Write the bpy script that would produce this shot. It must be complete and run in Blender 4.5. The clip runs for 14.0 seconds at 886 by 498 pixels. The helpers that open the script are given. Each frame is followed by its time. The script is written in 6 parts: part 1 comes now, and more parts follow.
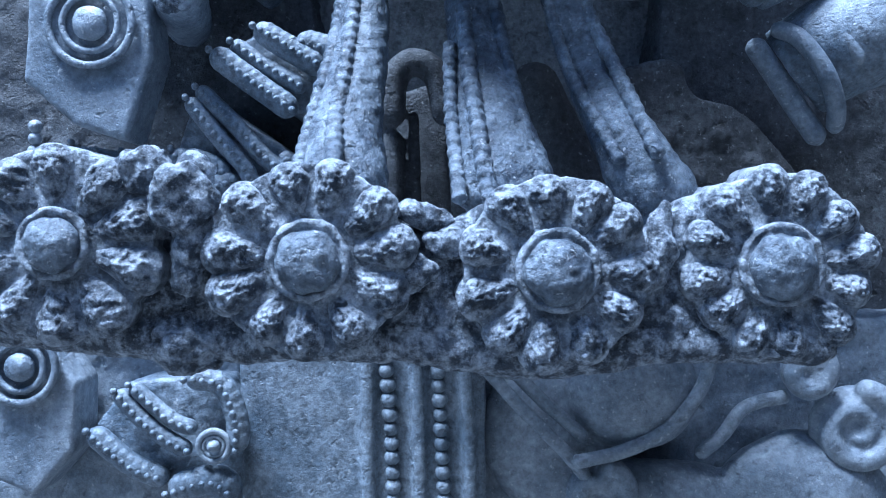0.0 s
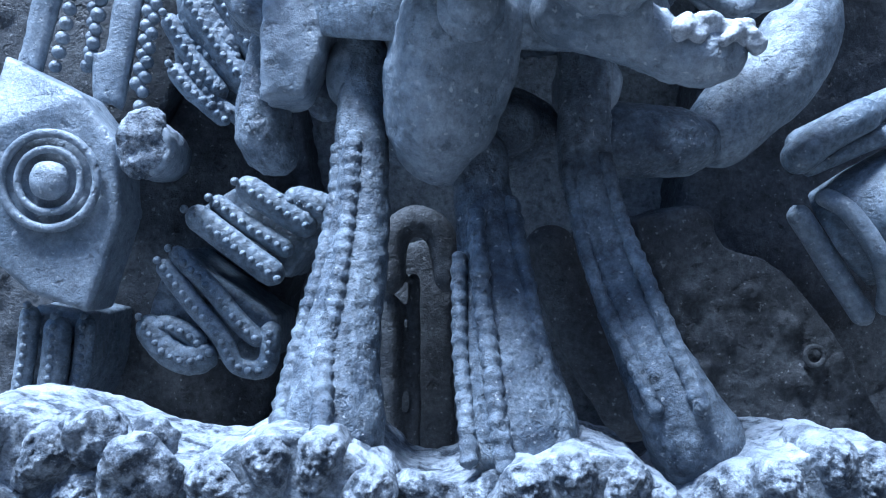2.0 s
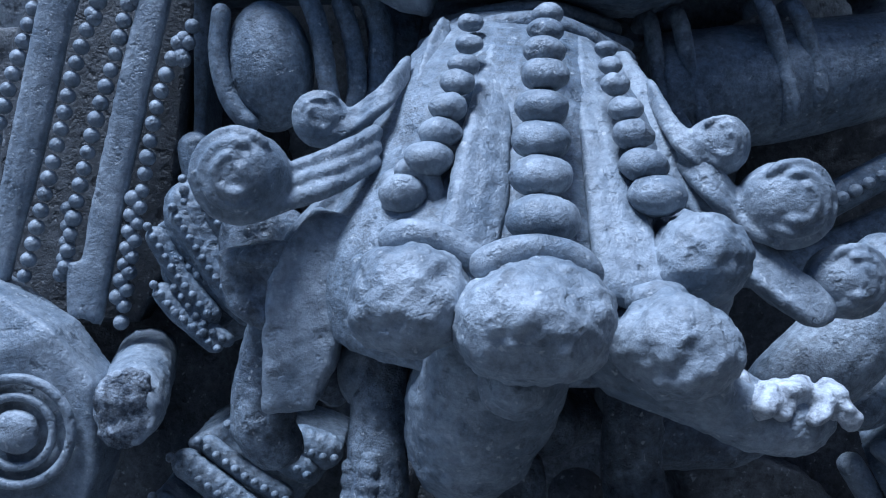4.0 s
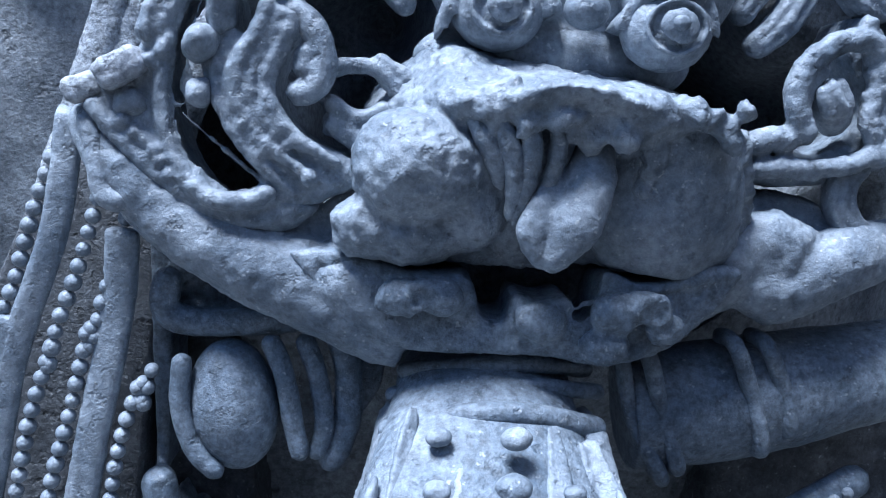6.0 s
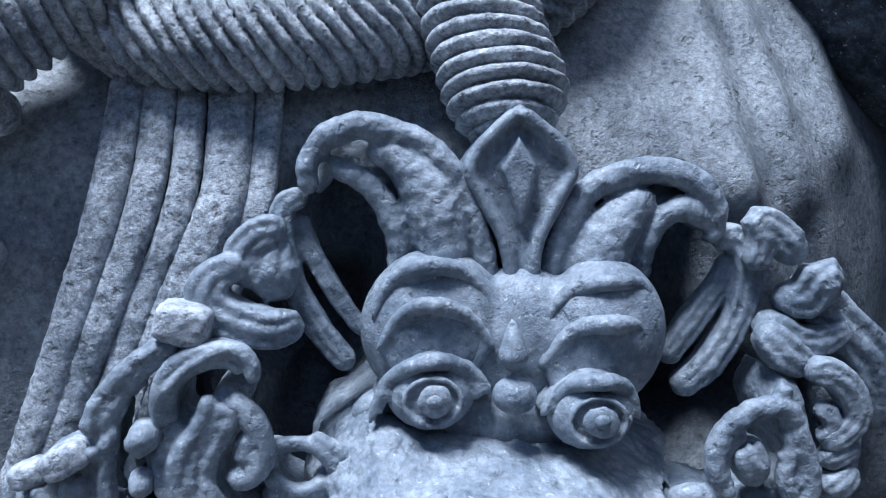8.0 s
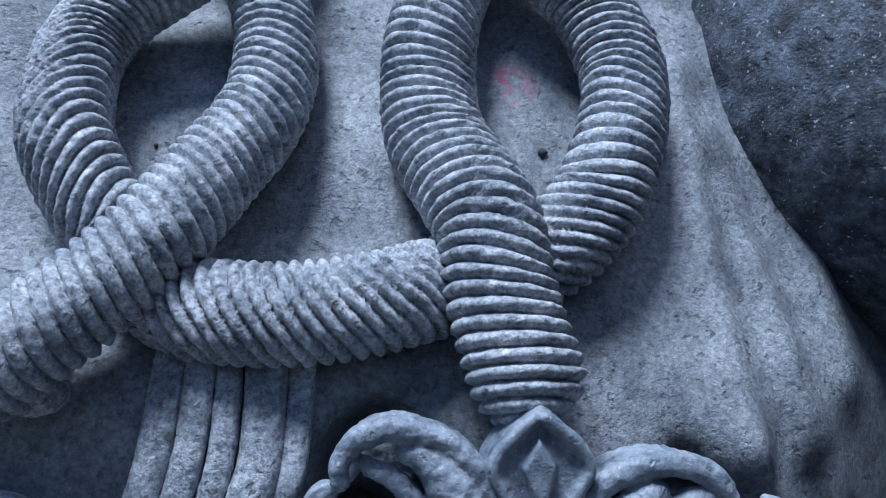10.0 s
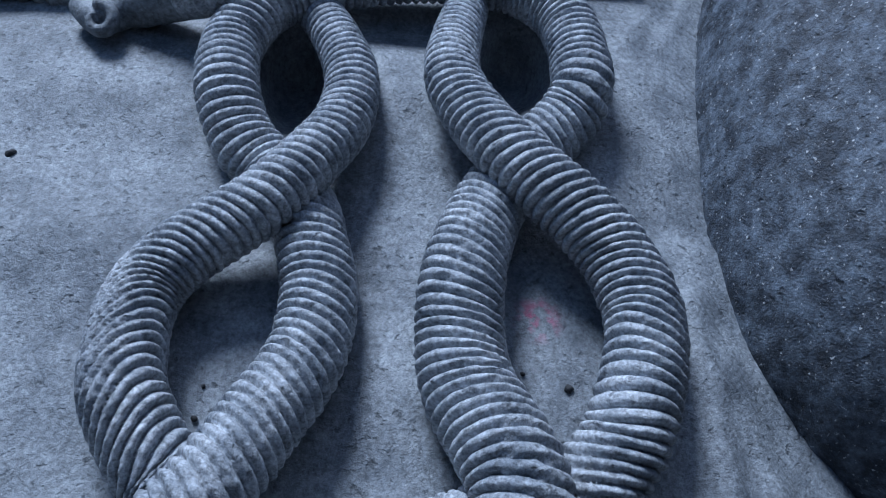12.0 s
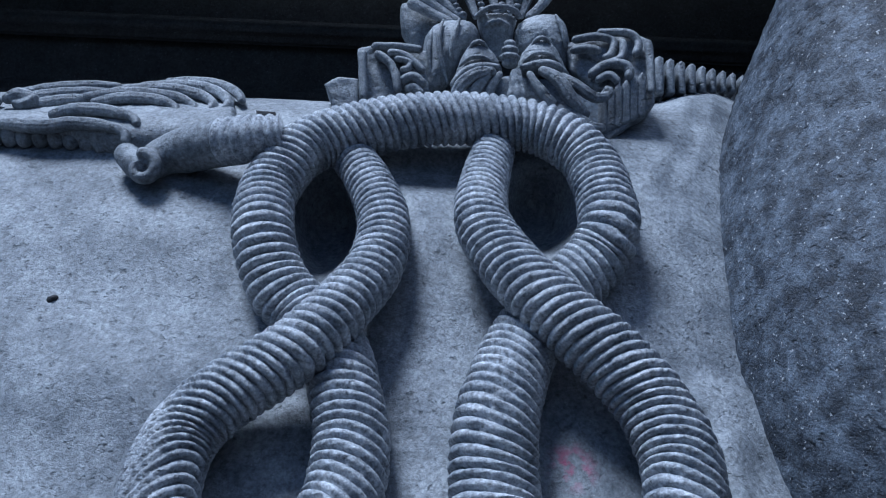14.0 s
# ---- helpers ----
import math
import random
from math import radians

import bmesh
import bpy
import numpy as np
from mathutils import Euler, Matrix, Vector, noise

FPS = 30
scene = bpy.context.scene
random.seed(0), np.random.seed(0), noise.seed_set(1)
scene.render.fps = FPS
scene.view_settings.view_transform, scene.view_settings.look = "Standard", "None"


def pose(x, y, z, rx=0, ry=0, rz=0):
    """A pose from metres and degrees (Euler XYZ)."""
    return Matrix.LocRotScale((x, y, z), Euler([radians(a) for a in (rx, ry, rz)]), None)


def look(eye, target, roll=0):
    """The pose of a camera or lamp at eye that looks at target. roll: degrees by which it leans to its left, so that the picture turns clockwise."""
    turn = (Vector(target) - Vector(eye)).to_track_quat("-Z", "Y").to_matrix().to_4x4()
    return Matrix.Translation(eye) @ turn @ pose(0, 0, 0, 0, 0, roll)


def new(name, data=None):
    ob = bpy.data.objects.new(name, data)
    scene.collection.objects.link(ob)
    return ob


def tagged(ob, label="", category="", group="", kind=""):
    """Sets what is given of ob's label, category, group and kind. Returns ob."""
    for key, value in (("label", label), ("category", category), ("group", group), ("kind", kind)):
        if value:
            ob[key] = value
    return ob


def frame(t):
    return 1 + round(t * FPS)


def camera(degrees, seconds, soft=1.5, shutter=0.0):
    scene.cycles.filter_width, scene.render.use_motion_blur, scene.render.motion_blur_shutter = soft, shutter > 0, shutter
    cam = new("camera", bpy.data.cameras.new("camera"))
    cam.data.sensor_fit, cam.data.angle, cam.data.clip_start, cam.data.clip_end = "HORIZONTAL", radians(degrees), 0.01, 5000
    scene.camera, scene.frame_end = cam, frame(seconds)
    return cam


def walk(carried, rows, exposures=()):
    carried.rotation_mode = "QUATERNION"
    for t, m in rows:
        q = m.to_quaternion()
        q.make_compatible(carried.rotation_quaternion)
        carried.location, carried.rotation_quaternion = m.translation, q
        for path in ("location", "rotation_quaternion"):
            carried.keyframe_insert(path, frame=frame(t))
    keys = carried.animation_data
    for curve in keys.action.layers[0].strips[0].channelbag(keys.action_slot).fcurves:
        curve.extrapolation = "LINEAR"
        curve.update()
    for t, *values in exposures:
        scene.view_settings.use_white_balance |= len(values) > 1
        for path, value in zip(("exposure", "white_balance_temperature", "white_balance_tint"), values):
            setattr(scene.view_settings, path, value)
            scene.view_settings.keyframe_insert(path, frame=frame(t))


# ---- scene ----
cam = camera(57.9, 14.0, soft=1.1)
METRES, EYE = 1.2, 0.7
ROWS = [
    (0.0, 0.0, 0.0, 0.0, -0.0, -0.0, -0.0),
    (0.5, -0.0016, 0.0015, 0.0189, -0.11, 0.55, -0.49),
    (1.0, -0.0033, 0.0116, 0.044, -0.27, 0.52, -0.82),
    (1.5, -0.004, 0.0294, 0.0723, -0.41, 0.58, -1.01),
    (2.0, -0.0078, 0.0601, 0.1128, -0.56, 0.01, -1.21),
    (4.5, -0.0381, 0.1172, 0.3203, -2.0, -4.11, -2.96),
    (5.0, -0.042, 0.117, 0.3793, -2.35, -5.88, -3.09),
    (5.5, -0.0407, 0.1395, 0.4394, -2.85, -7.62, -2.77),
    (6.0, -0.0369, 0.1442, 0.4919, -3.54, -7.72, -2.4),
    (6.5, -0.0312, 0.1436, 0.5473, -4.22, -8.01, -1.95),
    (7.0, -0.0222, 0.1517, 0.5917, -4.51, -7.26, -1.61),
    (7.5, -0.0188, 0.1516, 0.6355, -4.8, -6.9, -1.84),
    (8.0, -0.0198, 0.1498, 0.6828, -4.79, -7.47, -2.42),
    (8.5, -0.0243, 0.1542, 0.7159, -4.79, -6.68, -2.89),
    (9.0, -0.0278, 0.1523, 0.7511, -4.52, -6.08, -2.87),
    (11.5, -0.0419, 0.1112, 0.8944, -2.53, 2.54, -2.77),
    (12.0, -0.0445, 0.1049, 0.9113, -2.02, 4.63, -2.73),
    (12.5, -0.0481, 0.0976, 0.9254, -1.56, 6.52, -2.76),
    (13.0, -0.0509, 0.0981, 0.9363, -1.11, 8.31, -2.71),
    (13.5, -0.0537, 0.0993, 0.9411, -0.77, 10.26, -2.61),
    (14.0, -0.0538, 0.0938, 0.9439, -0.35, 12.03, -2.5),
]
EXPOSURES = [(0.0, 1.4, 4580, 6), (2.2, 1.3, 4700, 6), (4.4, 0.2, 4780, 8), (5.2, 0.25, 4780, 8), (6.3, 1.2, 5200, 8), (7.2, 0.8, 5200, 8), (9.2, 0.45, 5150, 8), (11.5, -0.2, 4900, 8), (14.0, -0.12, 4920, 8)]
walk(cam, [(t, pose(0, 0, EYE) @ pose(METRES * x, METRES * y, METRES * z, 90 + pitch, roll, yaw)) for t, x, y, z, yaw, pitch, roll in ROWS], EXPOSURES)

# ---- light: open side of a stone hall, soft light from above and the left ----
world = bpy.data.worlds.new("sky")
scene.world = world
world.use_nodes = True
sky = world.node_tree.nodes.new("ShaderNodeTexSky")
sky.sky_type = "NISHITA"
sky.sun_disc = False
SUN_ELEV, SUN_SIDE = 70, -58
sky.sun_elevation = radians(SUN_ELEV)
sky.sun_rotation = radians(180 + SUN_SIDE)
world.node_tree.links.new(sky.outputs[0], world.node_tree.nodes["Background"].inputs[0])
world.node_tree.nodes["Background"].inputs[1].default_value = 0.10
sun = new("sun", bpy.data.lights.new("sun", "SUN"))
sun.data.energy = 5.0
sun.data.angle = radians(20)
sun.data.color = (1.0, 0.95, 0.9)
sun_way = Vector((math.sin(radians(SUN_SIDE)) * math.cos(radians(SUN_ELEV)), -math.cos(radians(SUN_SIDE)) * math.cos(radians(SUN_ELEV)), math.sin(radians(SUN_ELEV))))
sun.matrix_world = look(sun_way * 20, (0, 0, 0))


# ---- materials ----
def stone(name, dark, light, rough=0.55, grain=1.0, bump=0.5, specks=0.25, pits=0.3, broad=7.0, edge=0.15, speckle=0.8, dust=None, powder=None):
    """Weathered carved stone: broad stains, fine grain, pale specks, small pits."""
    m = bpy.data.materials.new(name)
    m.use_nodes = True
    n, l = m.node_tree.nodes, m.node_tree.links
    bsdf = n["Principled BSDF"]
    co = n.new("ShaderNodeNewGeometry").outputs["Position"]

    def tex(scale, detail=6, rough_=0.6):
        t = n.new("ShaderNodeTexNoise")
        l.new(co, t.inputs["Vector"])
        t.inputs["Scale"].default_value, t.inputs["Detail"].default_value, t.inputs["Roughness"].default_value = scale, detail, rough_
        return t.outputs["Fac"]

    def ramp(fac, a, b, ca=(0, 0, 0, 1), cb=(1, 1, 1, 1)):
        r = n.new("ShaderNodeValToRGB")
        l.new(fac, r.inputs[0])
        r.color_ramp.elements[0].position, r.color_ramp.elements[1].position = a, b
        r.color_ramp.elements[0].color, r.color_ramp.elements[1].color = ca, cb
        return r.outputs[0]

    def mix(fac, a, b, kind="MIX"):
        x = n.new("ShaderNodeMix")
        x.data_type, x.blend_type = "RGBA", kind
        for s, v in ((x.inputs[0], fac), (x.inputs[6], a), (x.inputs[7], b)):
            if hasattr(v, "node"):
                l.new(v, s)
            else:
                s.default_value = v
        return x.outputs[2]

    stain = ramp(tex(broad, 7, 0.68), 0.51 - edge, 0.51 + edge, (*dark, 1), (*light, 1))
    fine = ramp(tex(170 * grain, 4, 0.75), 0.34, 0.66, (0.42, 0.42, 0.42, 1), (1.55, 1.55, 1.55, 1))
    col = mix(speckle, stain, fine, "MULTIPLY")
    pit_fac = ramp(tex(95 * grain, 3, 0.55), 0.60, 0.72)
    pit_amount = mix(1.0, pit_fac, (pits, pits, pits, 1), "MULTIPLY")
    col = mix(pit_amount, col, tuple(c * 0.35 for c in dark) + (1,))
    # pale flecks: lichen and dust, plus small glints put into the colour
    speck_fac = ramp(tex(240 * grain, 2, 0.5), 0.66, 0.74)
    speck_amount = mix(1.0, speck_fac, (specks, specks, specks, 1), "MULTIPLY")
    col = mix(speck_amount, col, (0.62, 0.64, 0.66, 1))
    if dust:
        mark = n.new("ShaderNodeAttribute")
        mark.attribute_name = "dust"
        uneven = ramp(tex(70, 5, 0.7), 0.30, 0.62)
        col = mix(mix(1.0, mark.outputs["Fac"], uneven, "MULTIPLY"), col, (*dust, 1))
        # upward faces mixed paler: sunlight on the tops put into the colour
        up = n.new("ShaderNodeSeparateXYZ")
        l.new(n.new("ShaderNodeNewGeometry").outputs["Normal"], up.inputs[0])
        sunlit_tops = mix(1.0, ramp(up.outputs["Z"], 0.45, 0.95), ramp(tex(60, 5, 0.7), 0.42, 0.60), "MULTIPLY")
        col = mix(sunlit_tops, col, (*dust, 1))
    if powder:
        far = n.new("ShaderNodeVectorMath")
        far.operation = "DISTANCE"
        l.new(co, far.inputs[0])
        far.inputs[1].default_value = powder[0]
        patch = ramp(far.outputs["Value"], powder[1] * 0.25, powder[1], (1, 1, 1, 1), (0, 0, 0, 1))
        col = mix(mix(1.0, patch, ramp(tex(75, 4, 0.6), 0.46, 0.66), "MULTIPLY"), col, (0.46, 0.10, 0.20, 1))
    l.new(col, bsdf.inputs["Base Color"])
    r = n.new("ShaderNodeMapRange")
    l.new(tex(60 * grain, 3), r.inputs[0])
    r.inputs[3].default_value, r.inputs[4].default_value = rough - 0.13, rough + 0.18
    l.new(r.outputs[0], bsdf.inputs["Roughness"])
    b0 = n.new("ShaderNodeBump")
    b0.inputs["Strength"].default_value, b0.inputs["Distance"].default_value, b0.invert = bump * 0.8, 0.0022, True
    l.new(pit_fac, b0.inputs["Height"])
    b1 = n.new("ShaderNodeBump")
    b1.inputs["Strength"].default_value, b1.inputs["Distance"].default_value = bump, 0.0022
    l.new(tex(150 * grain, 7, 0.68), b1.inputs["Height"])
    l.new(b0.outputs[0], b1.inputs["Normal"])
    b2 = n.new("ShaderNodeBump")
    b2.inputs["Strength"].default_value, b2.inputs["Distance"].default_value = bump * 1.1, 0.0014
    l.new(tex(420 * grain, 4, 0.65), b2.inputs["Height"])
    l.new(b1.outputs[0], b2.inputs["Normal"])
    l.new(b2.outputs[0], bsdf.inputs["Normal"])
    return m


BODY = stone("body_stone", (0.105, 0.12, 0.14), (0.34, 0.365, 0.39), 0.5, 1.0, 0.75, 0.3, 0.6, 12.0, 0.17, 0.75, None, ((0.070, 0.928, 1.795), 0.030))
CARVED = stone("carved_stone", (0.13, 0.16, 0.20), (0.32, 0.355, 0.40), 0.40, 1.0, 0.5, 0.5, 0.5, 22.0, 0.15, 0.5)
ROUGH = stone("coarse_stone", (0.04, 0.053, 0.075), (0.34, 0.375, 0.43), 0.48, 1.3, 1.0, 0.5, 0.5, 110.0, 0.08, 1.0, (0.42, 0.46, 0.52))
STRUT = stone("ribbed_stone", (0.06, 0.077, 0.105), (0.21, 0.245, 0.29), 0.34, 1.2, 0.8, 0.6, 0.5, 40.0, 0.12, 0.8)
ROPE = stone("rope_stone", (0.20, 0.225, 0.26), (0.53, 0.555, 0.59), 0.44, 1.2, 0.8, 0.6, 0.5, 26.0, 0.15, 1.0)
# darker copy of carved stone: shade of recessed parts put into the colour
DEEP = stone("shaded_stone", (0.10, 0.13, 0.17), (0.25, 0.285, 0.33), 0.40, 1.0, 0.55, 0.4, 0.5, 18.0)
# near-black stone: shade in gaps and behind ornaments put into the colour
SHADED_DARK = stone("worn_shaded_stone", (0.038, 0.042, 0.050), (0.105, 0.113, 0.126), 0.6, 1.0, 0.8, 0.3, 0.6, 30.0)
LUMP = stone("hammered_stone", (0.013, 0.020, 0.033), (0.115, 0.14, 0.178), 0.55, 0.9, 1.0, 0.8, 0.6, 30.0, 0.10, 1.0)
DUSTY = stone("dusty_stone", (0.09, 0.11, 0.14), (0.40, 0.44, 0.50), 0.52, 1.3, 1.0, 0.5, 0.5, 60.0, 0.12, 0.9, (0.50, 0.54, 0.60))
# near-black: the unlit look of the hall is put into its colour
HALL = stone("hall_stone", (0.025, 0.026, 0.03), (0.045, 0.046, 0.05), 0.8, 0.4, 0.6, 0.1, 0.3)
GROUND = stone("ground_stone", (0.09, 0.09, 0.09), (0.15, 0.15, 0.145), 0.8, 0.3, 0.5, 0.1, 0.3)
# pale stone for worn and broken bits, with highlights put into the colour
PALE = stone("pale_worn_lit_stone", (0.28, 0.30, 0.34), (0.48, 0.51, 0.55), 0.5, 1.0, 0.5, 0.5, 0.5, 30.0)


# ---- shaping helpers ----
def smooth_line(pts, per=8):
    """A smooth line through the points."""
    p = [Vector(q) for q in pts]
    if len(p) < 3:
        return [p[0].lerp(p[-1], i / per) for i in range(per + 1)]
    out = []
    for i in range(len(p) - 1):
        a, b, c, d = p[max(i - 1, 0)], p[i], p[i + 1], p[min(i + 2, len(p) - 1)]
        for k in range(per):
            u = k / per
            out.append(0.5 * (2 * b + (c - a) * u + (2 * a - 5 * b + 4 * c - d) * u * u + (3 * b - a - 3 * c + d) * u ** 3))
    out.append(p[-1])
    return out


def at_length(line, step):
    """The line's points again at even steps along it, with the length so far."""
    run, out, left = 0.0, [(line[0], 0.0)], step
    for a, b in zip(line, line[1:]):
        d = (b - a).length
        while d > 0 and left <= d:
            out.append((a.lerp(b, left / d), run + left))
            left += step
        left -= d
        run += d
    if run - out[-1][1] < step * 0.3 and len(out) > 2:
        out.pop()
    out.append((line[-1], run))
    return out


def blend(values, u):
    """The value at u (0 to 1) of a list of evenly spaced values."""
    if not hasattr(values, "__len__"):
        return values
    s = u * (len(values) - 1)
    i = min(int(s), len(values) - 2)
    return values[i] + (values[i + 1] - values[i]) * (s - i)


def tube(bm, pts, rad, seg=14, flat=1.0, step=0.004, round_ends=True, shape=None):
    """A swept rounded bar; rad is one radius or several along it; flat squeezes it in depth; shape(s, a, u) scales the radius."""
    ring_pts = at_length(smooth_line(pts), step)
    total = ring_pts[-1][1] or 1e-6
    rings, side = [], None
    n = len(ring_pts)
    for i, (p, s) in enumerate(ring_pts):
        way = (ring_pts[min(i + 1, n - 1)][0] - ring_pts[max(i - 1, 0)][0])
        way = way.normalized() if way.length > 1e-9 else Vector((0, 0, 1))
        if side is None:
            side = way.cross(Vector((0, 1, 0)))
            side = side.normalized() if side.length > 1e-4 else Vector((1, 0, 0))
        side = (side - way * side.dot(way)).normalized()
        other = way.cross(side)
        u = s / total
        r = blend(rad, u)
        if round_ends:
            e = min(s, total - s)
            r *= math.sqrt(max(1 - (1 - min(e / max(r, 1e-6), 1)) ** 2, 0.03))
        ring = []
        for k in range(seg):
            a = 2 * math.pi * k / seg
            q = r * (shape(s, a, u) if shape else 1.0)
            ring.append(bm.verts.new(p + side * (q * math.cos(a)) + other * (q * math.sin(a) * flat)))
        rings.append(ring)
    for ra, rb in zip(rings, rings[1:]):
        for k in range(seg):
            bm.faces.new((ra[k], ra[(k + 1) % seg], rb[(k + 1) % seg], rb[k]))
    bm.faces.new(rings[0][::-1])
    bm.faces.new(rings[-1])


def blob(bm, c, r, turn=(0, 0, 0), seg=20, rough=0.0, freq=40.0):
    """An egg of radii r, turned, with an uneven skin."""
    r = (r, r, r) if not hasattr(r, "__len__") else r
    m = pose(*c, *turn) @ Matrix.Diagonal((*r, 1))
    made = bmesh.ops.create_uvsphere(bm, u_segments=seg, v_segments=max(seg * 2 // 3, 6), radius=1, matrix=m)["verts"]
    if rough:
        for v in made:
            d = (v.co - Vector(c)).normalized()
            v.co += d * (noise.noise(v.co * freq) * rough + noise.noise(v.co * freq * 2.7) * rough * 0.5)


def plate(bm, outline, thick, bevel=0.004, smooth=True, tilt=0.0):
    """A flat carved slab: the outline faces the viewer and goes back by thick."""
    pts = smooth_line(outline + [outline[0]], 5)[:-1] if smooth else [Vector(p) for p in outline]
    front = [bm.verts.new(p) for p in pts]
    back = [bm.verts.new(p + Vector((0, thick, tilt))) for p in pts]
    faces = [bm.faces.new(front), bm.faces.new(back[::-1])]
    n = len(pts)
    for i in range(n):
        faces.append(bm.faces.new((front[i], back[i], back[(i + 1) % n], front[(i + 1) % n])))
    bmesh.ops.recalc_face_normals(bm, faces=faces)
    if bevel:
        edges = list({e for e in faces[0].edges})
        bmesh.ops.bevel(bm, geom=edges, offset=bevel, segments=3, profile=0.6, affect="EDGES")


def curl(c, r, turns=1.4, start=0.0, sense=1, tail=(), depth=0.0):
    """Points of a spiral that ends at its middle, after the tail."""
    out = [Vector(p) for p in tail]
    steps = int(turns * 9)
    for i in range(steps + 1):
        u = i / steps
        a = radians(start) + sense * u * turns * 2 * math.pi
        q = r * (1 - 0.82 * u)
        out.append(Vector((c[0] + q * math.cos(a), c[1] - depth * u, c[2] + q * math.sin(a))))
    return out


def circle(c, r, ry=None, n=16):
    return [Vector((c[0] + r * math.cos(2 * math.pi * i / n), c[1], c[2] + (ry or r) * math.sin(2 * math.pi * i / n))) for i in range(n + 1)]


WORN = bpy.data.textures.new("worn", "CLOUDS")
WORN.noise_scale, WORN.noise_depth = 0.020, 3
COARSE = bpy.data.textures.new("coarse", "CLOUDS")
COARSE.noise_scale, COARSE.noise_depth = 0.007, 3


def part(name, bm, material, parent=None, label="", voxel=0.0, soft=2, worn=0.0, coarse=0.0):
    """Links a bmesh as one mesh; voxel fuses its pieces into one carved skin; worn and coarse make that skin uneven."""
    mesh = bpy.data.meshes.new(name)
    bmesh.ops.recalc_face_normals(bm, faces=bm.faces[:])
    bm.to_mesh(mesh)
    bm.free()
    mesh.materials.append(material)
    for f in mesh.polygons:
        f.use_smooth = True
    ob = new(name, mesh)
    ob.parent = parent
    if label:
        tagged(ob, label)
    if voxel:
        r = ob.modifiers.new("fuse", "REMESH")
        r.mode, r.voxel_size, r.use_smooth_shade = "VOXEL", voxel, True
    if soft and voxel:
        s = ob.modifiers.new("soften", "SMOOTH")
        s.factor, s.iterations = 0.5, soft
    for amount, texture in ((worn * 0.6, WORN), (coarse, COARSE)):
        if amount:
            d = ob.modifiers.new("wear", "DISPLACE")
            d.texture, d.strength, d.mid_level, d.texture_coords = texture, amount, 0.5, "GLOBAL"
    return ob


def thing(name, place, label, category, group="", kind=""):
    ob = new(name)
    ob.empty_display_size = 0.02
    return tagged(ob, label, category, group, kind)


PROFILE = [(-0.1, 0.84), (0.6, 0.84), (0.95, 0.82), (1.1, 0.78), (1.25, 0.755), (1.4, 0.757), (1.5, 0.768), (1.547, 0.79), (1.64, 0.85), (1.73, 0.894), (1.79, 0.93),
           (1.93, 1.005), (2.06, 1.065), (2.2, 1.16), (2.28, 1.235), (2.325, 1.33), (2.335, 1.45), (2.3, 1.65), (2.15, 1.85), (1.8, 2.0), (-0.1, 2.05)]


# ---- the hall and the ground ----
def box(name, lo, hi, material, label, category, bevel=0.02):
    bm = bmesh.new()
    size = Vector(hi) - Vector(lo)
    bmesh.ops.create_cube(bm, size=1, matrix=Matrix.Translation((Vector(lo) + Vector(hi)) / 2) @ Matrix.Diagonal((*size, 1)))
    bmesh.ops.bevel(bm, geom=bm.edges[:], offset=bevel, segments=2, affect="EDGES")
    return tagged(part(name, bm, material), label, category, kind="structure")


bm = bmesh.new()
bmesh.ops.create_grid(bm, x_segments=40, y_segments=40, size=60)
tagged(part("ground", bm, GROUND), "worn grey paved ground round the hall", "ground", kind="structure")
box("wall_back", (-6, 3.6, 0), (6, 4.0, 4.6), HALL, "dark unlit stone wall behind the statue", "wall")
# unseen ceiling, added to keep the sun off the back wall
box("ceiling", (-6, 1.5, 4.2), (6, 4.3, 4.6), HALL, "unseen dark stone ceiling slab keeping sun off the back wall", "ceiling")
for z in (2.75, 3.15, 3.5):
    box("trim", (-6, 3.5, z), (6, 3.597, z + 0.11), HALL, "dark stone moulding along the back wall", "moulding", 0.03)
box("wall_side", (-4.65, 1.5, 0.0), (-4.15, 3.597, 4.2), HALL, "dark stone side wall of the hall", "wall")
# unseen wall added on the right to cut sky light there
box("wall_side", (1.75, -2.597, 0.0), (2.15, 3.597, 4.197), HALL, "unseen dark stone wall added to block sky light from the right", "wall")


# unseen wall behind the camera, added to reduce frontal sky fill
box("front_light_block", (-6, -3.0, 0), (6, -2.6, 3.4), HALL, "unseen dark stone wall added to block low front light", "wall")


# ---- the statue's flank: a smooth curved body ----
# hollows behind the ornaments: middle, half sizes, depth
HOLLOWS = [(*p, rx, rz, d) for p, rx, rz, d in (
    ([(-0.044, 0.762, 1.445)][0], 0.04, 0.07, 0.10), ([(0.204, 0.760, 1.410)][0], 0.028, 0.065, 0.09), ([(-0.079, 0.758, 1.366)][0], 0.06, 0.05, 0.14), ([(0.221, 0.758, 1.333)][0], 0.045, 0.055, 0.14),
    ([(-0.190, 0.756, 1.281)][0], 0.04, 0.10, 0.16), ([(-0.070, 0.756, 1.293)][0], 0.035, 0.035, 0.14), ([(0.218, 0.756, 1.308)][0], 0.045, 0.05, 0.15), ([(0.282, 0.758, 1.326)][0], 0.03, 0.035, 0.12), ([(0.344, 0.758, 1.242)][0], 0.03, 0.03, 0.10), ([(-0.218, 1.070, 2.066)][0], 0.045, 0.07, 0.10), ([(0.059, 1.092, 2.099)][0], 0.045, 0.065, 0.10), ([(-0.083, 1.126, 2.148)][0], 0.07, 0.03, 0.02))]
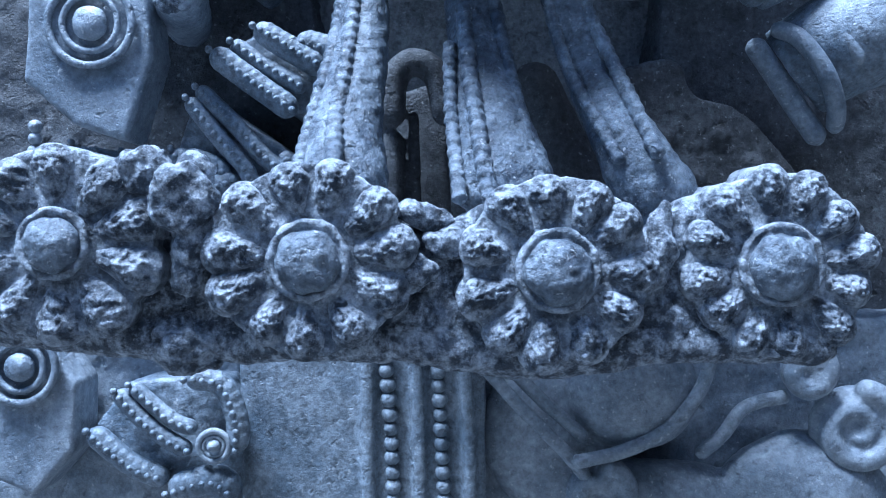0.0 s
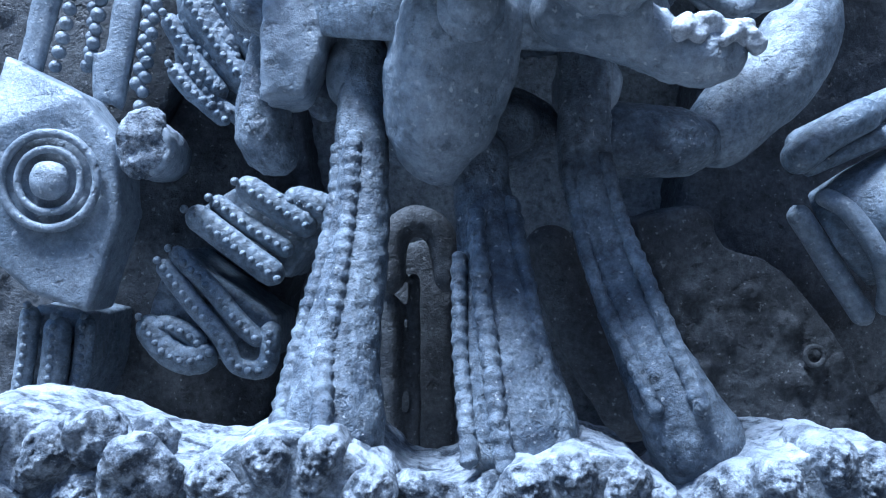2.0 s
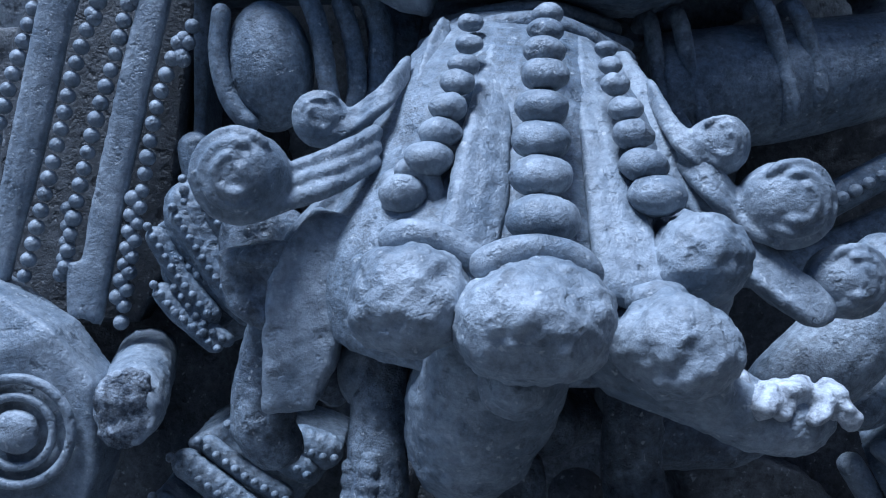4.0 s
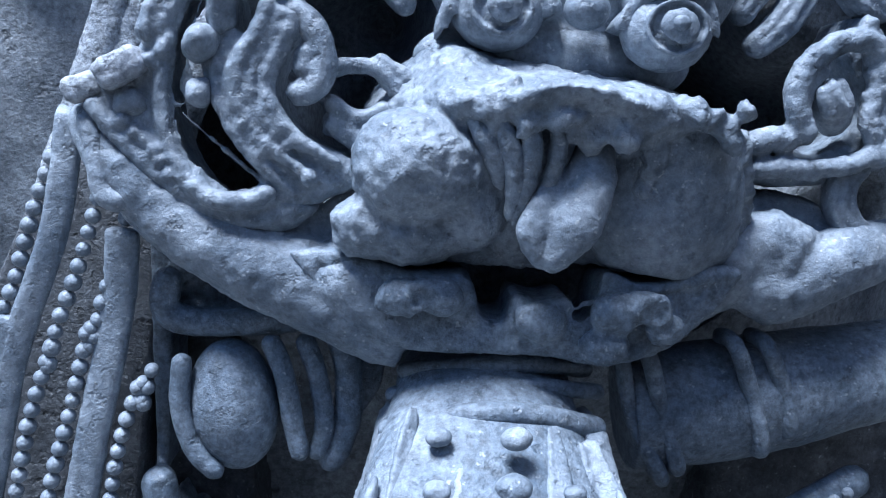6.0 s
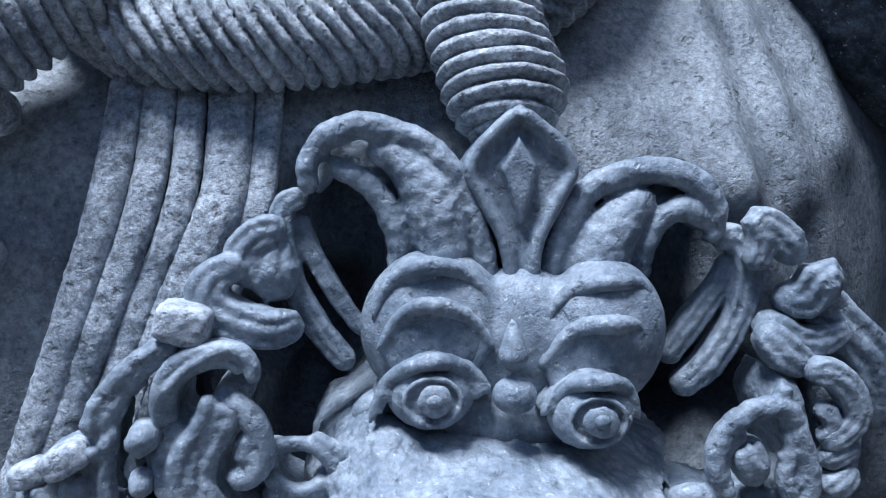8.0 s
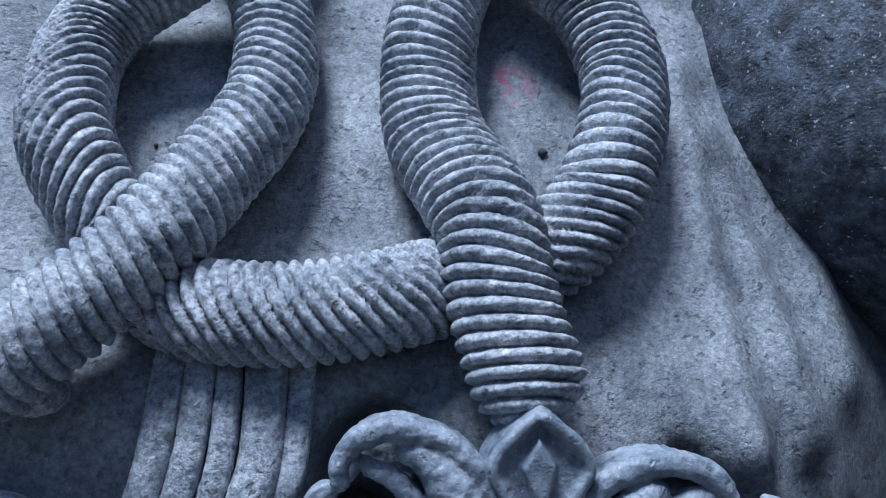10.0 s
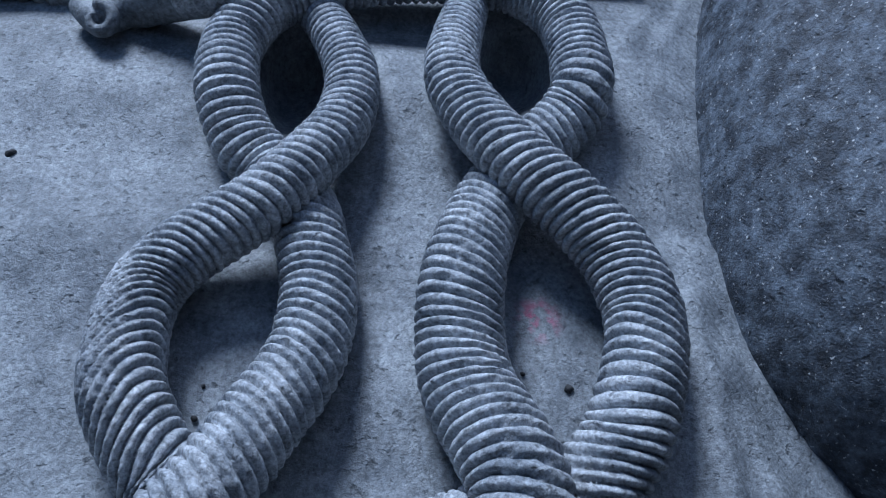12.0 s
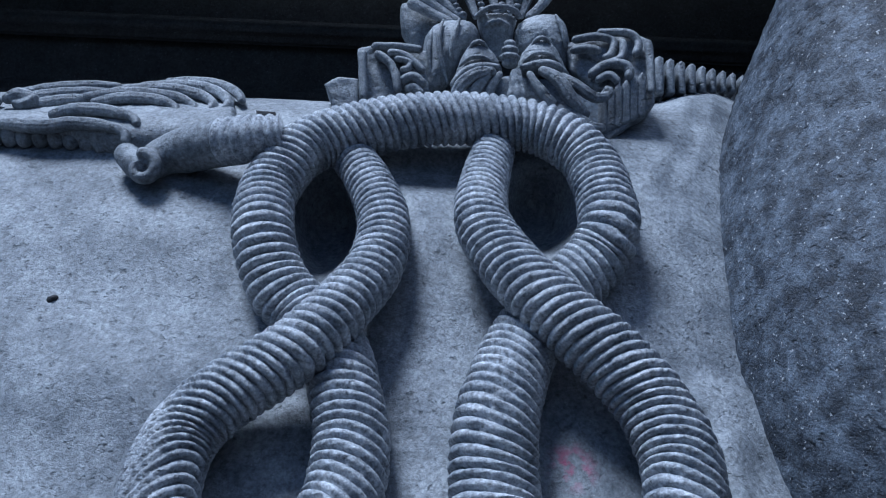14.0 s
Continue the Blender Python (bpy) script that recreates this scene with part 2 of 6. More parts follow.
# soft folds of cloth: from, to, half width, height
FOLDS = [(a, b, w, h) for (a, b), w, h in (
    ([(0.232, 0.942, 1.811), (0.256, 0.768, 1.491)], 0.022, 0.020), ([(0.255, 0.768, 1.500), (0.340, 0.758, 1.370)], 0.020, 0.020), ([(0.268, 0.910, 1.755), (0.325, 0.768, 1.484)], 0.016, 0.012), ([(0.296, 0.846, 1.632), (0.368, 0.762, 1.433)], 0.02, 0.012),
    ([(0.375, 0.894, 1.729), (0.389, 0.790, 1.546)], 0.03, 0.02), ([(0.338, 1.330, 2.345), (0.202, 1.130, 2.154)], 0.012, 0.006), ([(0.383, 1.330, 2.328), (0.251, 1.132, 2.157)], 0.010, 0.005), ([(-0.108, 1.118, 2.136), (-0.059, 0.830, 1.606)], 0.05, 0.012),
    ([(-0.461, 0.960, 1.844), (-0.374, 0.966, 1.856)], 0.05, 0.008), ([(-0.539, 0.982, 1.885), (-0.407, 0.966, 1.854)], 0.06, 0.012))]


# a flat strap with a square upper end
STEP_LEFT, STEP_TOP, STEP_RIGHT = [(0.188, 0.980, 1.881)][0][0], [(0.237, 0.980, 1.883)][0][2], [(0.307, 0.984, 1.888)][0][0]


def swell(x, y, z):
    """How far the flank stands out at a place."""
    out = 0.0
    for (a, b, w, h) in FOLDS:
        dx, dz = b[0] - a[0], b[2] - a[2]
        u = min(max(((x - a[0]) * dx + (z - a[2]) * dz) / (dx * dx + dz * dz), 0), 1)
        d = math.hypot(x - a[0] - u * dx, z - a[2] - u * dz)
        out += h * math.exp(-(d / w) ** 2)
    step = 1 / (1 + math.exp(min((z - STEP_TOP) / 0.003, 50)))
    out += 0.010 * step * max(0.0, 1 - (STEP_TOP - z) / 0.16) ** 0.5 / (1 + math.exp(-(x - STEP_LEFT) / 0.006)) / (1 + math.exp((x - STEP_RIGHT) / 0.012)) if z > STEP_TOP - 0.16 else 0.0
    for hx, hy, hz, rx, rz, d in HOLLOWS:
        q = ((x - hx) / rx) ** 2 + ((z - hz) / rz) ** 2
        out -= d * math.exp(-q * q)
    return out


def body_mesh():
    line = at_length(smooth_line([(0, y, z) for z, y in PROFILE], 6), 0.012)
    bm = bmesh.new()
    rows = []
    for p, s in line:
        row = []
        for i in range(281):
            x = -1.4 + 2.8 * i / 280
            round_off = 0.10 * max(-x - 0.35, 0) ** 2 + 1.3 * max(min(x, 0.5) - 0.12, 0) ** 2
            n = noise.noise(Vector((x * 5, p.y * 5, p.z * 5))) * 0.005 + noise.noise(Vector((x * 17, p.y * 17, p.z * 17))) * 0.003 + noise.noise(Vector((x * 45, p.y * 45, p.z * 45))) * 0.0012
            rise = 0.0
            if p.z > 1.9 and p.y < 1.95:
                across, along = min(max((x - 0.16) / 0.26, 0), 1), min(max((p.y - 1.08) / 0.30, 0), 1)
                rise = 0.10 * across * across * (3 - 2 * across) * along * along * (3 - 2 * along)
            row.append(bm.verts.new((x, p.y + round_off + n - (swell(x, p.y, p.z) if p.y < 1.3 else 0.0), p.z + n + rise)))
        rows.append(row)
    for a, b in zip(rows, rows[1:]):
        for i in range(280):
            bm.faces.new((a[i], a[i + 1], b[i + 1], b[i]))
    bm.faces.new([r[0] for r in rows])
    bm.faces.new([r[-1] for r in rows][::-1])
    return bm


statue = thing("statue", (0, 0.74, 0), "huge grey carved stone animal statue with a smooth flank", "statue")
part("flank", body_mesh(), BODY, statue)
# rounded hump that rises beside the ropes
bm = bmesh.new()
tube(bm, [(1.136, 1.360, 3.244), (1.054, 1.330, 3.036), (0.913, 1.270, 2.733), (0.771, 1.230, 2.471), (0.674, 1.200, 2.282), (0.620, 1.170, 2.121), (0.582, 1.120, 1.960), (0.578, 1.060, 1.824), (0.669, 1.010, 1.821), (0.745, 0.970, 1.696), (0.865, 0.950, 1.566)], [0.30, 0.305, 0.31, 0.315, 0.315, 0.31, 0.31, 0.31, 0.30, 0.29, 0.27], 72, 0.95, 0.012, True, lambda s, a, u: 1 + 0.02 * noise.noise(Vector((s * 6, math.cos(a) * 2, math.sin(a) * 2))))
part("hump", bm, LUMP, statue, "rounded hammered dark stone hump", 0.011, 3, 0.006, 0.007)


# ---- ropes ----
def rope(pts, rads, pitch, lean, label):
    """A carved rope; lean is how far each turn slopes across the rope, along its length."""
    girth = sum(rads) / len(rads)

    def coils(s, a, u):
        along = s + blend(lean, u) * girth * math.cos(a) + 0.0022 * noise.noise(Vector((s * 9, 3.1, 0))) + 0.0010 * noise.noise(Vector((s * 70, math.cos(a) * 1.5, math.sin(a) * 1.5)))
        turn = along / pitch
        ridge = abs(math.sin(math.pi * turn)) ** 0.42
        worn = 0.5 + 0.5 * noise.noise(Vector((s * 14, math.cos(a) * 2, math.sin(a) * 2)))
        strand = noise.noise(Vector((math.floor(turn) * 3.7, 0.5, 0))) * 0.022
        lump = noise.noise(Vector((s * 230, math.cos(a) * 6, math.sin(a) * 6 + 7))) * (0.012 + 0.038 * worn)
        return 0.745 + (0.235 + 0.04 * (1 - worn)) * ridge + lump + strand * ridge
    bm = bmesh.new()
    tube(bm, pts, rads, 72, 1.0, pitch / 10, True, coils)
    return tagged(part("rope", bm, ROPE), label, "rope", "carved ropes on the flank")


rope([(0.079, 0.720, 1.520), (0.063, 0.735, 1.561), (0.047, 0.755, 1.608), (0.035, 0.785, 1.668), (-0.000, 0.842, 1.724), (-0.010, 0.874, 1.769), (-0.007, 0.910, 1.835), (0.022, 0.970, 1.914), (0.072, 1.006, 1.979), (0.110, 1.018, 2.023), (0.126, 1.024, 2.066), (0.120, 1.078, 2.145), (0.092, 1.104, 2.191), (0.035, 1.122, 2.221), (-0.064, 1.122, 2.226), (-0.160, 1.110, 2.207), (-0.243, 1.090, 2.169), (-0.280, 1.054, 2.102), (-0.275, 1.010, 2.035), (-0.251, 0.996, 1.974), (-0.215, 0.988, 1.937), (-0.178, 0.964, 1.899), (-0.162, 0.936, 1.863), (-0.146, 0.900, 1.805), (-0.151, 0.860, 1.747), (-0.178, 0.820, 1.698), (-0.212, 0.774, 1.645), (-0.253, 0.750, 1.600), (-0.295, 0.736, 1.563), (-0.340, 0.732, 1.525)],
     [0.043, 0.0435, 0.043, 0.038, 0.036, 0.036, 0.037, 0.036, 0.037, 0.038, 0.038, 0.038], 0.0118, [-0.30, -0.30, -0.30, -0.25, 0.0, 0.30, 0.30, 0.05, -0.2, -0.3, -0.25, -0.2], "thick twisted carved stone rope looped in figure eights")
rope([(-0.214, 1.136, 2.192), (-0.171, 1.084, 2.131), (-0.139, 1.026, 2.059), (-0.141, 0.982, 1.996), (-0.169, 0.942, 1.944), (-0.200, 0.916, 1.903), (-0.235, 0.908, 1.873), (-0.277, 0.904, 1.842), (-0.305, 0.896, 1.809), (-0.313, 0.872, 1.767), (-0.305, 0.842, 1.715), (-0.281, 0.834, 1.669), (-0.254, 0.830, 1.635), (-0.204, 0.792, 1.595), (-0.155, 0.774, 1.589), (-0.098, 0.770, 1.591), (-0.041, 0.780, 1.601), (0.011, 0.804, 1.614), (0.066, 0.820, 1.630), (0.100, 0.820, 1.647), (0.132, 0.832, 1.682), (0.148, 0.844, 1.716), (0.163, 0.870, 1.762), (0.165, 0.896, 1.810), (0.144, 0.918, 1.859), (0.111, 0.926, 1.898), (0.073, 0.932, 1.931), (0.034, 0.948, 1.967), (-0.002, 0.982, 2.014), (-0.024, 1.020, 2.066), (-0.018, 1.080, 2.133), (-0.001, 1.146, 2.206)],
     [0.027, 0.031, 0.033, 0.036, 0.039, 0.040, 0.041, 0.041, 0.039, 0.036, 0.033, 0.028], 0.0116, [0.0, 0.05, 0.2, 1.15, 0.6, 0.6, 0.95, -0.5, -0.35, -0.25, -0.2], "thick twisted carved stone rope crossing beneath another")
rope([(-0.396, 0.770, 1.569), (-0.354, 0.762, 1.556), (-0.317, 0.754, 1.543), (-0.288, 0.754, 1.531), (-0.277, 0.774, 1.522)], [0.036, 0.036, 0.034, 0.026, 0.012], 0.0118, [-0.2, -0.2], "worn end of a twisted carved stone rope")
# worn boss on the flank beyond the strap
boss = thing("flank_boss", [(-0.295, 0.760, 1.426)][0], "small pale worn stone boss on the flank", "boss")
bm = bmesh.new()
for c, r in (([(-0.290, 0.750, 1.429)][0], (0.014, 0.022, 0.016)), ([(-0.307, 0.754, 1.436)][0], (0.02, 0.022, 0.018)), ([(-0.300, 0.754, 1.418)][0], (0.018, 0.02, 0.012))):
    blob(bm, c, r, (0, 10, 0), 18, 0.004, 60)
part("boss", bm, PALE, boss)

# loose crumbs on the flank
for c, r in (([(-0.095, 0.844, 1.636)][0], 0.0045), ([(0.097, 0.892, 1.728)][0], 0.004), ([(-0.249, 0.872, 1.688)][0], 0.003), ([(-0.246, 0.886, 1.716)][0], 0.002), ([(-0.506, 1.012, 1.946)][0], 0.006), ([(0.053, 0.898, 1.740)][0], 0.002), ([(-0.047, 0.860, 1.665)][0], 0.004)):
    bm = bmesh.new()
    blob(bm, c, r, (20, 30, 10), 8, r * 0.6, 200)
    tagged(part("crumb", bm, HALL), "small dark crumb lying on the flank", "crumb", "crumbs")


# ---- long beaded strap hanging behind the mask ----
def bead_row(parent, pts, r, gap, name="bead", material=None, squash=1.0):
    """Separate beads along a line, one mesh shared by all."""
    bm = bmesh.new()
    blob(bm, (0, 0, 0), (r, r, r * squash), (0, 0, 0), 12)
    mesh = bpy.data.meshes.new(name)
    bm.to_mesh(mesh)
    bm.free()
    mesh.materials.append(material or CARVED)
    for f in mesh.polygons:
        f.use_smooth = True
    for p, s in at_length(smooth_line(pts), gap)[:-1]:
        ob = new(name, mesh)
        k = 1 + 0.16 * noise.noise(p * 130)
        ob.matrix_basis = Matrix.Translation(p + Vector((0, 0, 0.0006 * noise.noise(p * 300)))) @ pose(0, 0, 0, 25 * noise.noise(p * 90), 0, 0) @ Matrix.Diagonal((k, k, k, 1))
        ob.parent = parent


strap = thing("beaded_strap", (0, 0, 0), "long carved stone strap with rows of round beads", "strap")
# upper plain stretch, then the beaded lower stretch; three raised bands
bands = (
    ([(-0.199, 0.784, 1.557), (-0.204, 0.752, 1.481), (-0.227, 0.744, 1.394), (-0.258, 0.742, 1.296), (-0.278, 0.744, 1.237)], 0.0135),
    ([(-0.177, 0.784, 1.558), (-0.180, 0.752, 1.476), (-0.202, 0.744, 1.403), (-0.228, 0.744, 1.333), (-0.245, 0.742, 1.280)], 0.0128),
    ([(-0.155, 0.786, 1.559), (-0.156, 0.752, 1.477), (-0.176, 0.746, 1.415), (-0.192, 0.744, 1.367), (-0.214, 0.742, 1.300)], 0.0110),
    ([(-0.128, 0.788, 1.560), (-0.127, 0.754, 1.480), (-0.144, 0.750, 1.435), (-0.160, 0.746, 1.391), (-0.184, 0.744, 1.325), (-0.204, 0.744, 1.270)], 0.0175),
    ([(-0.101, 0.788, 1.561), (-0.102, 0.756, 1.484), (-0.113, 0.750, 1.444), (-0.136, 0.748, 1.380)], 0.0110),
)
# bands take the paler rope stone: their sunlit brightness is put into the colour
for pts, r in bands:
    bm = bmesh.new()
    tube(bm, [(p[0], p[1] - 0.003, p[2]) for p in pts], r, 32, 0.8, 0.003, False, lambda s, a, u: (abs(math.cos(a)) ** 2.7 + abs(math.sin(a)) ** 2.7) ** (-1 / 2.7) * 0.95)
    tube(bm, [(p[0] - r * 0.5, p[1] - r * 0.68, p[2]) for p in pts], 0.0024, 8, 1.0, 0.003)
    part("upper_band", bm, ROPE, strap, "plain ridged upper stretch of the strap", 0.0018, 1, 0.003, 0.002)
flat_bands = (
    ([(-0.246, 0.700, 1.284), (-0.243, 0.690, 1.295), (-0.252, 0.685, 1.225), (-0.278, 0.685, 1.146), (-0.296, 0.685, 1.056), (-0.312, 0.685, 0.991), (-0.329, 0.685, 0.936)], 0.0085),
    ([(-0.209, 0.680, 1.228), (-0.214, 0.685, 1.177), (-0.232, 0.685, 1.088), (-0.248, 0.685, 1.003), (-0.231, 0.685, 1.087), (-0.245, 0.685, 1.017), (-0.258, 0.685, 0.939), (-0.261, 0.685, 0.978)], 0.010),
    ([(-0.280, 0.685, 1.170), (-0.293, 0.685, 1.099), (-0.307, 0.685, 1.022), (-0.318, 0.685, 0.964)], 0.009),
)
for pts, r in flat_bands:
    bm = bmesh.new()
    tube(bm, [(p[0], p[1] - 0.004, p[2]) for p in pts], r * 1.1, 32, 0.55, 0.004, False, lambda s, a, u: (math.cos(a) ** 4 + math.sin(a) ** 4) ** -0.25 * 0.94)
    part("flat_band", bm, CARVED, strap, "", 0.0025, 2, 0.002)
# backing coloured near-black for the shade between the bands
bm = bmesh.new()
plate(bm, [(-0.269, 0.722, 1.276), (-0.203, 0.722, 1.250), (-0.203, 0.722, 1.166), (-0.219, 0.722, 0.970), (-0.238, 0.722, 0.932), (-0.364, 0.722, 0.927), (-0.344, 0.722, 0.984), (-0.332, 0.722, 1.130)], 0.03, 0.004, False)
part("strap_back", bm, SHADED_DARK, strap)
for pts in ([(-0.254, 0.676, 1.270), (-0.267, 0.676, 1.232), (-0.280, 0.676, 1.186), (-0.292, 0.676, 1.164), (-0.304, 0.676, 1.123), (-0.315, 0.676, 1.086), (-0.325, 0.676, 1.044)],
            [(-0.225, 0.672, 1.246), (-0.240, 0.672, 1.195), (-0.252, 0.672, 1.163), (-0.258, 0.672, 1.134), (-0.255, 0.672, 1.151), (-0.269, 0.672, 1.106), (-0.278, 0.672, 1.061), (-0.288, 0.672, 1.016), (-0.300, 0.672, 0.963)],
            [(-0.208, 0.672, 1.234), (-0.222, 0.672, 1.185), (-0.231, 0.672, 1.150), (-0.231, 0.672, 1.166), (-0.244, 0.672, 1.111), (-0.256, 0.672, 1.066), (-0.266, 0.672, 1.017), (-0.274, 0.672, 0.964)],
            [(-0.193, 0.672, 1.137), (-0.200, 0.672, 1.111), (-0.199, 0.672, 1.132), (-0.214, 0.672, 1.087), (-0.222, 0.672, 1.034), (-0.228, 0.672, 0.989), (-0.235, 0.672, 0.935)],
            [(-0.273, 0.675, 1.013), (-0.273, 0.675, 0.988), (-0.278, 0.675, 0.959)], [(-0.229, 0.672, 1.022), (-0.233, 0.672, 0.980), (-0.240, 0.672, 0.943)]):
    bead_row(strap, [(p[0], p[1] + 0.008, p[2]) for p in pts], 0.0052, 0.0112, "bead", CARVED)


# ---- grotesque mask ornament ----
def box_blob(bm, c, r, deg):
    """A squarish worn lump, tilted across."""
    m = Matrix.Translation(c) @ Matrix.Rotation(math.radians(deg), 4, 'Y')
    made = bmesh.ops.create_icosphere(bm, subdivisions=3, radius=1.0)["verts"]
    for v in made:
        p = v.co
        k = (abs(p.x) ** 5 + abs(p.y) ** 5 + abs(p.z) ** 5) ** -0.2
        v.co = m @ Vector((p.x * k * r[0], p.y * k * r[1], p.z * k * r[2]))


mask = thing("mask_ornament", (0, 0.7, 1.3), "carved grey stone grotesque lion mask with bulging eyes and leafy frame", "mask")

# muzzle: a sloping top that breaks off in a ragged lip over a hollow, and a round cheek
def loft(bm, rows, back=0.05, per=6):
    """A skin through rows of points, closed by a skin further back."""
    lines = [smooth_line(r, per) for r in rows]
    grid = [list(q) for q in zip(*[smooth_line([ln[i] for ln in lines], per) for i in range(len(lines[0]))])]
    front = [[bm.verts.new(p) for p in row] for row in grid]
    rear = [[bm.verts.new((p.x, grid[0][0].y + back, p.z)) for p in row] for row in grid]
    m, n = len(grid), len(grid[0])
    for i in range(m - 1):
        for j in range(n - 1):
            bm.faces.new((front[i][j], front[i][j + 1], front[i + 1][j + 1], front[i + 1][j]))
            bm.faces.new((rear[i][j], rear[i + 1][j], rear[i + 1][j + 1], rear[i][j + 1]))
    for i in range(m - 1):
        bm.faces.new((front[i][0], front[i + 1][0], rear[i + 1][0], rear[i][0]))
        bm.faces.new((front[i + 1][-1], front[i][-1], rear[i][-1], rear[i + 1][-1]))
    for j in range(n - 1):
        bm.faces.new((front[0][j + 1], front[0][j], rear[0][j], rear[0][j + 1]))
        bm.faces.new((front[-1][j], front[-1][j + 1], rear[-1][j + 1], rear[-1][j]))


bm = bmesh.new()
loft(bm, ([(-0.036, 0.750, 1.337), (-0.017, 0.710, 1.351), (0.020, 0.710, 1.348), (0.059, 0.710, 1.343), (0.097, 0.710, 1.338), (0.137, 0.710, 1.331), (0.202, 0.740, 1.310)],
          [(-0.051, 0.720, 1.330), (-0.018, 0.660, 1.347), (0.016, 0.660, 1.341), (0.051, 0.660, 1.337), (0.086, 0.660, 1.332), (0.122, 0.660, 1.325), (0.186, 0.700, 1.305)],
          [(-0.058, 0.690, 1.318), (-0.021, 0.635, 1.327), (0.013, 0.622, 1.323), (0.044, 0.615, 1.325), (0.075, 0.612, 1.323), (0.112, 0.615, 1.318), (0.180, 0.675, 1.300)],
          [(-0.063, 0.680, 1.305), (-0.018, 0.612, 1.310), (0.011, 0.597, 1.309), (0.034, 0.588, 1.319), (0.061, 0.588, 1.318), (0.097, 0.594, 1.309), (0.166, 0.635, 1.301)],
          [(-0.059, 0.680, 1.290), (-0.017, 0.635, 1.291), (0.014, 0.622, 1.288), (0.041, 0.628, 1.290), (0.072, 0.635, 1.288), (0.103, 0.612, 1.294), (0.169, 0.635, 1.282)],
          [(-0.055, 0.680, 1.257), (-0.017, 0.645, 1.261), (0.016, 0.635, 1.257), (0.044, 0.640, 1.252), (0.076, 0.645, 1.251), (0.109, 0.628, 1.260), (0.177, 0.650, 1.249)],
          [(-0.055, 0.680, 1.216), (-0.016, 0.655, 1.218), (0.019, 0.655, 1.215), (0.048, 0.655, 1.215), (0.080, 0.655, 1.218), (0.118, 0.650, 1.216), (0.159, 0.645, 1.222)]))
for pts in ([(0.012, 0.604, 1.305), (0.010, 0.614, 1.290), (0.015, 0.624, 1.274), (0.023, 0.631, 1.255)], [(0.041, 0.610, 1.312), (0.037, 0.622, 1.294), (0.032, 0.630, 1.272)], [(0.095, 0.610, 1.304), (0.103, 0.618, 1.283), (0.095, 0.625, 1.261)]):
    tube(bm, pts, [0.005, 0.007, 0.005], 12)
for k in range(26):
    q = Vector([(-0.000, 0.600, 1.309)][0]).lerp(Vector([(0.145, 0.600, 1.306)][0]), k / 25)
    blob(bm, q + Vector((0, random.uniform(0.0, 0.010), random.uniform(-0.016, 0.008))), (random.uniform(0.004, 0.010), 0.007, random.uniform(0.005, 0.013)), (0, random.uniform(-30, 30), 0), 12, 0.003, 90)
for c, r in (([(-0.029, 0.632, 1.275)][0], (0.040, 0.036, 0.034)), ([(-0.055, 0.640, 1.240)][0], (0.026, 0.022, 0.019)), ([(-0.030, 0.645, 1.240)][0], (0.036, 0.028, 0.024)), ([(-0.003, 0.645, 1.254)][0], (0.028, 0.028, 0.03)), ([(-0.062, 0.625, 1.243)][0], (0.008, 0.008, 0.014))):
    blob(bm, c, r, (0, 0, 0), 26, 0.003, 40)
tube(bm, [(-0.055, 0.622, 1.274), (-0.042, 0.615, 1.263), (-0.030, 0.622, 1.260)], 0.007, 10)
part("muzzle", bm, CARVED, mask, "sloping muzzle with a ragged broken lip", 0.0022, 3, 0.006, 0.005)
bm = bmesh.new()
tube(bm, [(0.070, 0.625, 1.298), (0.066, 0.614, 1.268), (0.056, 0.608, 1.243), (0.045, 0.612, 1.219)], [0.010, 0.015, 0.015, 0.005], 28, 0.7)
tube(bm, [(0.052, 0.622, 1.280), (0.040, 0.612, 1.258), (0.034, 0.610, 1.240), (0.043, 0.612, 1.221)], [0.004, 0.008, 0.009, 0.004], 20, 0.7)
part("tongue", bm, CARVED, mask, "pointed hanging wedge over the mouth", 0.0018, 3, 0.003, 0.002)
# strands drawn from the cheek under the lip
for pts, r in (([(0.008, 0.606, 1.309), (0.018, 0.608, 1.292), (0.024, 0.612, 1.270), (0.022, 0.618, 1.246)], 0.0070), ([(0.026, 0.600, 1.312), (0.031, 0.606, 1.289), (0.030, 0.612, 1.267), (0.024, 0.618, 1.244)], 0.0062), ([(-0.004, 0.612, 1.306), (0.010, 0.612, 1.288), (0.017, 0.616, 1.264)], 0.0075), ([(0.041, 0.602, 1.310), (0.046, 0.608, 1.290), (0.043, 0.614, 1.271), (0.031, 0.618, 1.250)], 0.0055)):
    bm = bmesh.new()
    tube(bm, pts, [r * 0.5, r, r * 0.9, r * 0.4], 14)
    part("lip_strand", bm, CARVED, mask, "", 0.0014, 1, 0.002, 0.002)
# smooth upper lip that hangs beside the wedge
bm = bmesh.new()
loft(bm, ([(0.078, 0.640, 1.302), (0.100, 0.614, 1.304), (0.130, 0.610, 1.303), (0.158, 0.630, 1.298)],
          [(0.074, 0.640, 1.270), (0.098, 0.620, 1.272), (0.132, 0.616, 1.270), (0.166, 0.636, 1.262)],
          [(0.074, 0.642, 1.240), (0.098, 0.624, 1.240), (0.132, 0.622, 1.238), (0.166, 0.642, 1.236)],
          [(0.084, 0.646, 1.220), (0.102, 0.634, 1.217), (0.130, 0.634, 1.214), (0.158, 0.648, 1.218)]), 0.04)
part("upper_lip", bm, CARVED, mask, "smooth hanging upper lip", 0.0022, 3, 0.005, 0.002)
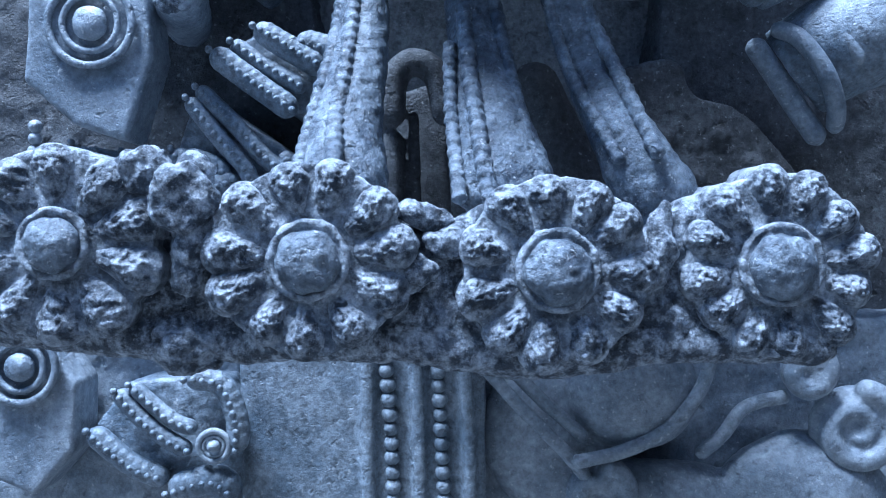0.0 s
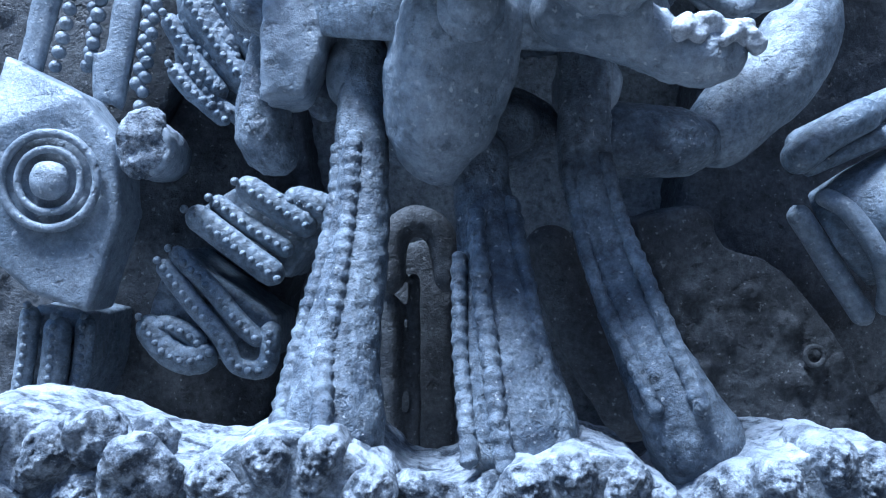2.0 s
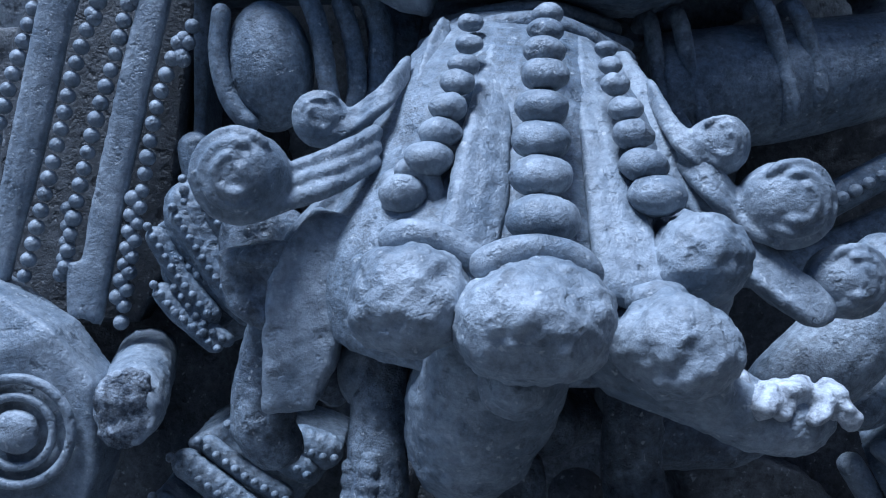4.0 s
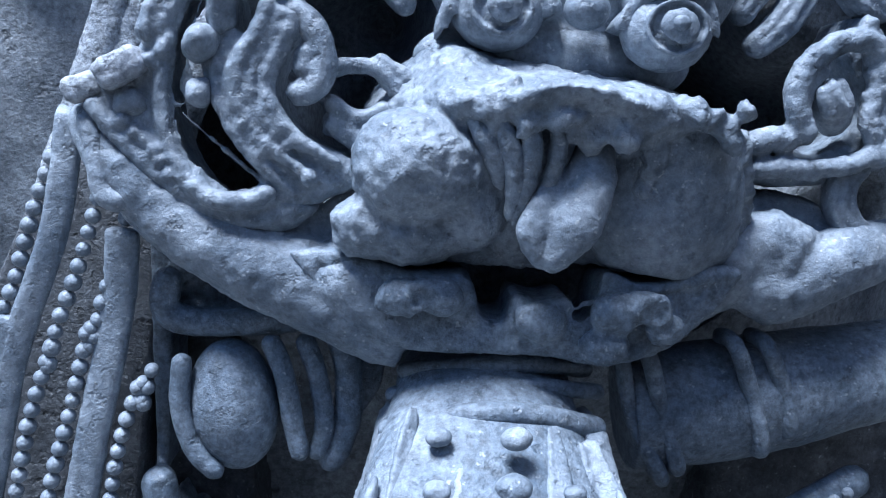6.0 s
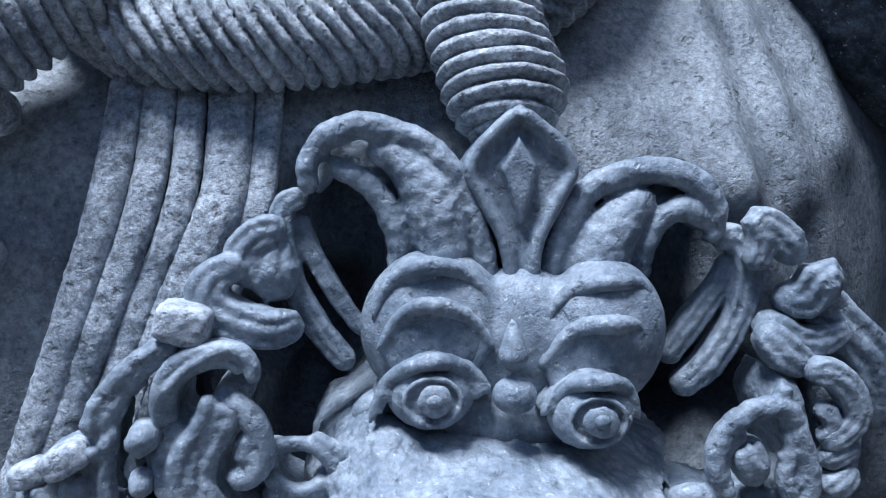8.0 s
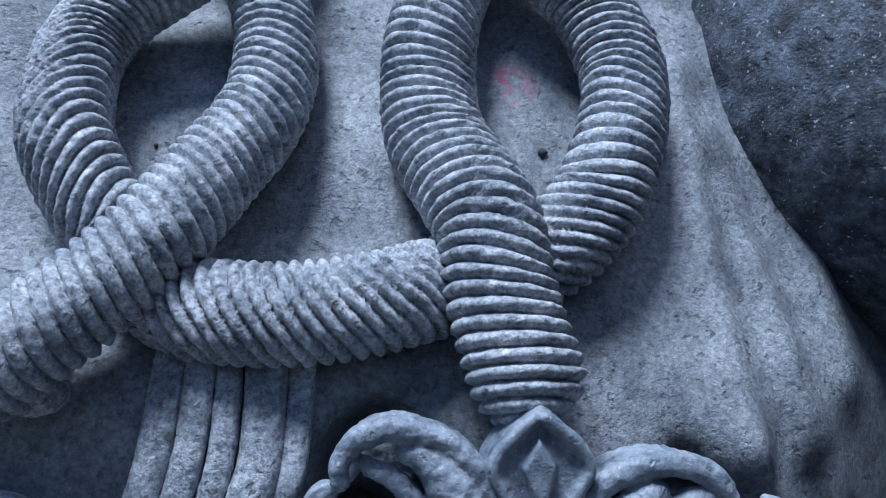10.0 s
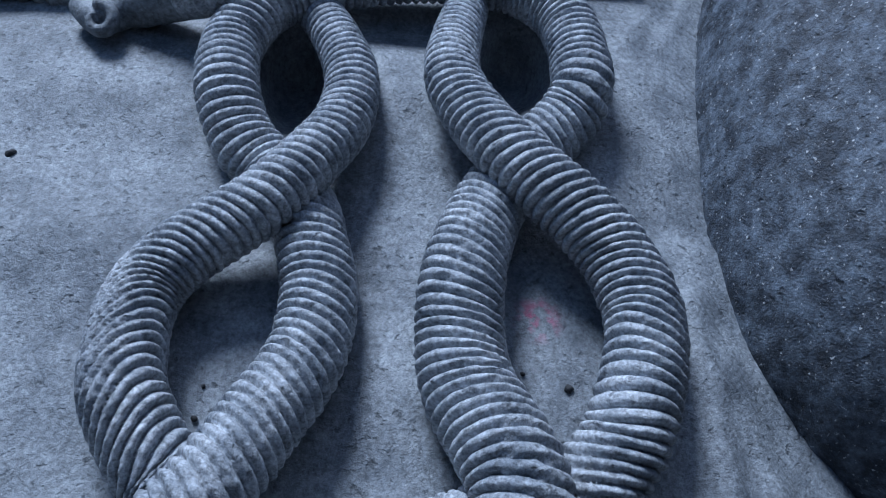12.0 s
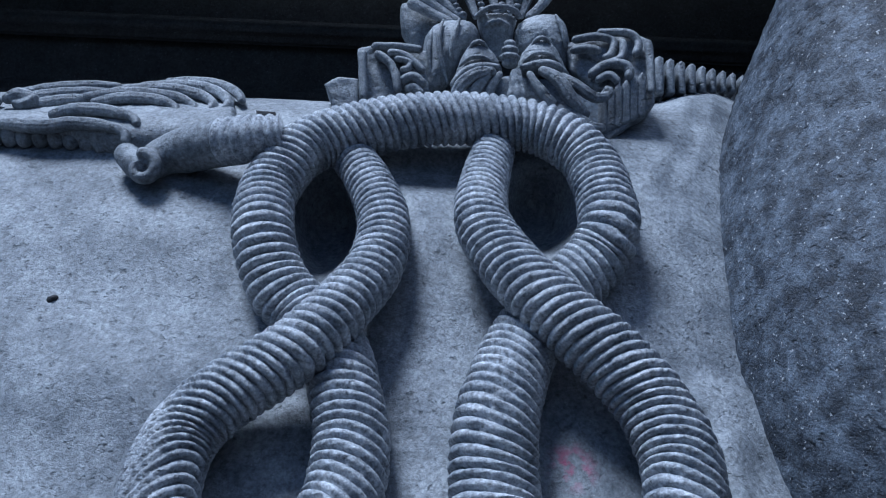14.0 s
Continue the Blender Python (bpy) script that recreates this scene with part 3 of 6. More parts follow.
# jaw: long sweeping lower band on either side
bm = bmesh.new()
tube(bm, [(-0.235, 0.675, 1.303), (-0.213, 0.665, 1.275), (-0.181, 0.665, 1.243), (-0.140, 0.665, 1.218), (-0.092, 0.665, 1.198), (-0.036, 0.665, 1.177), (-0.071, 0.660, 1.210), (-0.029, 0.655, 1.192)], [0.010, 0.019, 0.024, 0.028, 0.030, 0.028, 0.022], 16, 0.8)
plate(bm, [(-0.217, 0.668, 1.269), (-0.155, 0.668, 1.233), (-0.093, 0.668, 1.243), (-0.065, 0.668, 1.264), (-0.044, 0.668, 1.235), (-0.036, 0.668, 1.183), (-0.086, 0.668, 1.195), (-0.155, 0.668, 1.221)], 0.04, 0.008)
part("jaw", bm, CARVED, mask, "", 0.003, 2, 0.005, 0.003)
bm = bmesh.new()
tube(bm, [(0.322, 0.690, 1.241), (0.250, 0.665, 1.226), (0.198, 0.665, 1.207), (0.198, 0.665, 1.233), (0.146, 0.665, 1.202), (0.112, 0.665, 1.179)], [0.014, 0.022, 0.026, 0.026, 0.02], 16, 0.8)
plate(bm, [(0.174, 0.672, 1.265), (0.216, 0.672, 1.265), (0.252, 0.672, 1.250), (0.277, 0.672, 1.235), (0.247, 0.672, 1.212), (0.190, 0.672, 1.204), (0.162, 0.672, 1.219)], 0.04, 0.008)
part("jaw", bm, CARVED, mask, "", 0.003, 2, 0.005, 0.003)
# lower lip: a notched band below the open mouth, with worn scrolls on it
bm = bmesh.new()
plate(bm, [(-0.105, 0.644, 1.222), (-0.074, 0.639, 1.224), (-0.043, 0.636, 1.216), (-0.019, 0.634, 1.214), (0.004, 0.634, 1.210), (0.012, 0.637, 1.188), (0.026, 0.637, 1.186), (0.031, 0.634, 1.202), (0.046, 0.634, 1.198), (0.063, 0.634, 1.201), (0.069, 0.637, 1.186), (0.078, 0.637, 1.190), (0.085, 0.634, 1.215), (0.105, 0.634, 1.210), (0.126, 0.634, 1.214), (0.150, 0.636, 1.222), (0.172, 0.641, 1.215), (0.136, 0.639, 1.174), (0.094, 0.637, 1.158), (0.051, 0.637, 1.163), (0.002, 0.637, 1.163), (-0.039, 0.639, 1.166), (-0.073, 0.641, 1.182)], 0.05, 0.007)
for c, r in (((-0.014, 0.629, 1.200), 0.011), ((-0.037, 0.630, 1.198), 0.012), ((0.046, 0.633, 1.186), 0.012), ((0.091, 0.627, 1.193), 0.013), ((0.108, 0.627, 1.198), 0.011), ((0.120, 0.629, 1.185), 0.010), ((0.084, 0.629, 1.173), 0.012)):
    blob(bm, c, (r * 1.3, r * 0.6, r), (0, 0, 0), 18, 0.002, 60)
tube(bm, curl((0.112, 0.623, 1.194), 0.014, 1.1, 200, -1), [0.004, 0.0035, 0.002], 10)
tube(bm, curl((-0.026, 0.625, 1.198), 0.013, 1.1, -20, 1), [0.004, 0.0035, 0.002], 10)
# lip in the darker copy: the muzzle's shade put into the colour
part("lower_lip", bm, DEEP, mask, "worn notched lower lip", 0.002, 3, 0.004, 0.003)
# throat plate behind the mouth, the gap's shade put into its colour
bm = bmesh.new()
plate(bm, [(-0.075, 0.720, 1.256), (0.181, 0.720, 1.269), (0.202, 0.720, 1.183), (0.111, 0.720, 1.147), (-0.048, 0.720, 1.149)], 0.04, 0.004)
part("throat", bm, DEEP, mask, "recess behind the mouth, shade in its colour")

bm = bmesh.new()
tube(bm, [(-0.226, 0.662, 1.300), (-0.219, 0.658, 1.280), (-0.216, 0.656, 1.265), (-0.213, 0.656, 1.252), (-0.203, 0.656, 1.247), (-0.196, 0.658, 1.254)], [0.006, 0.007, 0.006, 0.007, 0.008, 0.005], 14)
part("jaw_curl", bm, CARVED, mask, "small hooked curl at the jaw's corner", 0.0016, 1, 0.002, 0.0015)

# eyes: concentric domes under stepped brows
for c in ([(0.015, 0.643, 1.366)][0], [(0.114, 0.634, 1.358)][0]):
    bm = bmesh.new()
    blob(bm, (c[0], c[1] + 0.016, c[2] + 0.001), (0.0275, 0.021, 0.0235), (0, 0, 0), 36)
    ring = [(p.x, p.y - 0.0045, p.z + 0.001) for p in circle(c, 0.0170, 0.0145)]
    tube(bm, ring, 0.0019, 8, 1.0, 0.003, False)
    eye = part("eye", bm, CARVED, mask, "round bulging eye with a ring", 0.0015, 1, 0.002, 0.0015)
    bm = bmesh.new()
    blob(bm, (c[0] + 0.001, c[1] - 0.007, c[2] + 0.002), (0.0110, 0.0032, 0.0095), (0, 0, 0), 20, 0.002, 80)
    blob(bm, (c[0] + 0.001, c[1] - 0.0085, c[2] + 0.003), (0.0055, 0.0035, 0.0048), (0, 0, 0), 16, 0.001, 90)
    part("pupil", bm, CARVED, eye)
brow_rows = (
    ([(-0.022, 0.652, 1.351), (-0.011, 0.652, 1.378), (0.013, 0.640, 1.394), (0.038, 0.652, 1.386), (0.053, 0.652, 1.370)], 0.0145),
    ([(-0.019, 0.660, 1.394), (-0.006, 0.660, 1.415), (0.013, 0.652, 1.426), (0.038, 0.660, 1.416), (0.054, 0.660, 1.397)], 0.012),
    ([(-0.023, 0.668, 1.411), (-0.010, 0.668, 1.438), (0.013, 0.660, 1.449), (0.038, 0.668, 1.440), (0.054, 0.668, 1.417)], 0.011),
    ([(0.081, 0.642, 1.360), (0.096, 0.642, 1.378), (0.113, 0.630, 1.386), (0.134, 0.642, 1.379), (0.144, 0.642, 1.358)], 0.0145),
    ([(0.082, 0.655, 1.387), (0.102, 0.655, 1.411), (0.122, 0.645, 1.418), (0.143, 0.655, 1.414), (0.151, 0.655, 1.392)], 0.012),
    ([(0.084, 0.665, 1.408), (0.100, 0.665, 1.433), (0.124, 0.655, 1.442), (0.147, 0.665, 1.438), (0.154, 0.665, 1.416)], 0.012),
)
for i, (pts, r) in enumerate(brow_rows):
    step = i % 3
    bm = bmesh.new()
    line = smooth_line(pts, 6)
    front = min(p[1] for p in pts) + 0.003
    low = (1.364, 1.376, 1.392)[step] - (0.006 if i > 2 else 0.0)
    foot = [(line[-1].x * (1 - k / 8) + line[0].x * k / 8, front + 0.006, low) for k in range(1, 8)]
    plate(bm, [(p.x, front + 0.9 * (p.y - front), p.z) for p in line] + foot, 0.05, 0.0055, False)
    tube(bm, [(p.x, p.y + 0.001, p.z - 0.003) for p in line], [0.002, 0.0045, 0.0058, 0.0058, 0.0045, 0.002], 14)
    part("brow", bm, CARVED, mask, "stepped arched brow with a rolled lip", 0.0016, 2, 0.003, 0.0018)
bm = bmesh.new()
for c, r in (([(0.018, 0.685, 1.402)][0], (0.048, 0.03, 0.052)), ([(0.127, 0.680, 1.402)][0], (0.042, 0.032, 0.05)), ([(0.075, 0.690, 1.393)][0], (0.05, 0.03, 0.05)), ([(0.055, 0.690, 1.342)][0], (0.09, 0.03, 0.03))):
    blob(bm, c, r, (0, 0, 0), 24)
part("forehead", bm, CARVED, mask, "", 0.003, 4, 0.003)
bm = bmesh.new()
c = [(0.066, 0.648, 1.369)][0]
blob(bm, c, (0.014, 0.012, 0.012), (0, 0, 0), 20)
tube(bm, [(0.063, 0.652, 1.417), (0.063, 0.648, 1.405), (0.064, 0.648, 1.392), (0.065, 0.652, 1.383)], [0.002, 0.006, 0.010, 0.004], 14)
part("nose_bead", bm, CARVED, mask, "", 0.002, 2, 0.002)

# fleur: diamond leaf over the brow, between two curling lobes
bm = bmesh.new()
plate(bm, [(0.067, 0.690, 1.549), (0.087, 0.685, 1.531), (0.105, 0.685, 1.507), (0.100, 0.685, 1.489), (0.086, 0.685, 1.459), (0.082, 0.685, 1.418), (0.068, 0.685, 1.418), (0.058, 0.685, 1.458), (0.037, 0.685, 1.486), (0.032, 0.685, 1.504), (0.049, 0.685, 1.530)], 0.045, 0.006)
tube(bm, [(0.066, 0.684, 1.543), (0.091, 0.684, 1.524), (0.102, 0.684, 1.507), (0.095, 0.684, 1.489), (0.082, 0.684, 1.459), (0.080, 0.684, 1.422)], 0.005, 10)
tube(bm, [(0.066, 0.684, 1.543), (0.045, 0.684, 1.522), (0.036, 0.684, 1.504), (0.045, 0.684, 1.487), (0.061, 0.684, 1.458), (0.069, 0.684, 1.422)], 0.005, 10)
plate(bm, [(0.066, 0.678, 1.527), (0.079, 0.678, 1.506), (0.071, 0.678, 1.470), (0.056, 0.678, 1.505)], 0.02, 0.004, False)
part("fleur", bm, CARVED, mask, "pointed diamond-shaped leaf with raised rim", 0.0022, 2, 0.003)


def ribbon(s, a, u):
    """A squarish band with two grooves along its front."""
    x, y = math.cos(a), math.sin(a)
    square = (x ** 4 + y ** 4) ** -0.25 * 0.93
    if y < 0:
        return square
    cuts = math.exp(-((x - 0.40) / 0.15) ** 2) + math.exp(-((x + 0.40) / 0.15) ** 2)
    return square * (1 - 0.17 * cuts * min(1, 6 * u * (1 - u) + 0.2))


def lobe(name, spines, label="", split=False):
    if split:
        for pts, r in spines:
            bm = bmesh.new()
            tube(bm, pts, r, 48, 1.1, 0.002, True, ribbon)
            part(name, bm, CARVED, mask, label, 0.0015, 1, 0.003, 0.002)
        return
    bm = bmesh.new()
    for pts, r in spines:
        tube(bm, pts, r, 48, 1.1, 0.002, True, ribbon)
    return part(name, bm, CARVED, mask, label, 0.0015, 1, 0.003, 0.002)


def leaf(outline, rims, label):
    """A broad curling leaf: a thick face between raised rims, so that deep grooves stay open between them."""
    bm = bmesh.new()
    plate(bm, outline, 0.045, 0.007)
    for pts, r in rims:
        tube(bm, pts, r, 20, 1.0, 0.003)
    return part("leaf_lobe", bm, CARVED, mask, label, 0.0018, 1, 0.004, 0.003)


leaf([(0.063, 0.700, 1.414), (0.049, 0.700, 1.460), (0.032, 0.700, 1.496), (0.013, 0.700, 1.514), (-0.015, 0.700, 1.524), (-0.038, 0.700, 1.525), (-0.056, 0.700, 1.515), (-0.065, 0.700, 1.498), (-0.060, 0.700, 1.484), (-0.046, 0.700, 1.497), (-0.028, 0.700, 1.495), (-0.013, 0.700, 1.474), (-0.004, 0.700, 1.450), (-0.006, 0.700, 1.420), (0.023, 0.700, 1.406)], (
    ([(0.056, 0.690, 1.420), (0.044, 0.690, 1.464), (0.028, 0.690, 1.497), (0.009, 0.690, 1.517), (-0.015, 0.690, 1.526), (-0.038, 0.686, 1.528), (-0.058, 0.690, 1.517), (-0.066, 0.688, 1.498), (-0.061, 0.690, 1.486)], [0.006, 0.008, 0.008, 0.009, 0.009, 0.009, 0.009, 0.008, 0.006]),
    ([(-0.008, 0.692, 1.429), (-0.007, 0.692, 1.455), (-0.017, 0.692, 1.480), (-0.032, 0.692, 1.495), (-0.046, 0.692, 1.501), (-0.052, 0.692, 1.509)], [0.006, 0.0075, 0.0085, 0.008, 0.007, 0.005]),
    ([(0.025, 0.690, 1.423), (0.021, 0.690, 1.456), (0.009, 0.690, 1.489), (-0.009, 0.690, 1.508), (-0.029, 0.690, 1.515)], [0.012, 0.018, 0.019, 0.013, 0.006]),
    ([(0.045, 0.694, 1.423), (0.038, 0.694, 1.456), (0.027, 0.694, 1.482), (0.015, 0.694, 1.499)], [0.006, 0.008, 0.008, 0.005])), "large curling leaf lobe with deep grooves")
leaf([(0.090, 0.702, 1.419), (0.099, 0.702, 1.457), (0.114, 0.702, 1.487), (0.137, 0.702, 1.501), (0.163, 0.702, 1.506), (0.187, 0.702, 1.501), (0.204, 0.702, 1.486), (0.208, 0.702, 1.468), (0.193, 0.702, 1.472), (0.173, 0.702, 1.474), (0.159, 0.702, 1.451), (0.155, 0.702, 1.428), (0.127, 0.702, 1.408)], (
    ([(0.091, 0.693, 1.424), (0.098, 0.693, 1.462), (0.112, 0.693, 1.490), (0.134, 0.693, 1.503), (0.160, 0.693, 1.508), (0.185, 0.693, 1.503), (0.202, 0.693, 1.487), (0.204, 0.693, 1.469)], [0.006, 0.008, 0.009, 0.009, 0.009, 0.009, 0.009, 0.006]),
    ([(0.154, 0.693, 1.434), (0.155, 0.693, 1.454), (0.165, 0.693, 1.476), (0.182, 0.693, 1.484), (0.204, 0.698, 1.474), (0.198, 0.693, 1.463)], [0.006, 0.0075, 0.008, 0.009, 0.009, 0.006]),
    ([(0.124, 0.692, 1.421), (0.128, 0.692, 1.456), (0.142, 0.692, 1.480), (0.160, 0.692, 1.492)], [0.014, 0.020, 0.017, 0.007]),
    ([(0.105, 0.695, 1.424), (0.110, 0.695, 1.458), (0.122, 0.695, 1.483)], [0.007, 0.009, 0.006])), "large curling leaf lobe with deep grooves")
lobe("leaf_lobe", (
    ([(-0.034, 0.700, 1.370), (-0.055, 0.700, 1.393), (-0.074, 0.700, 1.426), (-0.082, 0.700, 1.459), (-0.080, 0.700, 1.477), (-0.066, 0.700, 1.483)], [0.008, 0.009, 0.009, 0.009, 0.009, 0.007]),
    ([(-0.025, 0.705, 1.392), (-0.044, 0.705, 1.415), (-0.064, 0.705, 1.448), (-0.071, 0.705, 1.470)], [0.006, 0.007, 0.007, 0.006]),
), "narrow leaf round a dark hollow")
lobe("leaf_lobe", (
    ([(0.188, 0.705, 1.356), (0.211, 0.705, 1.377), (0.228, 0.705, 1.410), (0.233, 0.705, 1.441), (0.223, 0.705, 1.465), (0.207, 0.705, 1.460)], [0.009, 0.011, 0.011, 0.011, 0.010, 0.008]),
    ([(0.180, 0.710, 1.375), (0.198, 0.710, 1.404), (0.216, 0.710, 1.432), (0.222, 0.710, 1.452)], [0.008, 0.010, 0.009, 0.007]),
), "narrow leaf round a dark hollow")
# rim scrolls on the left and right
lobe("rim_scroll", (
    ([(-0.101, 0.672, 1.439), (-0.115, 0.672, 1.436), (-0.123, 0.672, 1.425), (-0.117, 0.672, 1.413), (-0.101, 0.672, 1.405), (-0.081, 0.672, 1.402), (-0.068, 0.680, 1.409)], [0.008, 0.012, 0.014, 0.014, 0.014, 0.013, 0.009]),
    ([(-0.077, 0.684, 1.463), (-0.093, 0.684, 1.460), (-0.105, 0.684, 1.448), (-0.102, 0.684, 1.436), (-0.090, 0.684, 1.429)], [0.010, 0.011, 0.011, 0.011, 0.007]),
    ([(-0.081, 0.690, 1.458), (-0.086, 0.690, 1.440), (-0.079, 0.690, 1.416)], [0.012, 0.018, 0.014]),
), "thick rounded scroll on the rim")
lobe("rim_scroll", (
    ([(0.230, 0.690, 1.444), (0.235, 0.690, 1.467), (0.232, 0.690, 1.478), (0.249, 0.690, 1.467), (0.259, 0.690, 1.449)], [0.008, 0.010, 0.011, 0.012, 0.010]),
    ([(0.237, 0.690, 1.413), (0.262, 0.690, 1.398), (0.286, 0.690, 1.399), (0.301, 0.690, 1.409)], [0.012, 0.013, 0.011, 0.007]),
    ([(0.247, 0.690, 1.429), (0.267, 0.690, 1.426), (0.275, 0.685, 1.442), (0.280, 0.690, 1.422)], [0.011, 0.014, 0.014, 0.011]),
    ([(0.269, 0.710, 1.434), (0.306, 0.710, 1.402), (0.330, 0.710, 1.378), (0.344, 0.710, 1.328)], [0.02, 0.02, 0.02, 0.014]),
), "knotted rounded scroll on the rim", True)
# knobs in the pale stone: light on their tops put into the colour
for c, r, deg in (([(-0.133, 0.655, 1.408)][0], (0.0165, 0.014, 0.0125), 10), ([(-0.201, 0.654, 1.324)][0], (0.015, 0.012, 0.009), -30), ([(-0.225, 0.660, 1.312)][0], (0.011, 0.010, 0.008), -20)):
    bm = bmesh.new()
    box_blob(bm, c, r, deg)
    part("rim_knob", bm, PALE, mask, "worn knob with its highlight painted pale", 0.0015, 2, 0.003, 0.002)
for c, r in (([(-0.156, 0.648, 1.340)][0], (0.010, 0.014, 0.012)), ([(-0.197, 0.658, 1.305)][0], (0.011, 0.010, 0.010)), ([(-0.156, 0.650, 1.312)][0], (0.007, 0.012, 0.008))):
    bm = bmesh.new()
    blob(bm, c, r, (0, 20, 0), 16, 0.003, 70)
    part("rim_knob", bm, CARVED, mask)
# left frame: broad outer band, long curved slot, inner leaf with a curled tip
bm = bmesh.new()
plate(bm, [(-0.133, 0.655, 1.400), (-0.153, 0.655, 1.394), (-0.170, 0.655, 1.381), (-0.187, 0.655, 1.357), (-0.195, 0.655, 1.336), (-0.208, 0.655, 1.325), (-0.222, 0.655, 1.318), (-0.227, 0.655, 1.309), (-0.212, 0.655, 1.288), (-0.190, 0.655, 1.267), (-0.165, 0.655, 1.246), (-0.139, 0.655, 1.232), (-0.112, 0.655, 1.229), (-0.088, 0.655, 1.247), (-0.104, 0.650, 1.253), (-0.127, 0.650, 1.252), (-0.147, 0.650, 1.252), (-0.164, 0.651, 1.270), (-0.175, 0.653, 1.298), (-0.177, 0.655, 1.326), (-0.174, 0.655, 1.353), (-0.161, 0.655, 1.373), (-0.143, 0.655, 1.388)], 0.05, 0.008)
for pts in ([(-0.133, 0.652, 1.397), (-0.151, 0.652, 1.391), (-0.167, 0.652, 1.378), (-0.183, 0.652, 1.356), (-0.188, 0.652, 1.338)], [(-0.135, 0.654, 1.392), (-0.148, 0.654, 1.387), (-0.163, 0.654, 1.373), (-0.174, 0.654, 1.354), (-0.179, 0.654, 1.329), (-0.178, 0.654, 1.299), (-0.169, 0.654, 1.269), (-0.148, 0.648, 1.251), (-0.127, 0.648, 1.251), (-0.112, 0.648, 1.258)], [(-0.222, 0.656, 1.307), (-0.200, 0.656, 1.281), (-0.175, 0.656, 1.259), (-0.149, 0.656, 1.242), (-0.122, 0.656, 1.239), (-0.102, 0.656, 1.248)]):
    tube(bm, pts, 0.0062, 12)
for a, b in ([(-0.177, 0.650, 1.360), (-0.181, 0.650, 1.330)], [(-0.198, 0.652, 1.296), (-0.167, 0.652, 1.259)]):
    for k in range(7):
        blob(bm, Vector(a).lerp(Vector(b), (k + random.uniform(-0.3, 0.3)) / 6) + Vector((random.uniform(-0.006, 0.006), 0, 0)), random.uniform(0.0035, 0.0055), (0, 0, 0), 10)
part("frame_band", bm, CARVED, mask, "outer leafy band beside a long slot", 0.0017, 2, 0.004, 0.003)
bm = bmesh.new()
plate(bm, [(-0.147, 0.650, 1.369), (-0.155, 0.650, 1.349), (-0.157, 0.650, 1.331), (-0.154, 0.650, 1.314), (-0.146, 0.650, 1.297), (-0.134, 0.650, 1.280), (-0.123, 0.650, 1.264), (-0.127, 0.650, 1.250), (-0.104, 0.650, 1.245), (-0.078, 0.650, 1.254), (-0.054, 0.650, 1.268), (-0.071, 0.650, 1.278), (-0.094, 0.650, 1.289), (-0.110, 0.650, 1.303), (-0.113, 0.650, 1.321), (-0.107, 0.650, 1.341), (-0.097, 0.650, 1.356), (-0.101, 0.650, 1.366), (-0.113, 0.650, 1.369), (-0.126, 0.650, 1.348), (-0.137, 0.650, 1.351), (-0.137, 0.650, 1.370)], 0.055, 0.010)
for pts, r in (([(-0.115, 0.646, 1.368), (-0.122, 0.646, 1.348), (-0.132, 0.646, 1.332), (-0.136, 0.646, 1.315), (-0.129, 0.646, 1.298), (-0.113, 0.646, 1.281), (-0.094, 0.646, 1.268)], [0.0062, 0.0062, 0.0062, 0.0062, 0.0055, 0.004, 0.001]), ([(-0.101, 0.647, 1.362), (-0.109, 0.647, 1.343), (-0.117, 0.647, 1.325), (-0.116, 0.647, 1.305), (-0.100, 0.647, 1.288), (-0.074, 0.647, 1.274)], [0.0062, 0.0062, 0.0062, 0.0062, 0.005, 0.0015]), ([(-0.148, 0.648, 1.331), (-0.145, 0.648, 1.311), (-0.135, 0.648, 1.291), (-0.120, 0.648, 1.272), (-0.104, 0.648, 1.257)], [0.003, 0.005, 0.0058, 0.0045, 0.001]), ([(-0.108, 0.645, 1.364), (-0.115, 0.645, 1.347), (-0.125, 0.645, 1.327), (-0.126, 0.645, 1.309), (-0.113, 0.645, 1.290)], 0.004)):
    tube(bm, pts, r, 12)
for k in range(12):
    blob(bm, Vector([(-0.128, 0.646, 1.302)][0]).lerp(Vector([(-0.097, 0.646, 1.268)][0]), random.random()) + Vector((random.uniform(-0.012, 0.012), 0, random.uniform(-0.01, 0.01))), random.uniform(0.003, 0.0055), (0, 0, 0), 10)
part("frame_leaf", bm, CARVED, mask, "plump leaf with raised veins", 0.0017, 2, 0.004, 0.003)
bm = bmesh.new()
for pts, r in (([(-0.146, 0.652, 1.344), (-0.146, 0.646, 1.364), (-0.141, 0.646, 1.380), (-0.128, 0.646, 1.391), (-0.112, 0.646, 1.395), (-0.098, 0.646, 1.393), (-0.091, 0.646, 1.383), (-0.094, 0.646, 1.374)], 0.0052), ([(-0.140, 0.653, 1.347), (-0.140, 0.648, 1.364), (-0.135, 0.648, 1.376), (-0.125, 0.648, 1.383), (-0.111, 0.648, 1.388), (-0.102, 0.648, 1.385), (-0.100, 0.648, 1.379)], 0.0046), ([(-0.144, 0.656, 1.346), (-0.145, 0.656, 1.363), (-0.140, 0.656, 1.376), (-0.129, 0.656, 1.386), (-0.113, 0.656, 1.390), (-0.101, 0.656, 1.387), (-0.096, 0.656, 1.379)], 0.0095)):
    tube(bm, pts, r, 14)
for k in range(14):
    a, b, c = (Vector(q) for q in [(-0.140, 0.642, 1.371), (-0.129, 0.642, 1.386), (-0.112, 0.642, 1.394)])
    u = k / 13
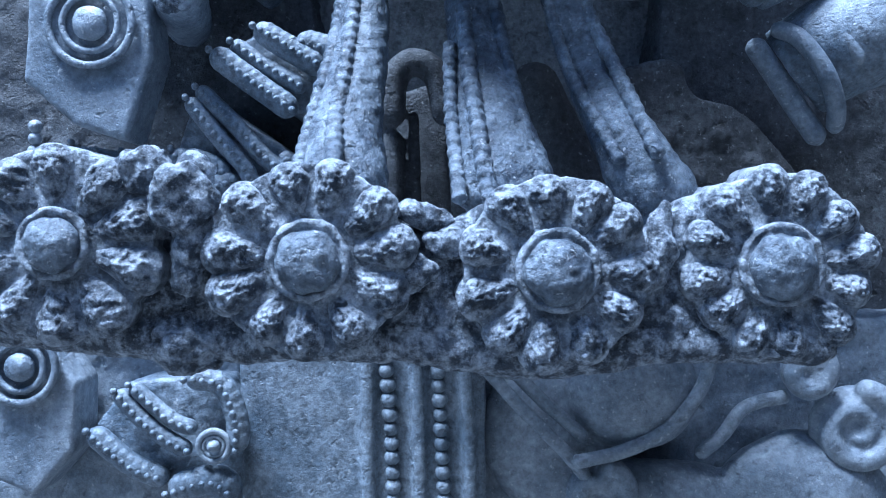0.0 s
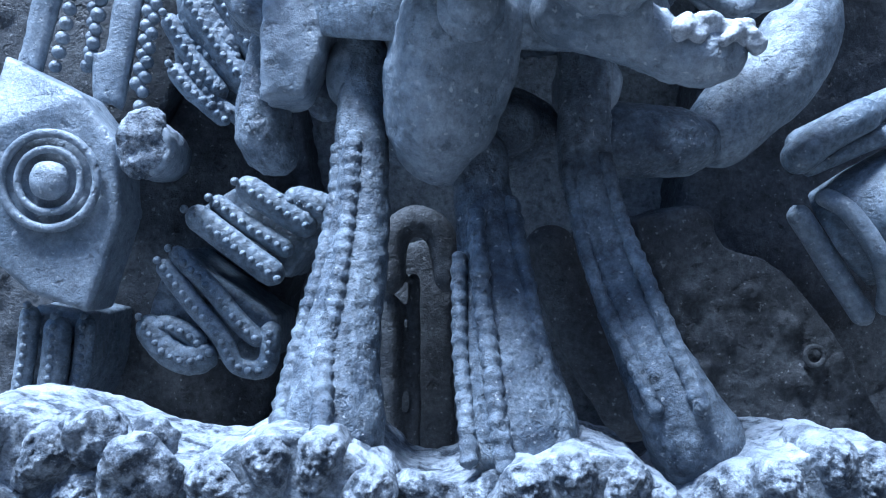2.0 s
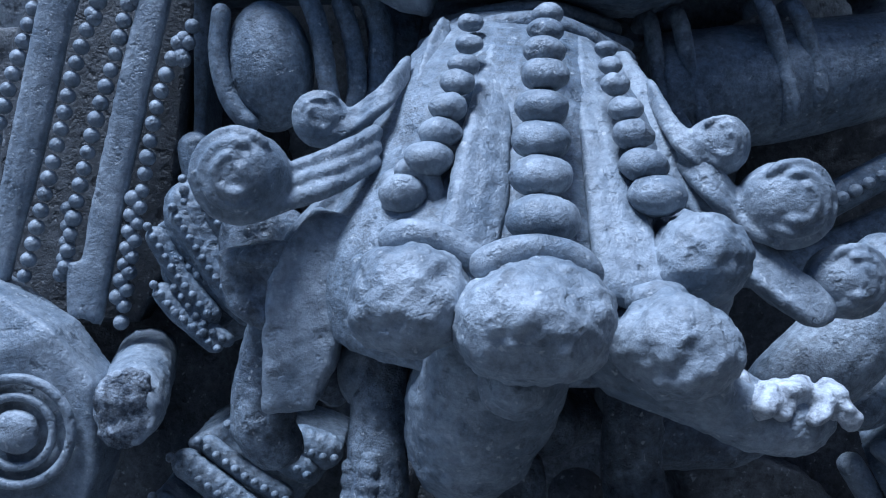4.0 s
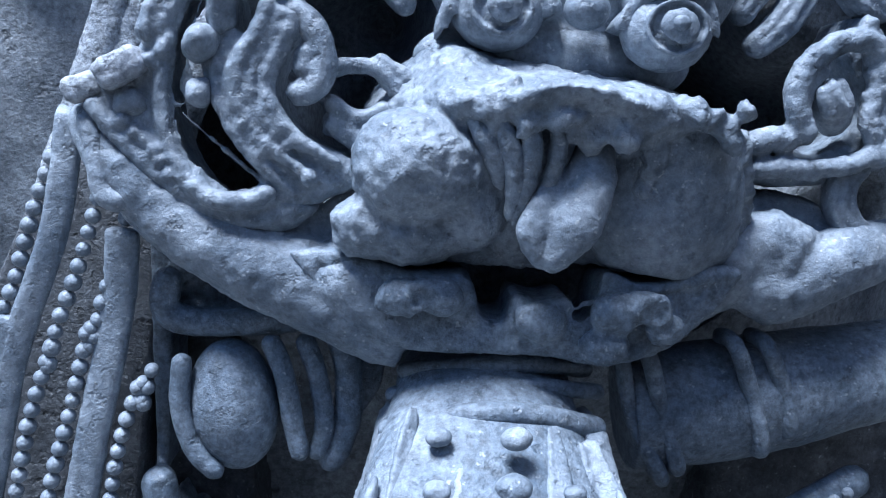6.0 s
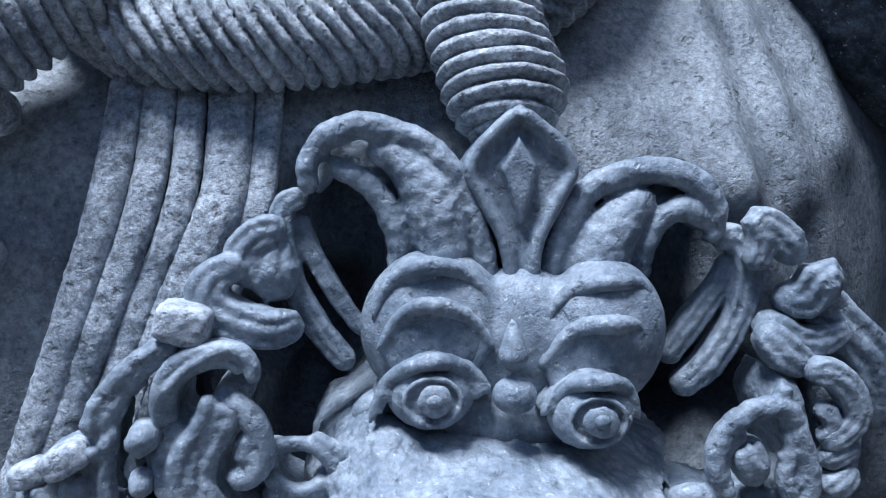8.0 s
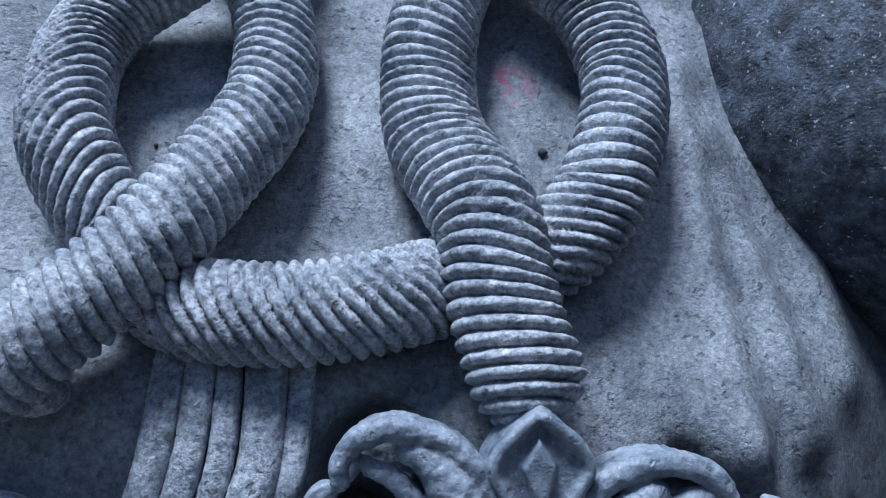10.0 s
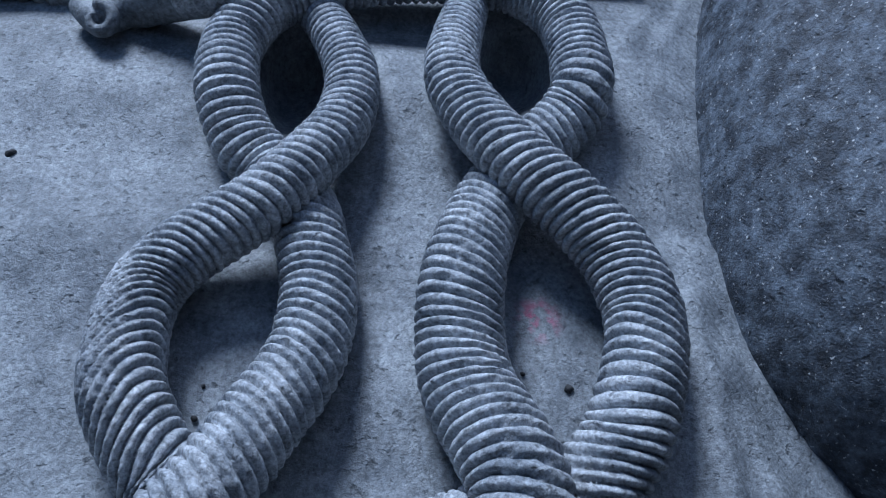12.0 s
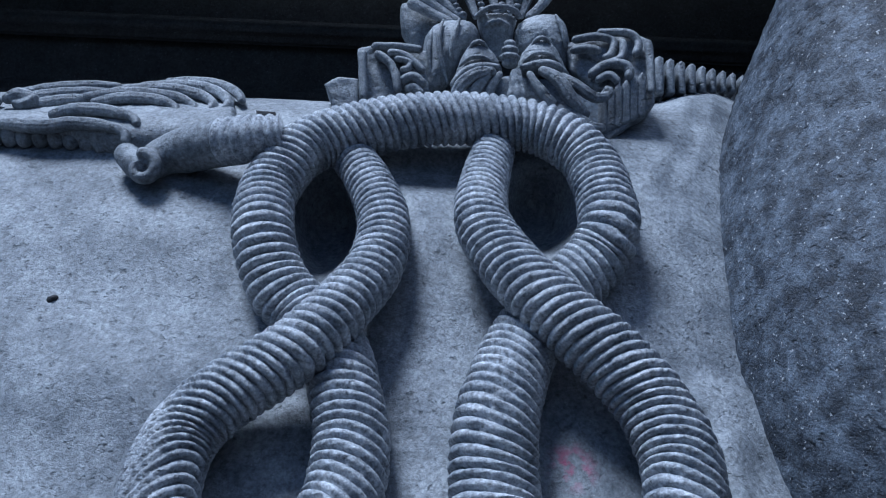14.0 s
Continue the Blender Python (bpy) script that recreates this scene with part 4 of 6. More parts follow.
    blob(bm, a * (1 - u) ** 2 + b * 2 * u * (1 - u) + c * u * u, 0.0031, (0, 0, 0), 8)
part("curled_tip", bm, CARVED, mask, "beaded double-ridged curl", 0.0014, 1, 0.002, 0.0015)
bm = bmesh.new()
for pts, r in (([(-0.109, 0.650, 1.364), (-0.095, 0.650, 1.355), (-0.086, 0.650, 1.338), (-0.088, 0.650, 1.321), (-0.098, 0.650, 1.314), (-0.105, 0.650, 1.320)], 0.0080), ([(-0.096, 0.652, 1.344), (-0.095, 0.652, 1.331), (-0.099, 0.652, 1.321)], 0.0085)):
    tube(bm, pts, r, 14)
part("frame_leaf", bm, CARVED, mask, "small hooked curl", 0.0016, 2, 0.003, 0.002)
bm = bmesh.new()
plate(bm, [(-0.092, 0.675, 1.312), (-0.081, 0.675, 1.298), (-0.060, 0.675, 1.280), (-0.045, 0.675, 1.263), (-0.017, 0.675, 1.276), (0.011, 0.675, 1.295), (-0.032, 0.675, 1.298), (-0.053, 0.675, 1.292), (-0.074, 0.675, 1.298), (-0.081, 0.675, 1.312)], 0.05, 0.006)
for pts, r in (([(-0.084, 0.660, 1.328), (-0.069, 0.660, 1.332), (-0.053, 0.660, 1.330), (-0.044, 0.660, 1.319), (-0.032, 0.660, 1.308), (-0.011, 0.660, 1.302)], 0.0055), ([(-0.084, 0.660, 1.314), (-0.072, 0.660, 1.302), (-0.057, 0.660, 1.302), (-0.045, 0.660, 1.310)], 0.0060), ([(-0.087, 0.662, 1.301), (-0.072, 0.662, 1.293), (-0.059, 0.662, 1.284), (-0.045, 0.662, 1.269)], 0.0085), ([(-0.059, 0.660, 1.337), (-0.042, 0.660, 1.330), (-0.028, 0.660, 1.319), (-0.004, 0.660, 1.312)], 0.0050), ([(-0.059, 0.664, 1.291), (-0.045, 0.664, 1.295), (-0.025, 0.664, 1.294)], 0.006)):
    tube(bm, pts, r, 12)
part("frame_leaf", bm, CARVED, mask, "small curled leaf beside the cheek", 0.0016, 2, 0.004, 0.003)
# right frame: a loop round a ribbed bulb, an outer band with fingers, a lower loop
bm = bmesh.new()
plate(bm, [(0.246, 0.668, 1.379), (0.263, 0.668, 1.367), (0.274, 0.668, 1.332), (0.281, 0.668, 1.302), (0.268, 0.668, 1.283), (0.247, 0.668, 1.275), (0.221, 0.668, 1.271), (0.187, 0.668, 1.271), (0.175, 0.668, 1.283), (0.178, 0.668, 1.296), (0.204, 0.668, 1.297), (0.223, 0.668, 1.291), (0.245, 0.668, 1.302), (0.254, 0.668, 1.320), (0.245, 0.668, 1.343), (0.239, 0.668, 1.357)], 0.055, 0.009)
for pts, r in (([(0.212, 0.657, 1.297), (0.201, 0.657, 1.319), (0.203, 0.657, 1.340), (0.216, 0.657, 1.354), (0.232, 0.657, 1.361), (0.248, 0.657, 1.358), (0.257, 0.657, 1.339), (0.265, 0.657, 1.318), (0.264, 0.657, 1.297), (0.250, 0.657, 1.288)], 0.0075), ([(0.241, 0.658, 1.377), (0.247, 0.660, 1.355), (0.252, 0.658, 1.334), (0.248, 0.658, 1.314), (0.255, 0.658, 1.297), (0.241, 0.658, 1.286), (0.211, 0.658, 1.282)], 0.0062), ([(0.173, 0.660, 1.293), (0.189, 0.660, 1.300), (0.207, 0.660, 1.297)], 0.0085), ([(0.177, 0.660, 1.280), (0.201, 0.660, 1.283), (0.224, 0.660, 1.280)], 0.007), ([(0.202, 0.660, 1.315), (0.208, 0.660, 1.333), (0.220, 0.660, 1.346)], 0.007)):
    tube(bm, pts, r, 14)
for k in range(12):
    blob(bm, Vector([(0.250, 0.657, 1.341)][0]).lerp(Vector([(0.258, 0.657, 1.296)][0]), random.random()) + Vector((random.uniform(-0.008, 0.012), 0, 0)), random.uniform(0.003, 0.005), (0, 0, 0), 10)
part("frame_leaf", bm, CARVED, mask, "curled leaf with deep hollows", 0.0017, 2, 0.004, 0.003)
bm = bmesh.new()
blob(bm, [(0.229, 0.668, 1.321)][0], (0.013, 0.014, 0.018), (0, -15, 0), 24)
for pts in ([(0.215, 0.655, 1.334), (0.217, 0.653, 1.324), (0.224, 0.655, 1.312)], [(0.220, 0.655, 1.338), (0.224, 0.653, 1.327), (0.231, 0.655, 1.315)], [(0.226, 0.657, 1.339), (0.232, 0.657, 1.328), (0.236, 0.657, 1.319)]):
    tube(bm, pts, 0.0040, 10)
part("ribbed_bulb", bm, CARVED, mask, "", 0.0016, 1, 0.003, 0.002)
for pts, r in (([(0.261, 0.668, 1.381), (0.276, 0.668, 1.382), (0.291, 0.668, 1.371), (0.299, 0.668, 1.353), (0.291, 0.668, 1.340), (0.277, 0.668, 1.332)], [0.009, 0.011, 0.011, 0.010, 0.009, 0.008]), ([(0.270, 0.668, 1.357), (0.280, 0.668, 1.354), (0.284, 0.668, 1.343), (0.276, 0.668, 1.334)], [0.006, 0.007, 0.007, 0.006]), ([(0.279, 0.670, 1.318), (0.292, 0.670, 1.326), (0.306, 0.670, 1.332)], [0.009, 0.009, 0.007]), ([(0.281, 0.670, 1.298), (0.294, 0.670, 1.306), (0.305, 0.670, 1.317)], [0.012, 0.011, 0.008]),
               ([(0.255, 0.668, 1.291), (0.243, 0.668, 1.277), (0.242, 0.668, 1.258), (0.258, 0.668, 1.240), (0.289, 0.668, 1.243), (0.319, 0.668, 1.253)], [0.010, 0.010, 0.010, 0.010, 0.011, 0.012]), ([(0.271, 0.680, 1.382), (0.251, 0.680, 1.392), (0.234, 0.680, 1.410)], [0.012, 0.014, 0.010])):
    bm = bmesh.new()
    tube(bm, pts, r, 48, 1.0, 0.002, True, ribbon)
    part("frame_band", bm, CARVED, mask, "outer leafy band with stepped bumps", 0.0015, 1, 0.003, 0.002)
bm = bmesh.new()
blob(bm, [(0.298, 0.670, 1.265)][0], (0.012, 0.012, 0.010), (0, 0, 0), 16, 0.003, 70)
blob(bm, [(0.313, 0.675, 1.271)][0], (0.012, 0.012, 0.012), (0, 0, 0), 16, 0.003, 70)
part("rim_knob", bm, CARVED, mask, "", 0.0016, 1, 0.002, 0.002)

# thick slabs that the leaves stand out from
for outline in ([(0.273, 0.684, 1.385), (0.293, 0.684, 1.382), (0.314, 0.684, 1.360), (0.320, 0.684, 1.306), (0.294, 0.684, 1.290), (0.280, 0.684, 1.313)],
                [(-0.015, 0.700, 1.420), (-0.008, 0.700, 1.435), (-0.013, 0.700, 1.472), (0.004, 0.700, 1.502), (0.027, 0.700, 1.500), (0.050, 0.700, 1.467), (0.061, 0.700, 1.414), (0.024, 0.700, 1.390)], [(0.091, 0.702, 1.423), (0.104, 0.702, 1.469), (0.133, 0.702, 1.492), (0.160, 0.702, 1.490), (0.160, 0.702, 1.440), (0.158, 0.702, 1.416), (0.108, 0.702, 1.407)]):
    bm = bmesh.new()
    plate(bm, outline, 0.06, 0.008)
    part("slab", bm, CARVED, mask, "", 0.0026, 3, 0.006, 0.004)

# plain panel under the jaw, beside the strap
panel = thing("relief_panel", (0, 0.7, 1.2), "carved stone panel with a recessed oval boss", "panel")
bm = bmesh.new()
plate(bm, [(-0.201, 0.700, 1.239), (-0.079, 0.700, 1.181), (-0.041, 0.700, 1.156), (-0.047, 0.700, 1.121), (-0.069, 0.700, 1.089), (-0.072, 0.700, 1.174), (-0.186, 0.700, 1.166), (-0.189, 0.700, 1.062), (-0.197, 0.700, 1.061)], 0.05, 0.004, False)
tube(bm, [(-0.183, 0.688, 1.204), (-0.183, 0.688, 1.171), (-0.129, 0.688, 1.169), (-0.086, 0.688, 1.171), (-0.070, 0.688, 1.146), (-0.069, 0.688, 1.100), (-0.083, 0.688, 1.069)], 0.010, 10)
tube(bm, [(-0.194, 0.690, 1.069), (-0.183, 0.690, 1.026), (-0.156, 0.690, 0.987)], 0.012, 10)
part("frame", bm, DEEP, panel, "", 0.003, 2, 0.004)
# boss coloured darker to hold the shade of its recess
bm = bmesh.new()
blob(bm, [(-0.142, 0.686, 1.114)][0], (0.029, 0.026, 0.044), (0, -8, 0), 28)
part("oval_boss", bm, DEEP, panel, "smooth egg-shaped boss", 0.0025, 2, 0.002)
for pts in ([(-0.172, 0.672, 1.152), (-0.173, 0.672, 1.116), (-0.164, 0.672, 1.087), (-0.146, 0.672, 1.070)], [(-0.120, 0.675, 1.164), (-0.109, 0.675, 1.139), (-0.102, 0.675, 1.103), (-0.096, 0.675, 1.080)], [(-0.099, 0.682, 1.164), (-0.088, 0.682, 1.135), (-0.083, 0.682, 1.101), (-0.090, 0.682, 1.078)]):
    bm = bmesh.new()
    tube(bm, pts, 0.007, 10)
    part("oval_rim", bm, DEEP, panel, "", 0.0025, 1, 0.002)

drum = thing("banded_arm", (0, 0.7, 1.2), "banded round carved stone arm beside the pendant", "arm ornament")
bm = bmesh.new()
tube(bm, [(0.120, 0.700, 1.111), (0.172, 0.700, 1.117), (0.227, 0.700, 1.127), (0.290, 0.700, 1.141), (0.346, 0.700, 1.151)], [0.042, 0.043, 0.041, 0.036, 0.034], 28, 0.9, 0.005, False)
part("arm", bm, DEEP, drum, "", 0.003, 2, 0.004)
for a, b, c in ([(0.108, 0.672, 1.155), (0.119, 0.672, 1.115), (0.142, 0.672, 1.073)], [(0.126, 0.668, 1.157), (0.138, 0.668, 1.116), (0.151, 0.668, 1.082)], [(0.181, 0.665, 1.167), (0.195, 0.665, 1.134), (0.205, 0.665, 1.097)], [(0.203, 0.668, 1.167), (0.217, 0.668, 1.138), (0.224, 0.668, 1.108)]):
    bm = bmesh.new()
    tube(bm, [(a[0], a[1] + 0.03, a[2]), a, b, c, (c[0], c[1] + 0.03, c[2])], 0.006, 10)
    part("band", bm, DEEP, drum, "", 0.0025, 1, 0.002)
bm = bmesh.new()
tube(bm, [(0.202, 0.690, 1.011), (0.240, 0.690, 1.037), (0.296, 0.690, 1.071)], 0.012, 10, 0.8)
tube(bm, [(0.208, 0.700, 0.990), (0.260, 0.700, 1.012), (0.307, 0.700, 1.035)], 0.012, 10, 0.8)
part("lower_band", bm, DEEP, drum)
bead_row(drum, [(0.216, 0.680, 1.020), (0.246, 0.680, 1.041), (0.287, 0.680, 1.067)], 0.0045, 0.0105)

# ---- bell-shaped pendant under the mask ----
bell = thing("bell_pendant", (0, 0.6, 1.05), "bell-shaped carved stone pendant with bead strings and curled edges", "pendant")
# bell and neck rings in darker stone: shade under the chin is coloured in
bm = bmesh.new()
tube(bm, [(0.026, 0.760, 1.195), (0.026, 0.745, 1.171), (0.025, 0.720, 1.152), (0.022, 0.696, 1.134), (0.017, 0.637, 1.112), (0.014, 0.592, 1.073), (0.012, 0.576, 1.038), (0.009, 0.558, 1.003), (0.005, 0.542, 0.976), (0.004, 0.545, 0.957)], [0.064, 0.062, 0.058, 0.058, 0.062, 0.070, 0.081, 0.091, 0.098, 0.088], 48, 0.52, 0.004, False)
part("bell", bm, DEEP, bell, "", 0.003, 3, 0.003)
for pts, r in (([(-0.044, 0.669, 1.127), (-0.010, 0.651, 1.138), (0.036, 0.646, 1.143), (0.097, 0.664, 1.134)], 0.0055), ([(-0.047, 0.644, 1.112), (-0.009, 0.622, 1.130), (0.035, 0.616, 1.135), (0.091, 0.639, 1.118)], 0.0075), ([(-0.037, 0.674, 1.142), (0.000, 0.659, 1.150), (0.041, 0.656, 1.154), (0.091, 0.674, 1.146)], 0.006)):
    bm = bmesh.new()
    tube(bm, pts, r, 12)
    part("neck_ring", bm, DEEP, bell, "", 0.0018, 1, 0.002)
# flat ribs between the bead strings
for pts, r in (([(0.010, 0.618, 1.130), (0.004, 0.588, 1.114), (-0.002, 0.556, 1.086), (-0.007, 0.532, 1.056), (-0.011, 0.512, 1.026), (-0.018, 0.496, 1.002)], [0.004, 0.007, 0.010, 0.013, 0.015, 0.014]),
               ([(0.055, 0.618, 1.129), (0.053, 0.582, 1.108), (0.052, 0.552, 1.076), (0.054, 0.526, 1.042), (0.057, 0.502, 1.008), (0.062, 0.486, 0.984)], [0.004, 0.007, 0.010, 0.013, 0.016, 0.017]),
               ([(0.074, 0.615, 1.122), (0.088, 0.580, 1.080), (0.108, 0.560, 1.042), (0.138, 0.543, 1.002), (0.172, 0.532, 0.978)], [0.006, 0.011, 0.013, 0.013, 0.012]),
               ([(-0.026, 0.622, 1.138), (-0.032, 0.596, 1.112), (-0.038, 0.566, 1.078)], [0.003, 0.006, 0.007])):
    bm = bmesh.new()
    tube(bm, pts, r, 40, 0.42, 0.003, True, ribbon)
    edge = [Vector(p) + Vector((-k * 0.92, -0.003, 0)) for p, k in zip(pts, r)]
    tube(bm, edge, 0.0022, 8)
    part("rib", bm, CARVED, bell, "flat rib with a raised edge", 0.0018, 2, 0.002, 0.0015)
# broad side leaves that sweep out into the curls
for outline in ([(-0.036, 0.635, 1.128), (-0.020, 0.596, 1.100), (-0.030, 0.560, 1.056), (-0.048, 0.545, 1.034), (-0.064, 0.540, 1.020), (-0.083, 0.540, 0.995), (-0.108, 0.548, 1.003), (-0.087, 0.560, 1.033), (-0.070, 0.578, 1.056), (-0.056, 0.605, 1.084), (-0.048, 0.632, 1.112)],
                [(0.076, 0.620, 1.120), (0.084, 0.585, 1.075), (0.097, 0.563, 1.042), (0.115, 0.550, 1.014), (0.134, 0.542, 0.990), (0.136, 0.548, 1.012), (0.120, 0.558, 1.038), (0.108, 0.578, 1.063), (0.096, 0.602, 1.094), (0.090, 0.628, 1.120)]):
    bm = bmesh.new()
    plate(bm, outline, 0.05, 0.005)
    part("side_leaf", bm, CARVED, bell, "broad concave side leaf", 0.002, 2, 0.003, 0.002)


def string(points, radii, ball=None):
    for (p, r) in zip(points, radii):
        bm = bmesh.new()
        blob(bm, p, (r, r * 0.85, r * 0.70), (18, 0, 0), 22, 0.0012, 90)
        part("bead", bm, CARVED, bell, "", 0, 0)


string([(-0.014, 0.594, 1.129), (-0.016, 0.564, 1.111), (-0.019, 0.546, 1.097), (-0.022, 0.540, 1.087), (-0.026, 0.535, 1.074), (-0.030, 0.530, 1.061), (-0.035, 0.524, 1.048)], [0.007, 0.0075, 0.008, 0.009, 0.010, 0.011, 0.012])
string([(0.027, 0.582, 1.133), (0.022, 0.554, 1.118), (0.019, 0.530, 1.103), (0.019, 0.524, 1.090), (0.018, 0.519, 1.074), (0.017, 0.513, 1.058), (0.017, 0.505, 1.041), (0.017, 0.494, 1.021)], [0.0085, 0.0095, 0.0105, 0.012, 0.013, 0.014, 0.015, 0.017])
string([(0.056, 0.562, 1.112), (0.055, 0.545, 1.100), (0.057, 0.540, 1.090), (0.061, 0.534, 1.078), (0.064, 0.527, 1.064), (0.068, 0.520, 1.049), (0.073, 0.512, 1.035)], [0.006, 0.0065, 0.008, 0.009, 0.0105, 0.012, 0.014])
for c, r, k in (((-0.040, 0.468, 0.986), (0.027, 0.025, 0.023), 0.002), ((0.009, 0.455, 0.981), (0.033, 0.030, 0.025), 0.002), ((0.071, 0.468, 0.971), (0.026, 0.025, 0.021), 0.003), ((0.090, 0.500, 1.006), (0.0225, 0.024, 0.022), 0.001)):
    bm = bmesh.new()
    blob(bm, c, r, (0, 0, 0), 40, k * 1.6, 45)
    part("end_ball", bm, CARVED, bell, "worn rounded end of a bead string", 0.0018, 1, 0.005, 0.004)
for pts, r in (([(-0.054, 0.485, 1.006), (-0.042, 0.478, 1.013), (-0.025, 0.478, 1.010), (-0.009, 0.478, 1.000)], 0.007), ([(-0.016, 0.470, 0.998), (-0.003, 0.468, 1.006), (0.012, 0.468, 1.009), (0.028, 0.468, 1.005), (0.037, 0.470, 0.994)], 0.0075), ([(0.052, 0.482, 0.986), (0.066, 0.480, 0.991), (0.080, 0.482, 0.989)], 0.007),
               ([(-0.052, 0.525, 1.041), (-0.036, 0.525, 1.041), (-0.028, 0.525, 1.024)], 0.006), ([(-0.056, 0.532, 1.028), (-0.047, 0.532, 1.036), (-0.035, 0.532, 1.026)], 0.009), ([(0.076, 0.530, 1.020), (0.087, 0.530, 1.022), (0.101, 0.530, 1.021)], 0.008)):
    bm = bmesh.new()
    tube(bm, pts, r, 12)
    part("collar", bm, CARVED, bell, "", 0.0022, 2, 0.002)
bm = bmesh.new()
blob(bm, [(-0.046, 0.525, 1.031)][0], (0.012, 0.012, 0.010), (0, 0, 0), 20, 0.002, 80)
blob(bm, [(-0.054, 0.535, 1.008)][0], (0.013, 0.014, 0.016), (0, 0, 0), 20, 0.002, 80)
part("small_scroll", bm, CARVED, bell, "", 0.002, 1, 0.002)
# broken flat panel on one side
bm = bmesh.new()
plate(bm, [(-0.092, 0.545, 1.022), (-0.068, 0.530, 1.019), (-0.065, 0.530, 1.003), (-0.072, 0.530, 0.980), (-0.076, 0.530, 0.945), (-0.086, 0.530, 0.922), (-0.112, 0.530, 0.918), (-0.113, 0.530, 0.955), (-0.112, 0.530, 0.984), (-0.101, 0.530, 1.007)], 0.05, 0.006, False)
part("broken_panel", bm, CARVED, bell, "broken flat panel with a rough edge", 0.003, 1, 0.006, 0.003)


def scroll_end(c, r, sense, tail, girth, label=""):
    """A rounded volute: a fat ball round which three strands sweep in from the tail."""
    bm = bmesh.new()
    blob(bm, (c[0], c[1] + 0.004, c[2] - r * 0.15), (r * 1.22, r * 1.12, r * 1.12), (0, 0, 0), 30)
    for k, (reach, wide) in enumerate(((1.12, 250), (0.82, 225), (0.50, 200))):
        line = [Vector(p) + Vector((0, 0.003 * k, (k - 1) * girth * 0.62)) for p in tail]
        for q in range(9):
            a = radians(-70 - wide * q / 8) if sense < 0 else radians(250 + wide * q / 8)
            w = reach * (1 - 0.10 * q / 8)
            line.append(Vector((c[0] + r * w * math.cos(a), c[1] + 0.002 - r * 0.95 * math.sqrt(max(0.05, 1 - (w / 1.25) ** 2)), c[2] - r * 0.12 + r * w * math.sin(a))))
        tube(bm, line, [girth * 0.30, girth * 0.36, r * 0.20, r * 0.17, r * 0.13], 12)
    return part("curl", bm, CARVED, bell, label, 0.0014, 1, 0.002, 0.0012)


scroll_end([(-0.091, 0.562, 1.070)][0], 0.0125, -1, [(-0.047, 0.585, 1.103), (-0.058, 0.557, 1.082), (-0.072, 0.557, 1.070)], 0.0085, "tight round curl")
scroll_end([(-0.124, 0.528, 1.039)][0], 0.019, -1, [(-0.059, 0.550, 1.056), (-0.080, 0.530, 1.041), (-0.102, 0.530, 1.032)], 0.013, "large round curl")
scroll_end([(0.116, 0.555, 1.066)][0], 0.013, 1, [(0.087, 0.585, 1.097), (0.096, 0.558, 1.069)], 0.009, "tight round curl")
scroll_end([(0.149, 0.545, 1.038)][0], 0.019, 1, [(0.098, 0.565, 1.063), (0.111, 0.545, 1.044), (0.127, 0.545, 1.030)], 0.012, "large round curl")
scroll_end([(0.181, 0.540, 1.000)][0], 0.016, 1, [(0.137, 0.550, 0.999), (0.160, 0.550, 0.985)], 0.010, "small round curl")


# ---- struts and hanging bulbs between the pendant and the rosette belt ----
struts = thing("strut_cluster", (0, 0.5, 0.8), "three ribbed stone struts rising from the belt to rounded bulbs", "struts")


def strut(pts, rads, ridges):
    bm = bmesh.new()
    tube(bm, pts, rads, 24, 0.9, 0.004)
    s = part("strut", bm, STRUT, struts, "", 0.0022, 2, 0.003, 0.003)
    for line, r in ridges:
        bm = bmesh.new()
        foot = Vector(line[0]) + (Vector(line[0]) - Vector(line[1])) * 0.7
        tube(bm, [(p[0], p[1] + 0.004, p[2]) for p in [foot] + list(line)], r * 0.95, 10, 1.0, 0.0018, True, lambda q, a, u: 0.8 + 0.35 * abs(math.sin(q * math.pi / 0.008)))
        part("beaded_ridge", bm, STRUT, s, "", 0.0015, 1, 0.002, 0.002)


strut([(-0.065, 0.500, 0.718), (-0.061, 0.490, 0.739), (-0.061, 0.505, 0.774), (-0.056, 0.520, 0.815), (-0.053, 0.535, 0.858), (-0.054, 0.547, 0.915), (-0.056, 0.555, 0.966)], [0.031, 0.026, 0.021, 0.018, 0.016, 0.0155, 0.016],
      (([(-0.087, 0.475, 0.745), (-0.083, 0.495, 0.775), (-0.074, 0.510, 0.815), (-0.068, 0.527, 0.855), (-0.066, 0.537, 0.897)], 0.0055), ([(-0.063, 0.458, 0.750), (-0.065, 0.482, 0.778), (-0.061, 0.500, 0.816), (-0.058, 0.518, 0.858), (-0.057, 0.530, 0.903)], 0.006)))
strut([(0.043, 0.500, 0.718), (0.039, 0.490, 0.735), (0.031, 0.505, 0.770), (0.026, 0.520, 0.804), (0.021, 0.535, 0.841), (0.017, 0.542, 0.873), (0.014, 0.545, 0.906)], [0.034, 0.030, 0.026, 0.022, 0.0185, 0.017, 0.018],
      (([(0.053, 0.475, 0.754), (0.046, 0.495, 0.790), (0.039, 0.515, 0.830), (0.033, 0.528, 0.867)], 0.0055), ([(0.024, 0.465, 0.750), (0.019, 0.482, 0.786), (0.015, 0.500, 0.824), (0.013, 0.520, 0.860)], 0.0055), ([(0.008, 0.478, 0.752), (0.005, 0.497, 0.789), (0.004, 0.515, 0.835)], 0.005)))
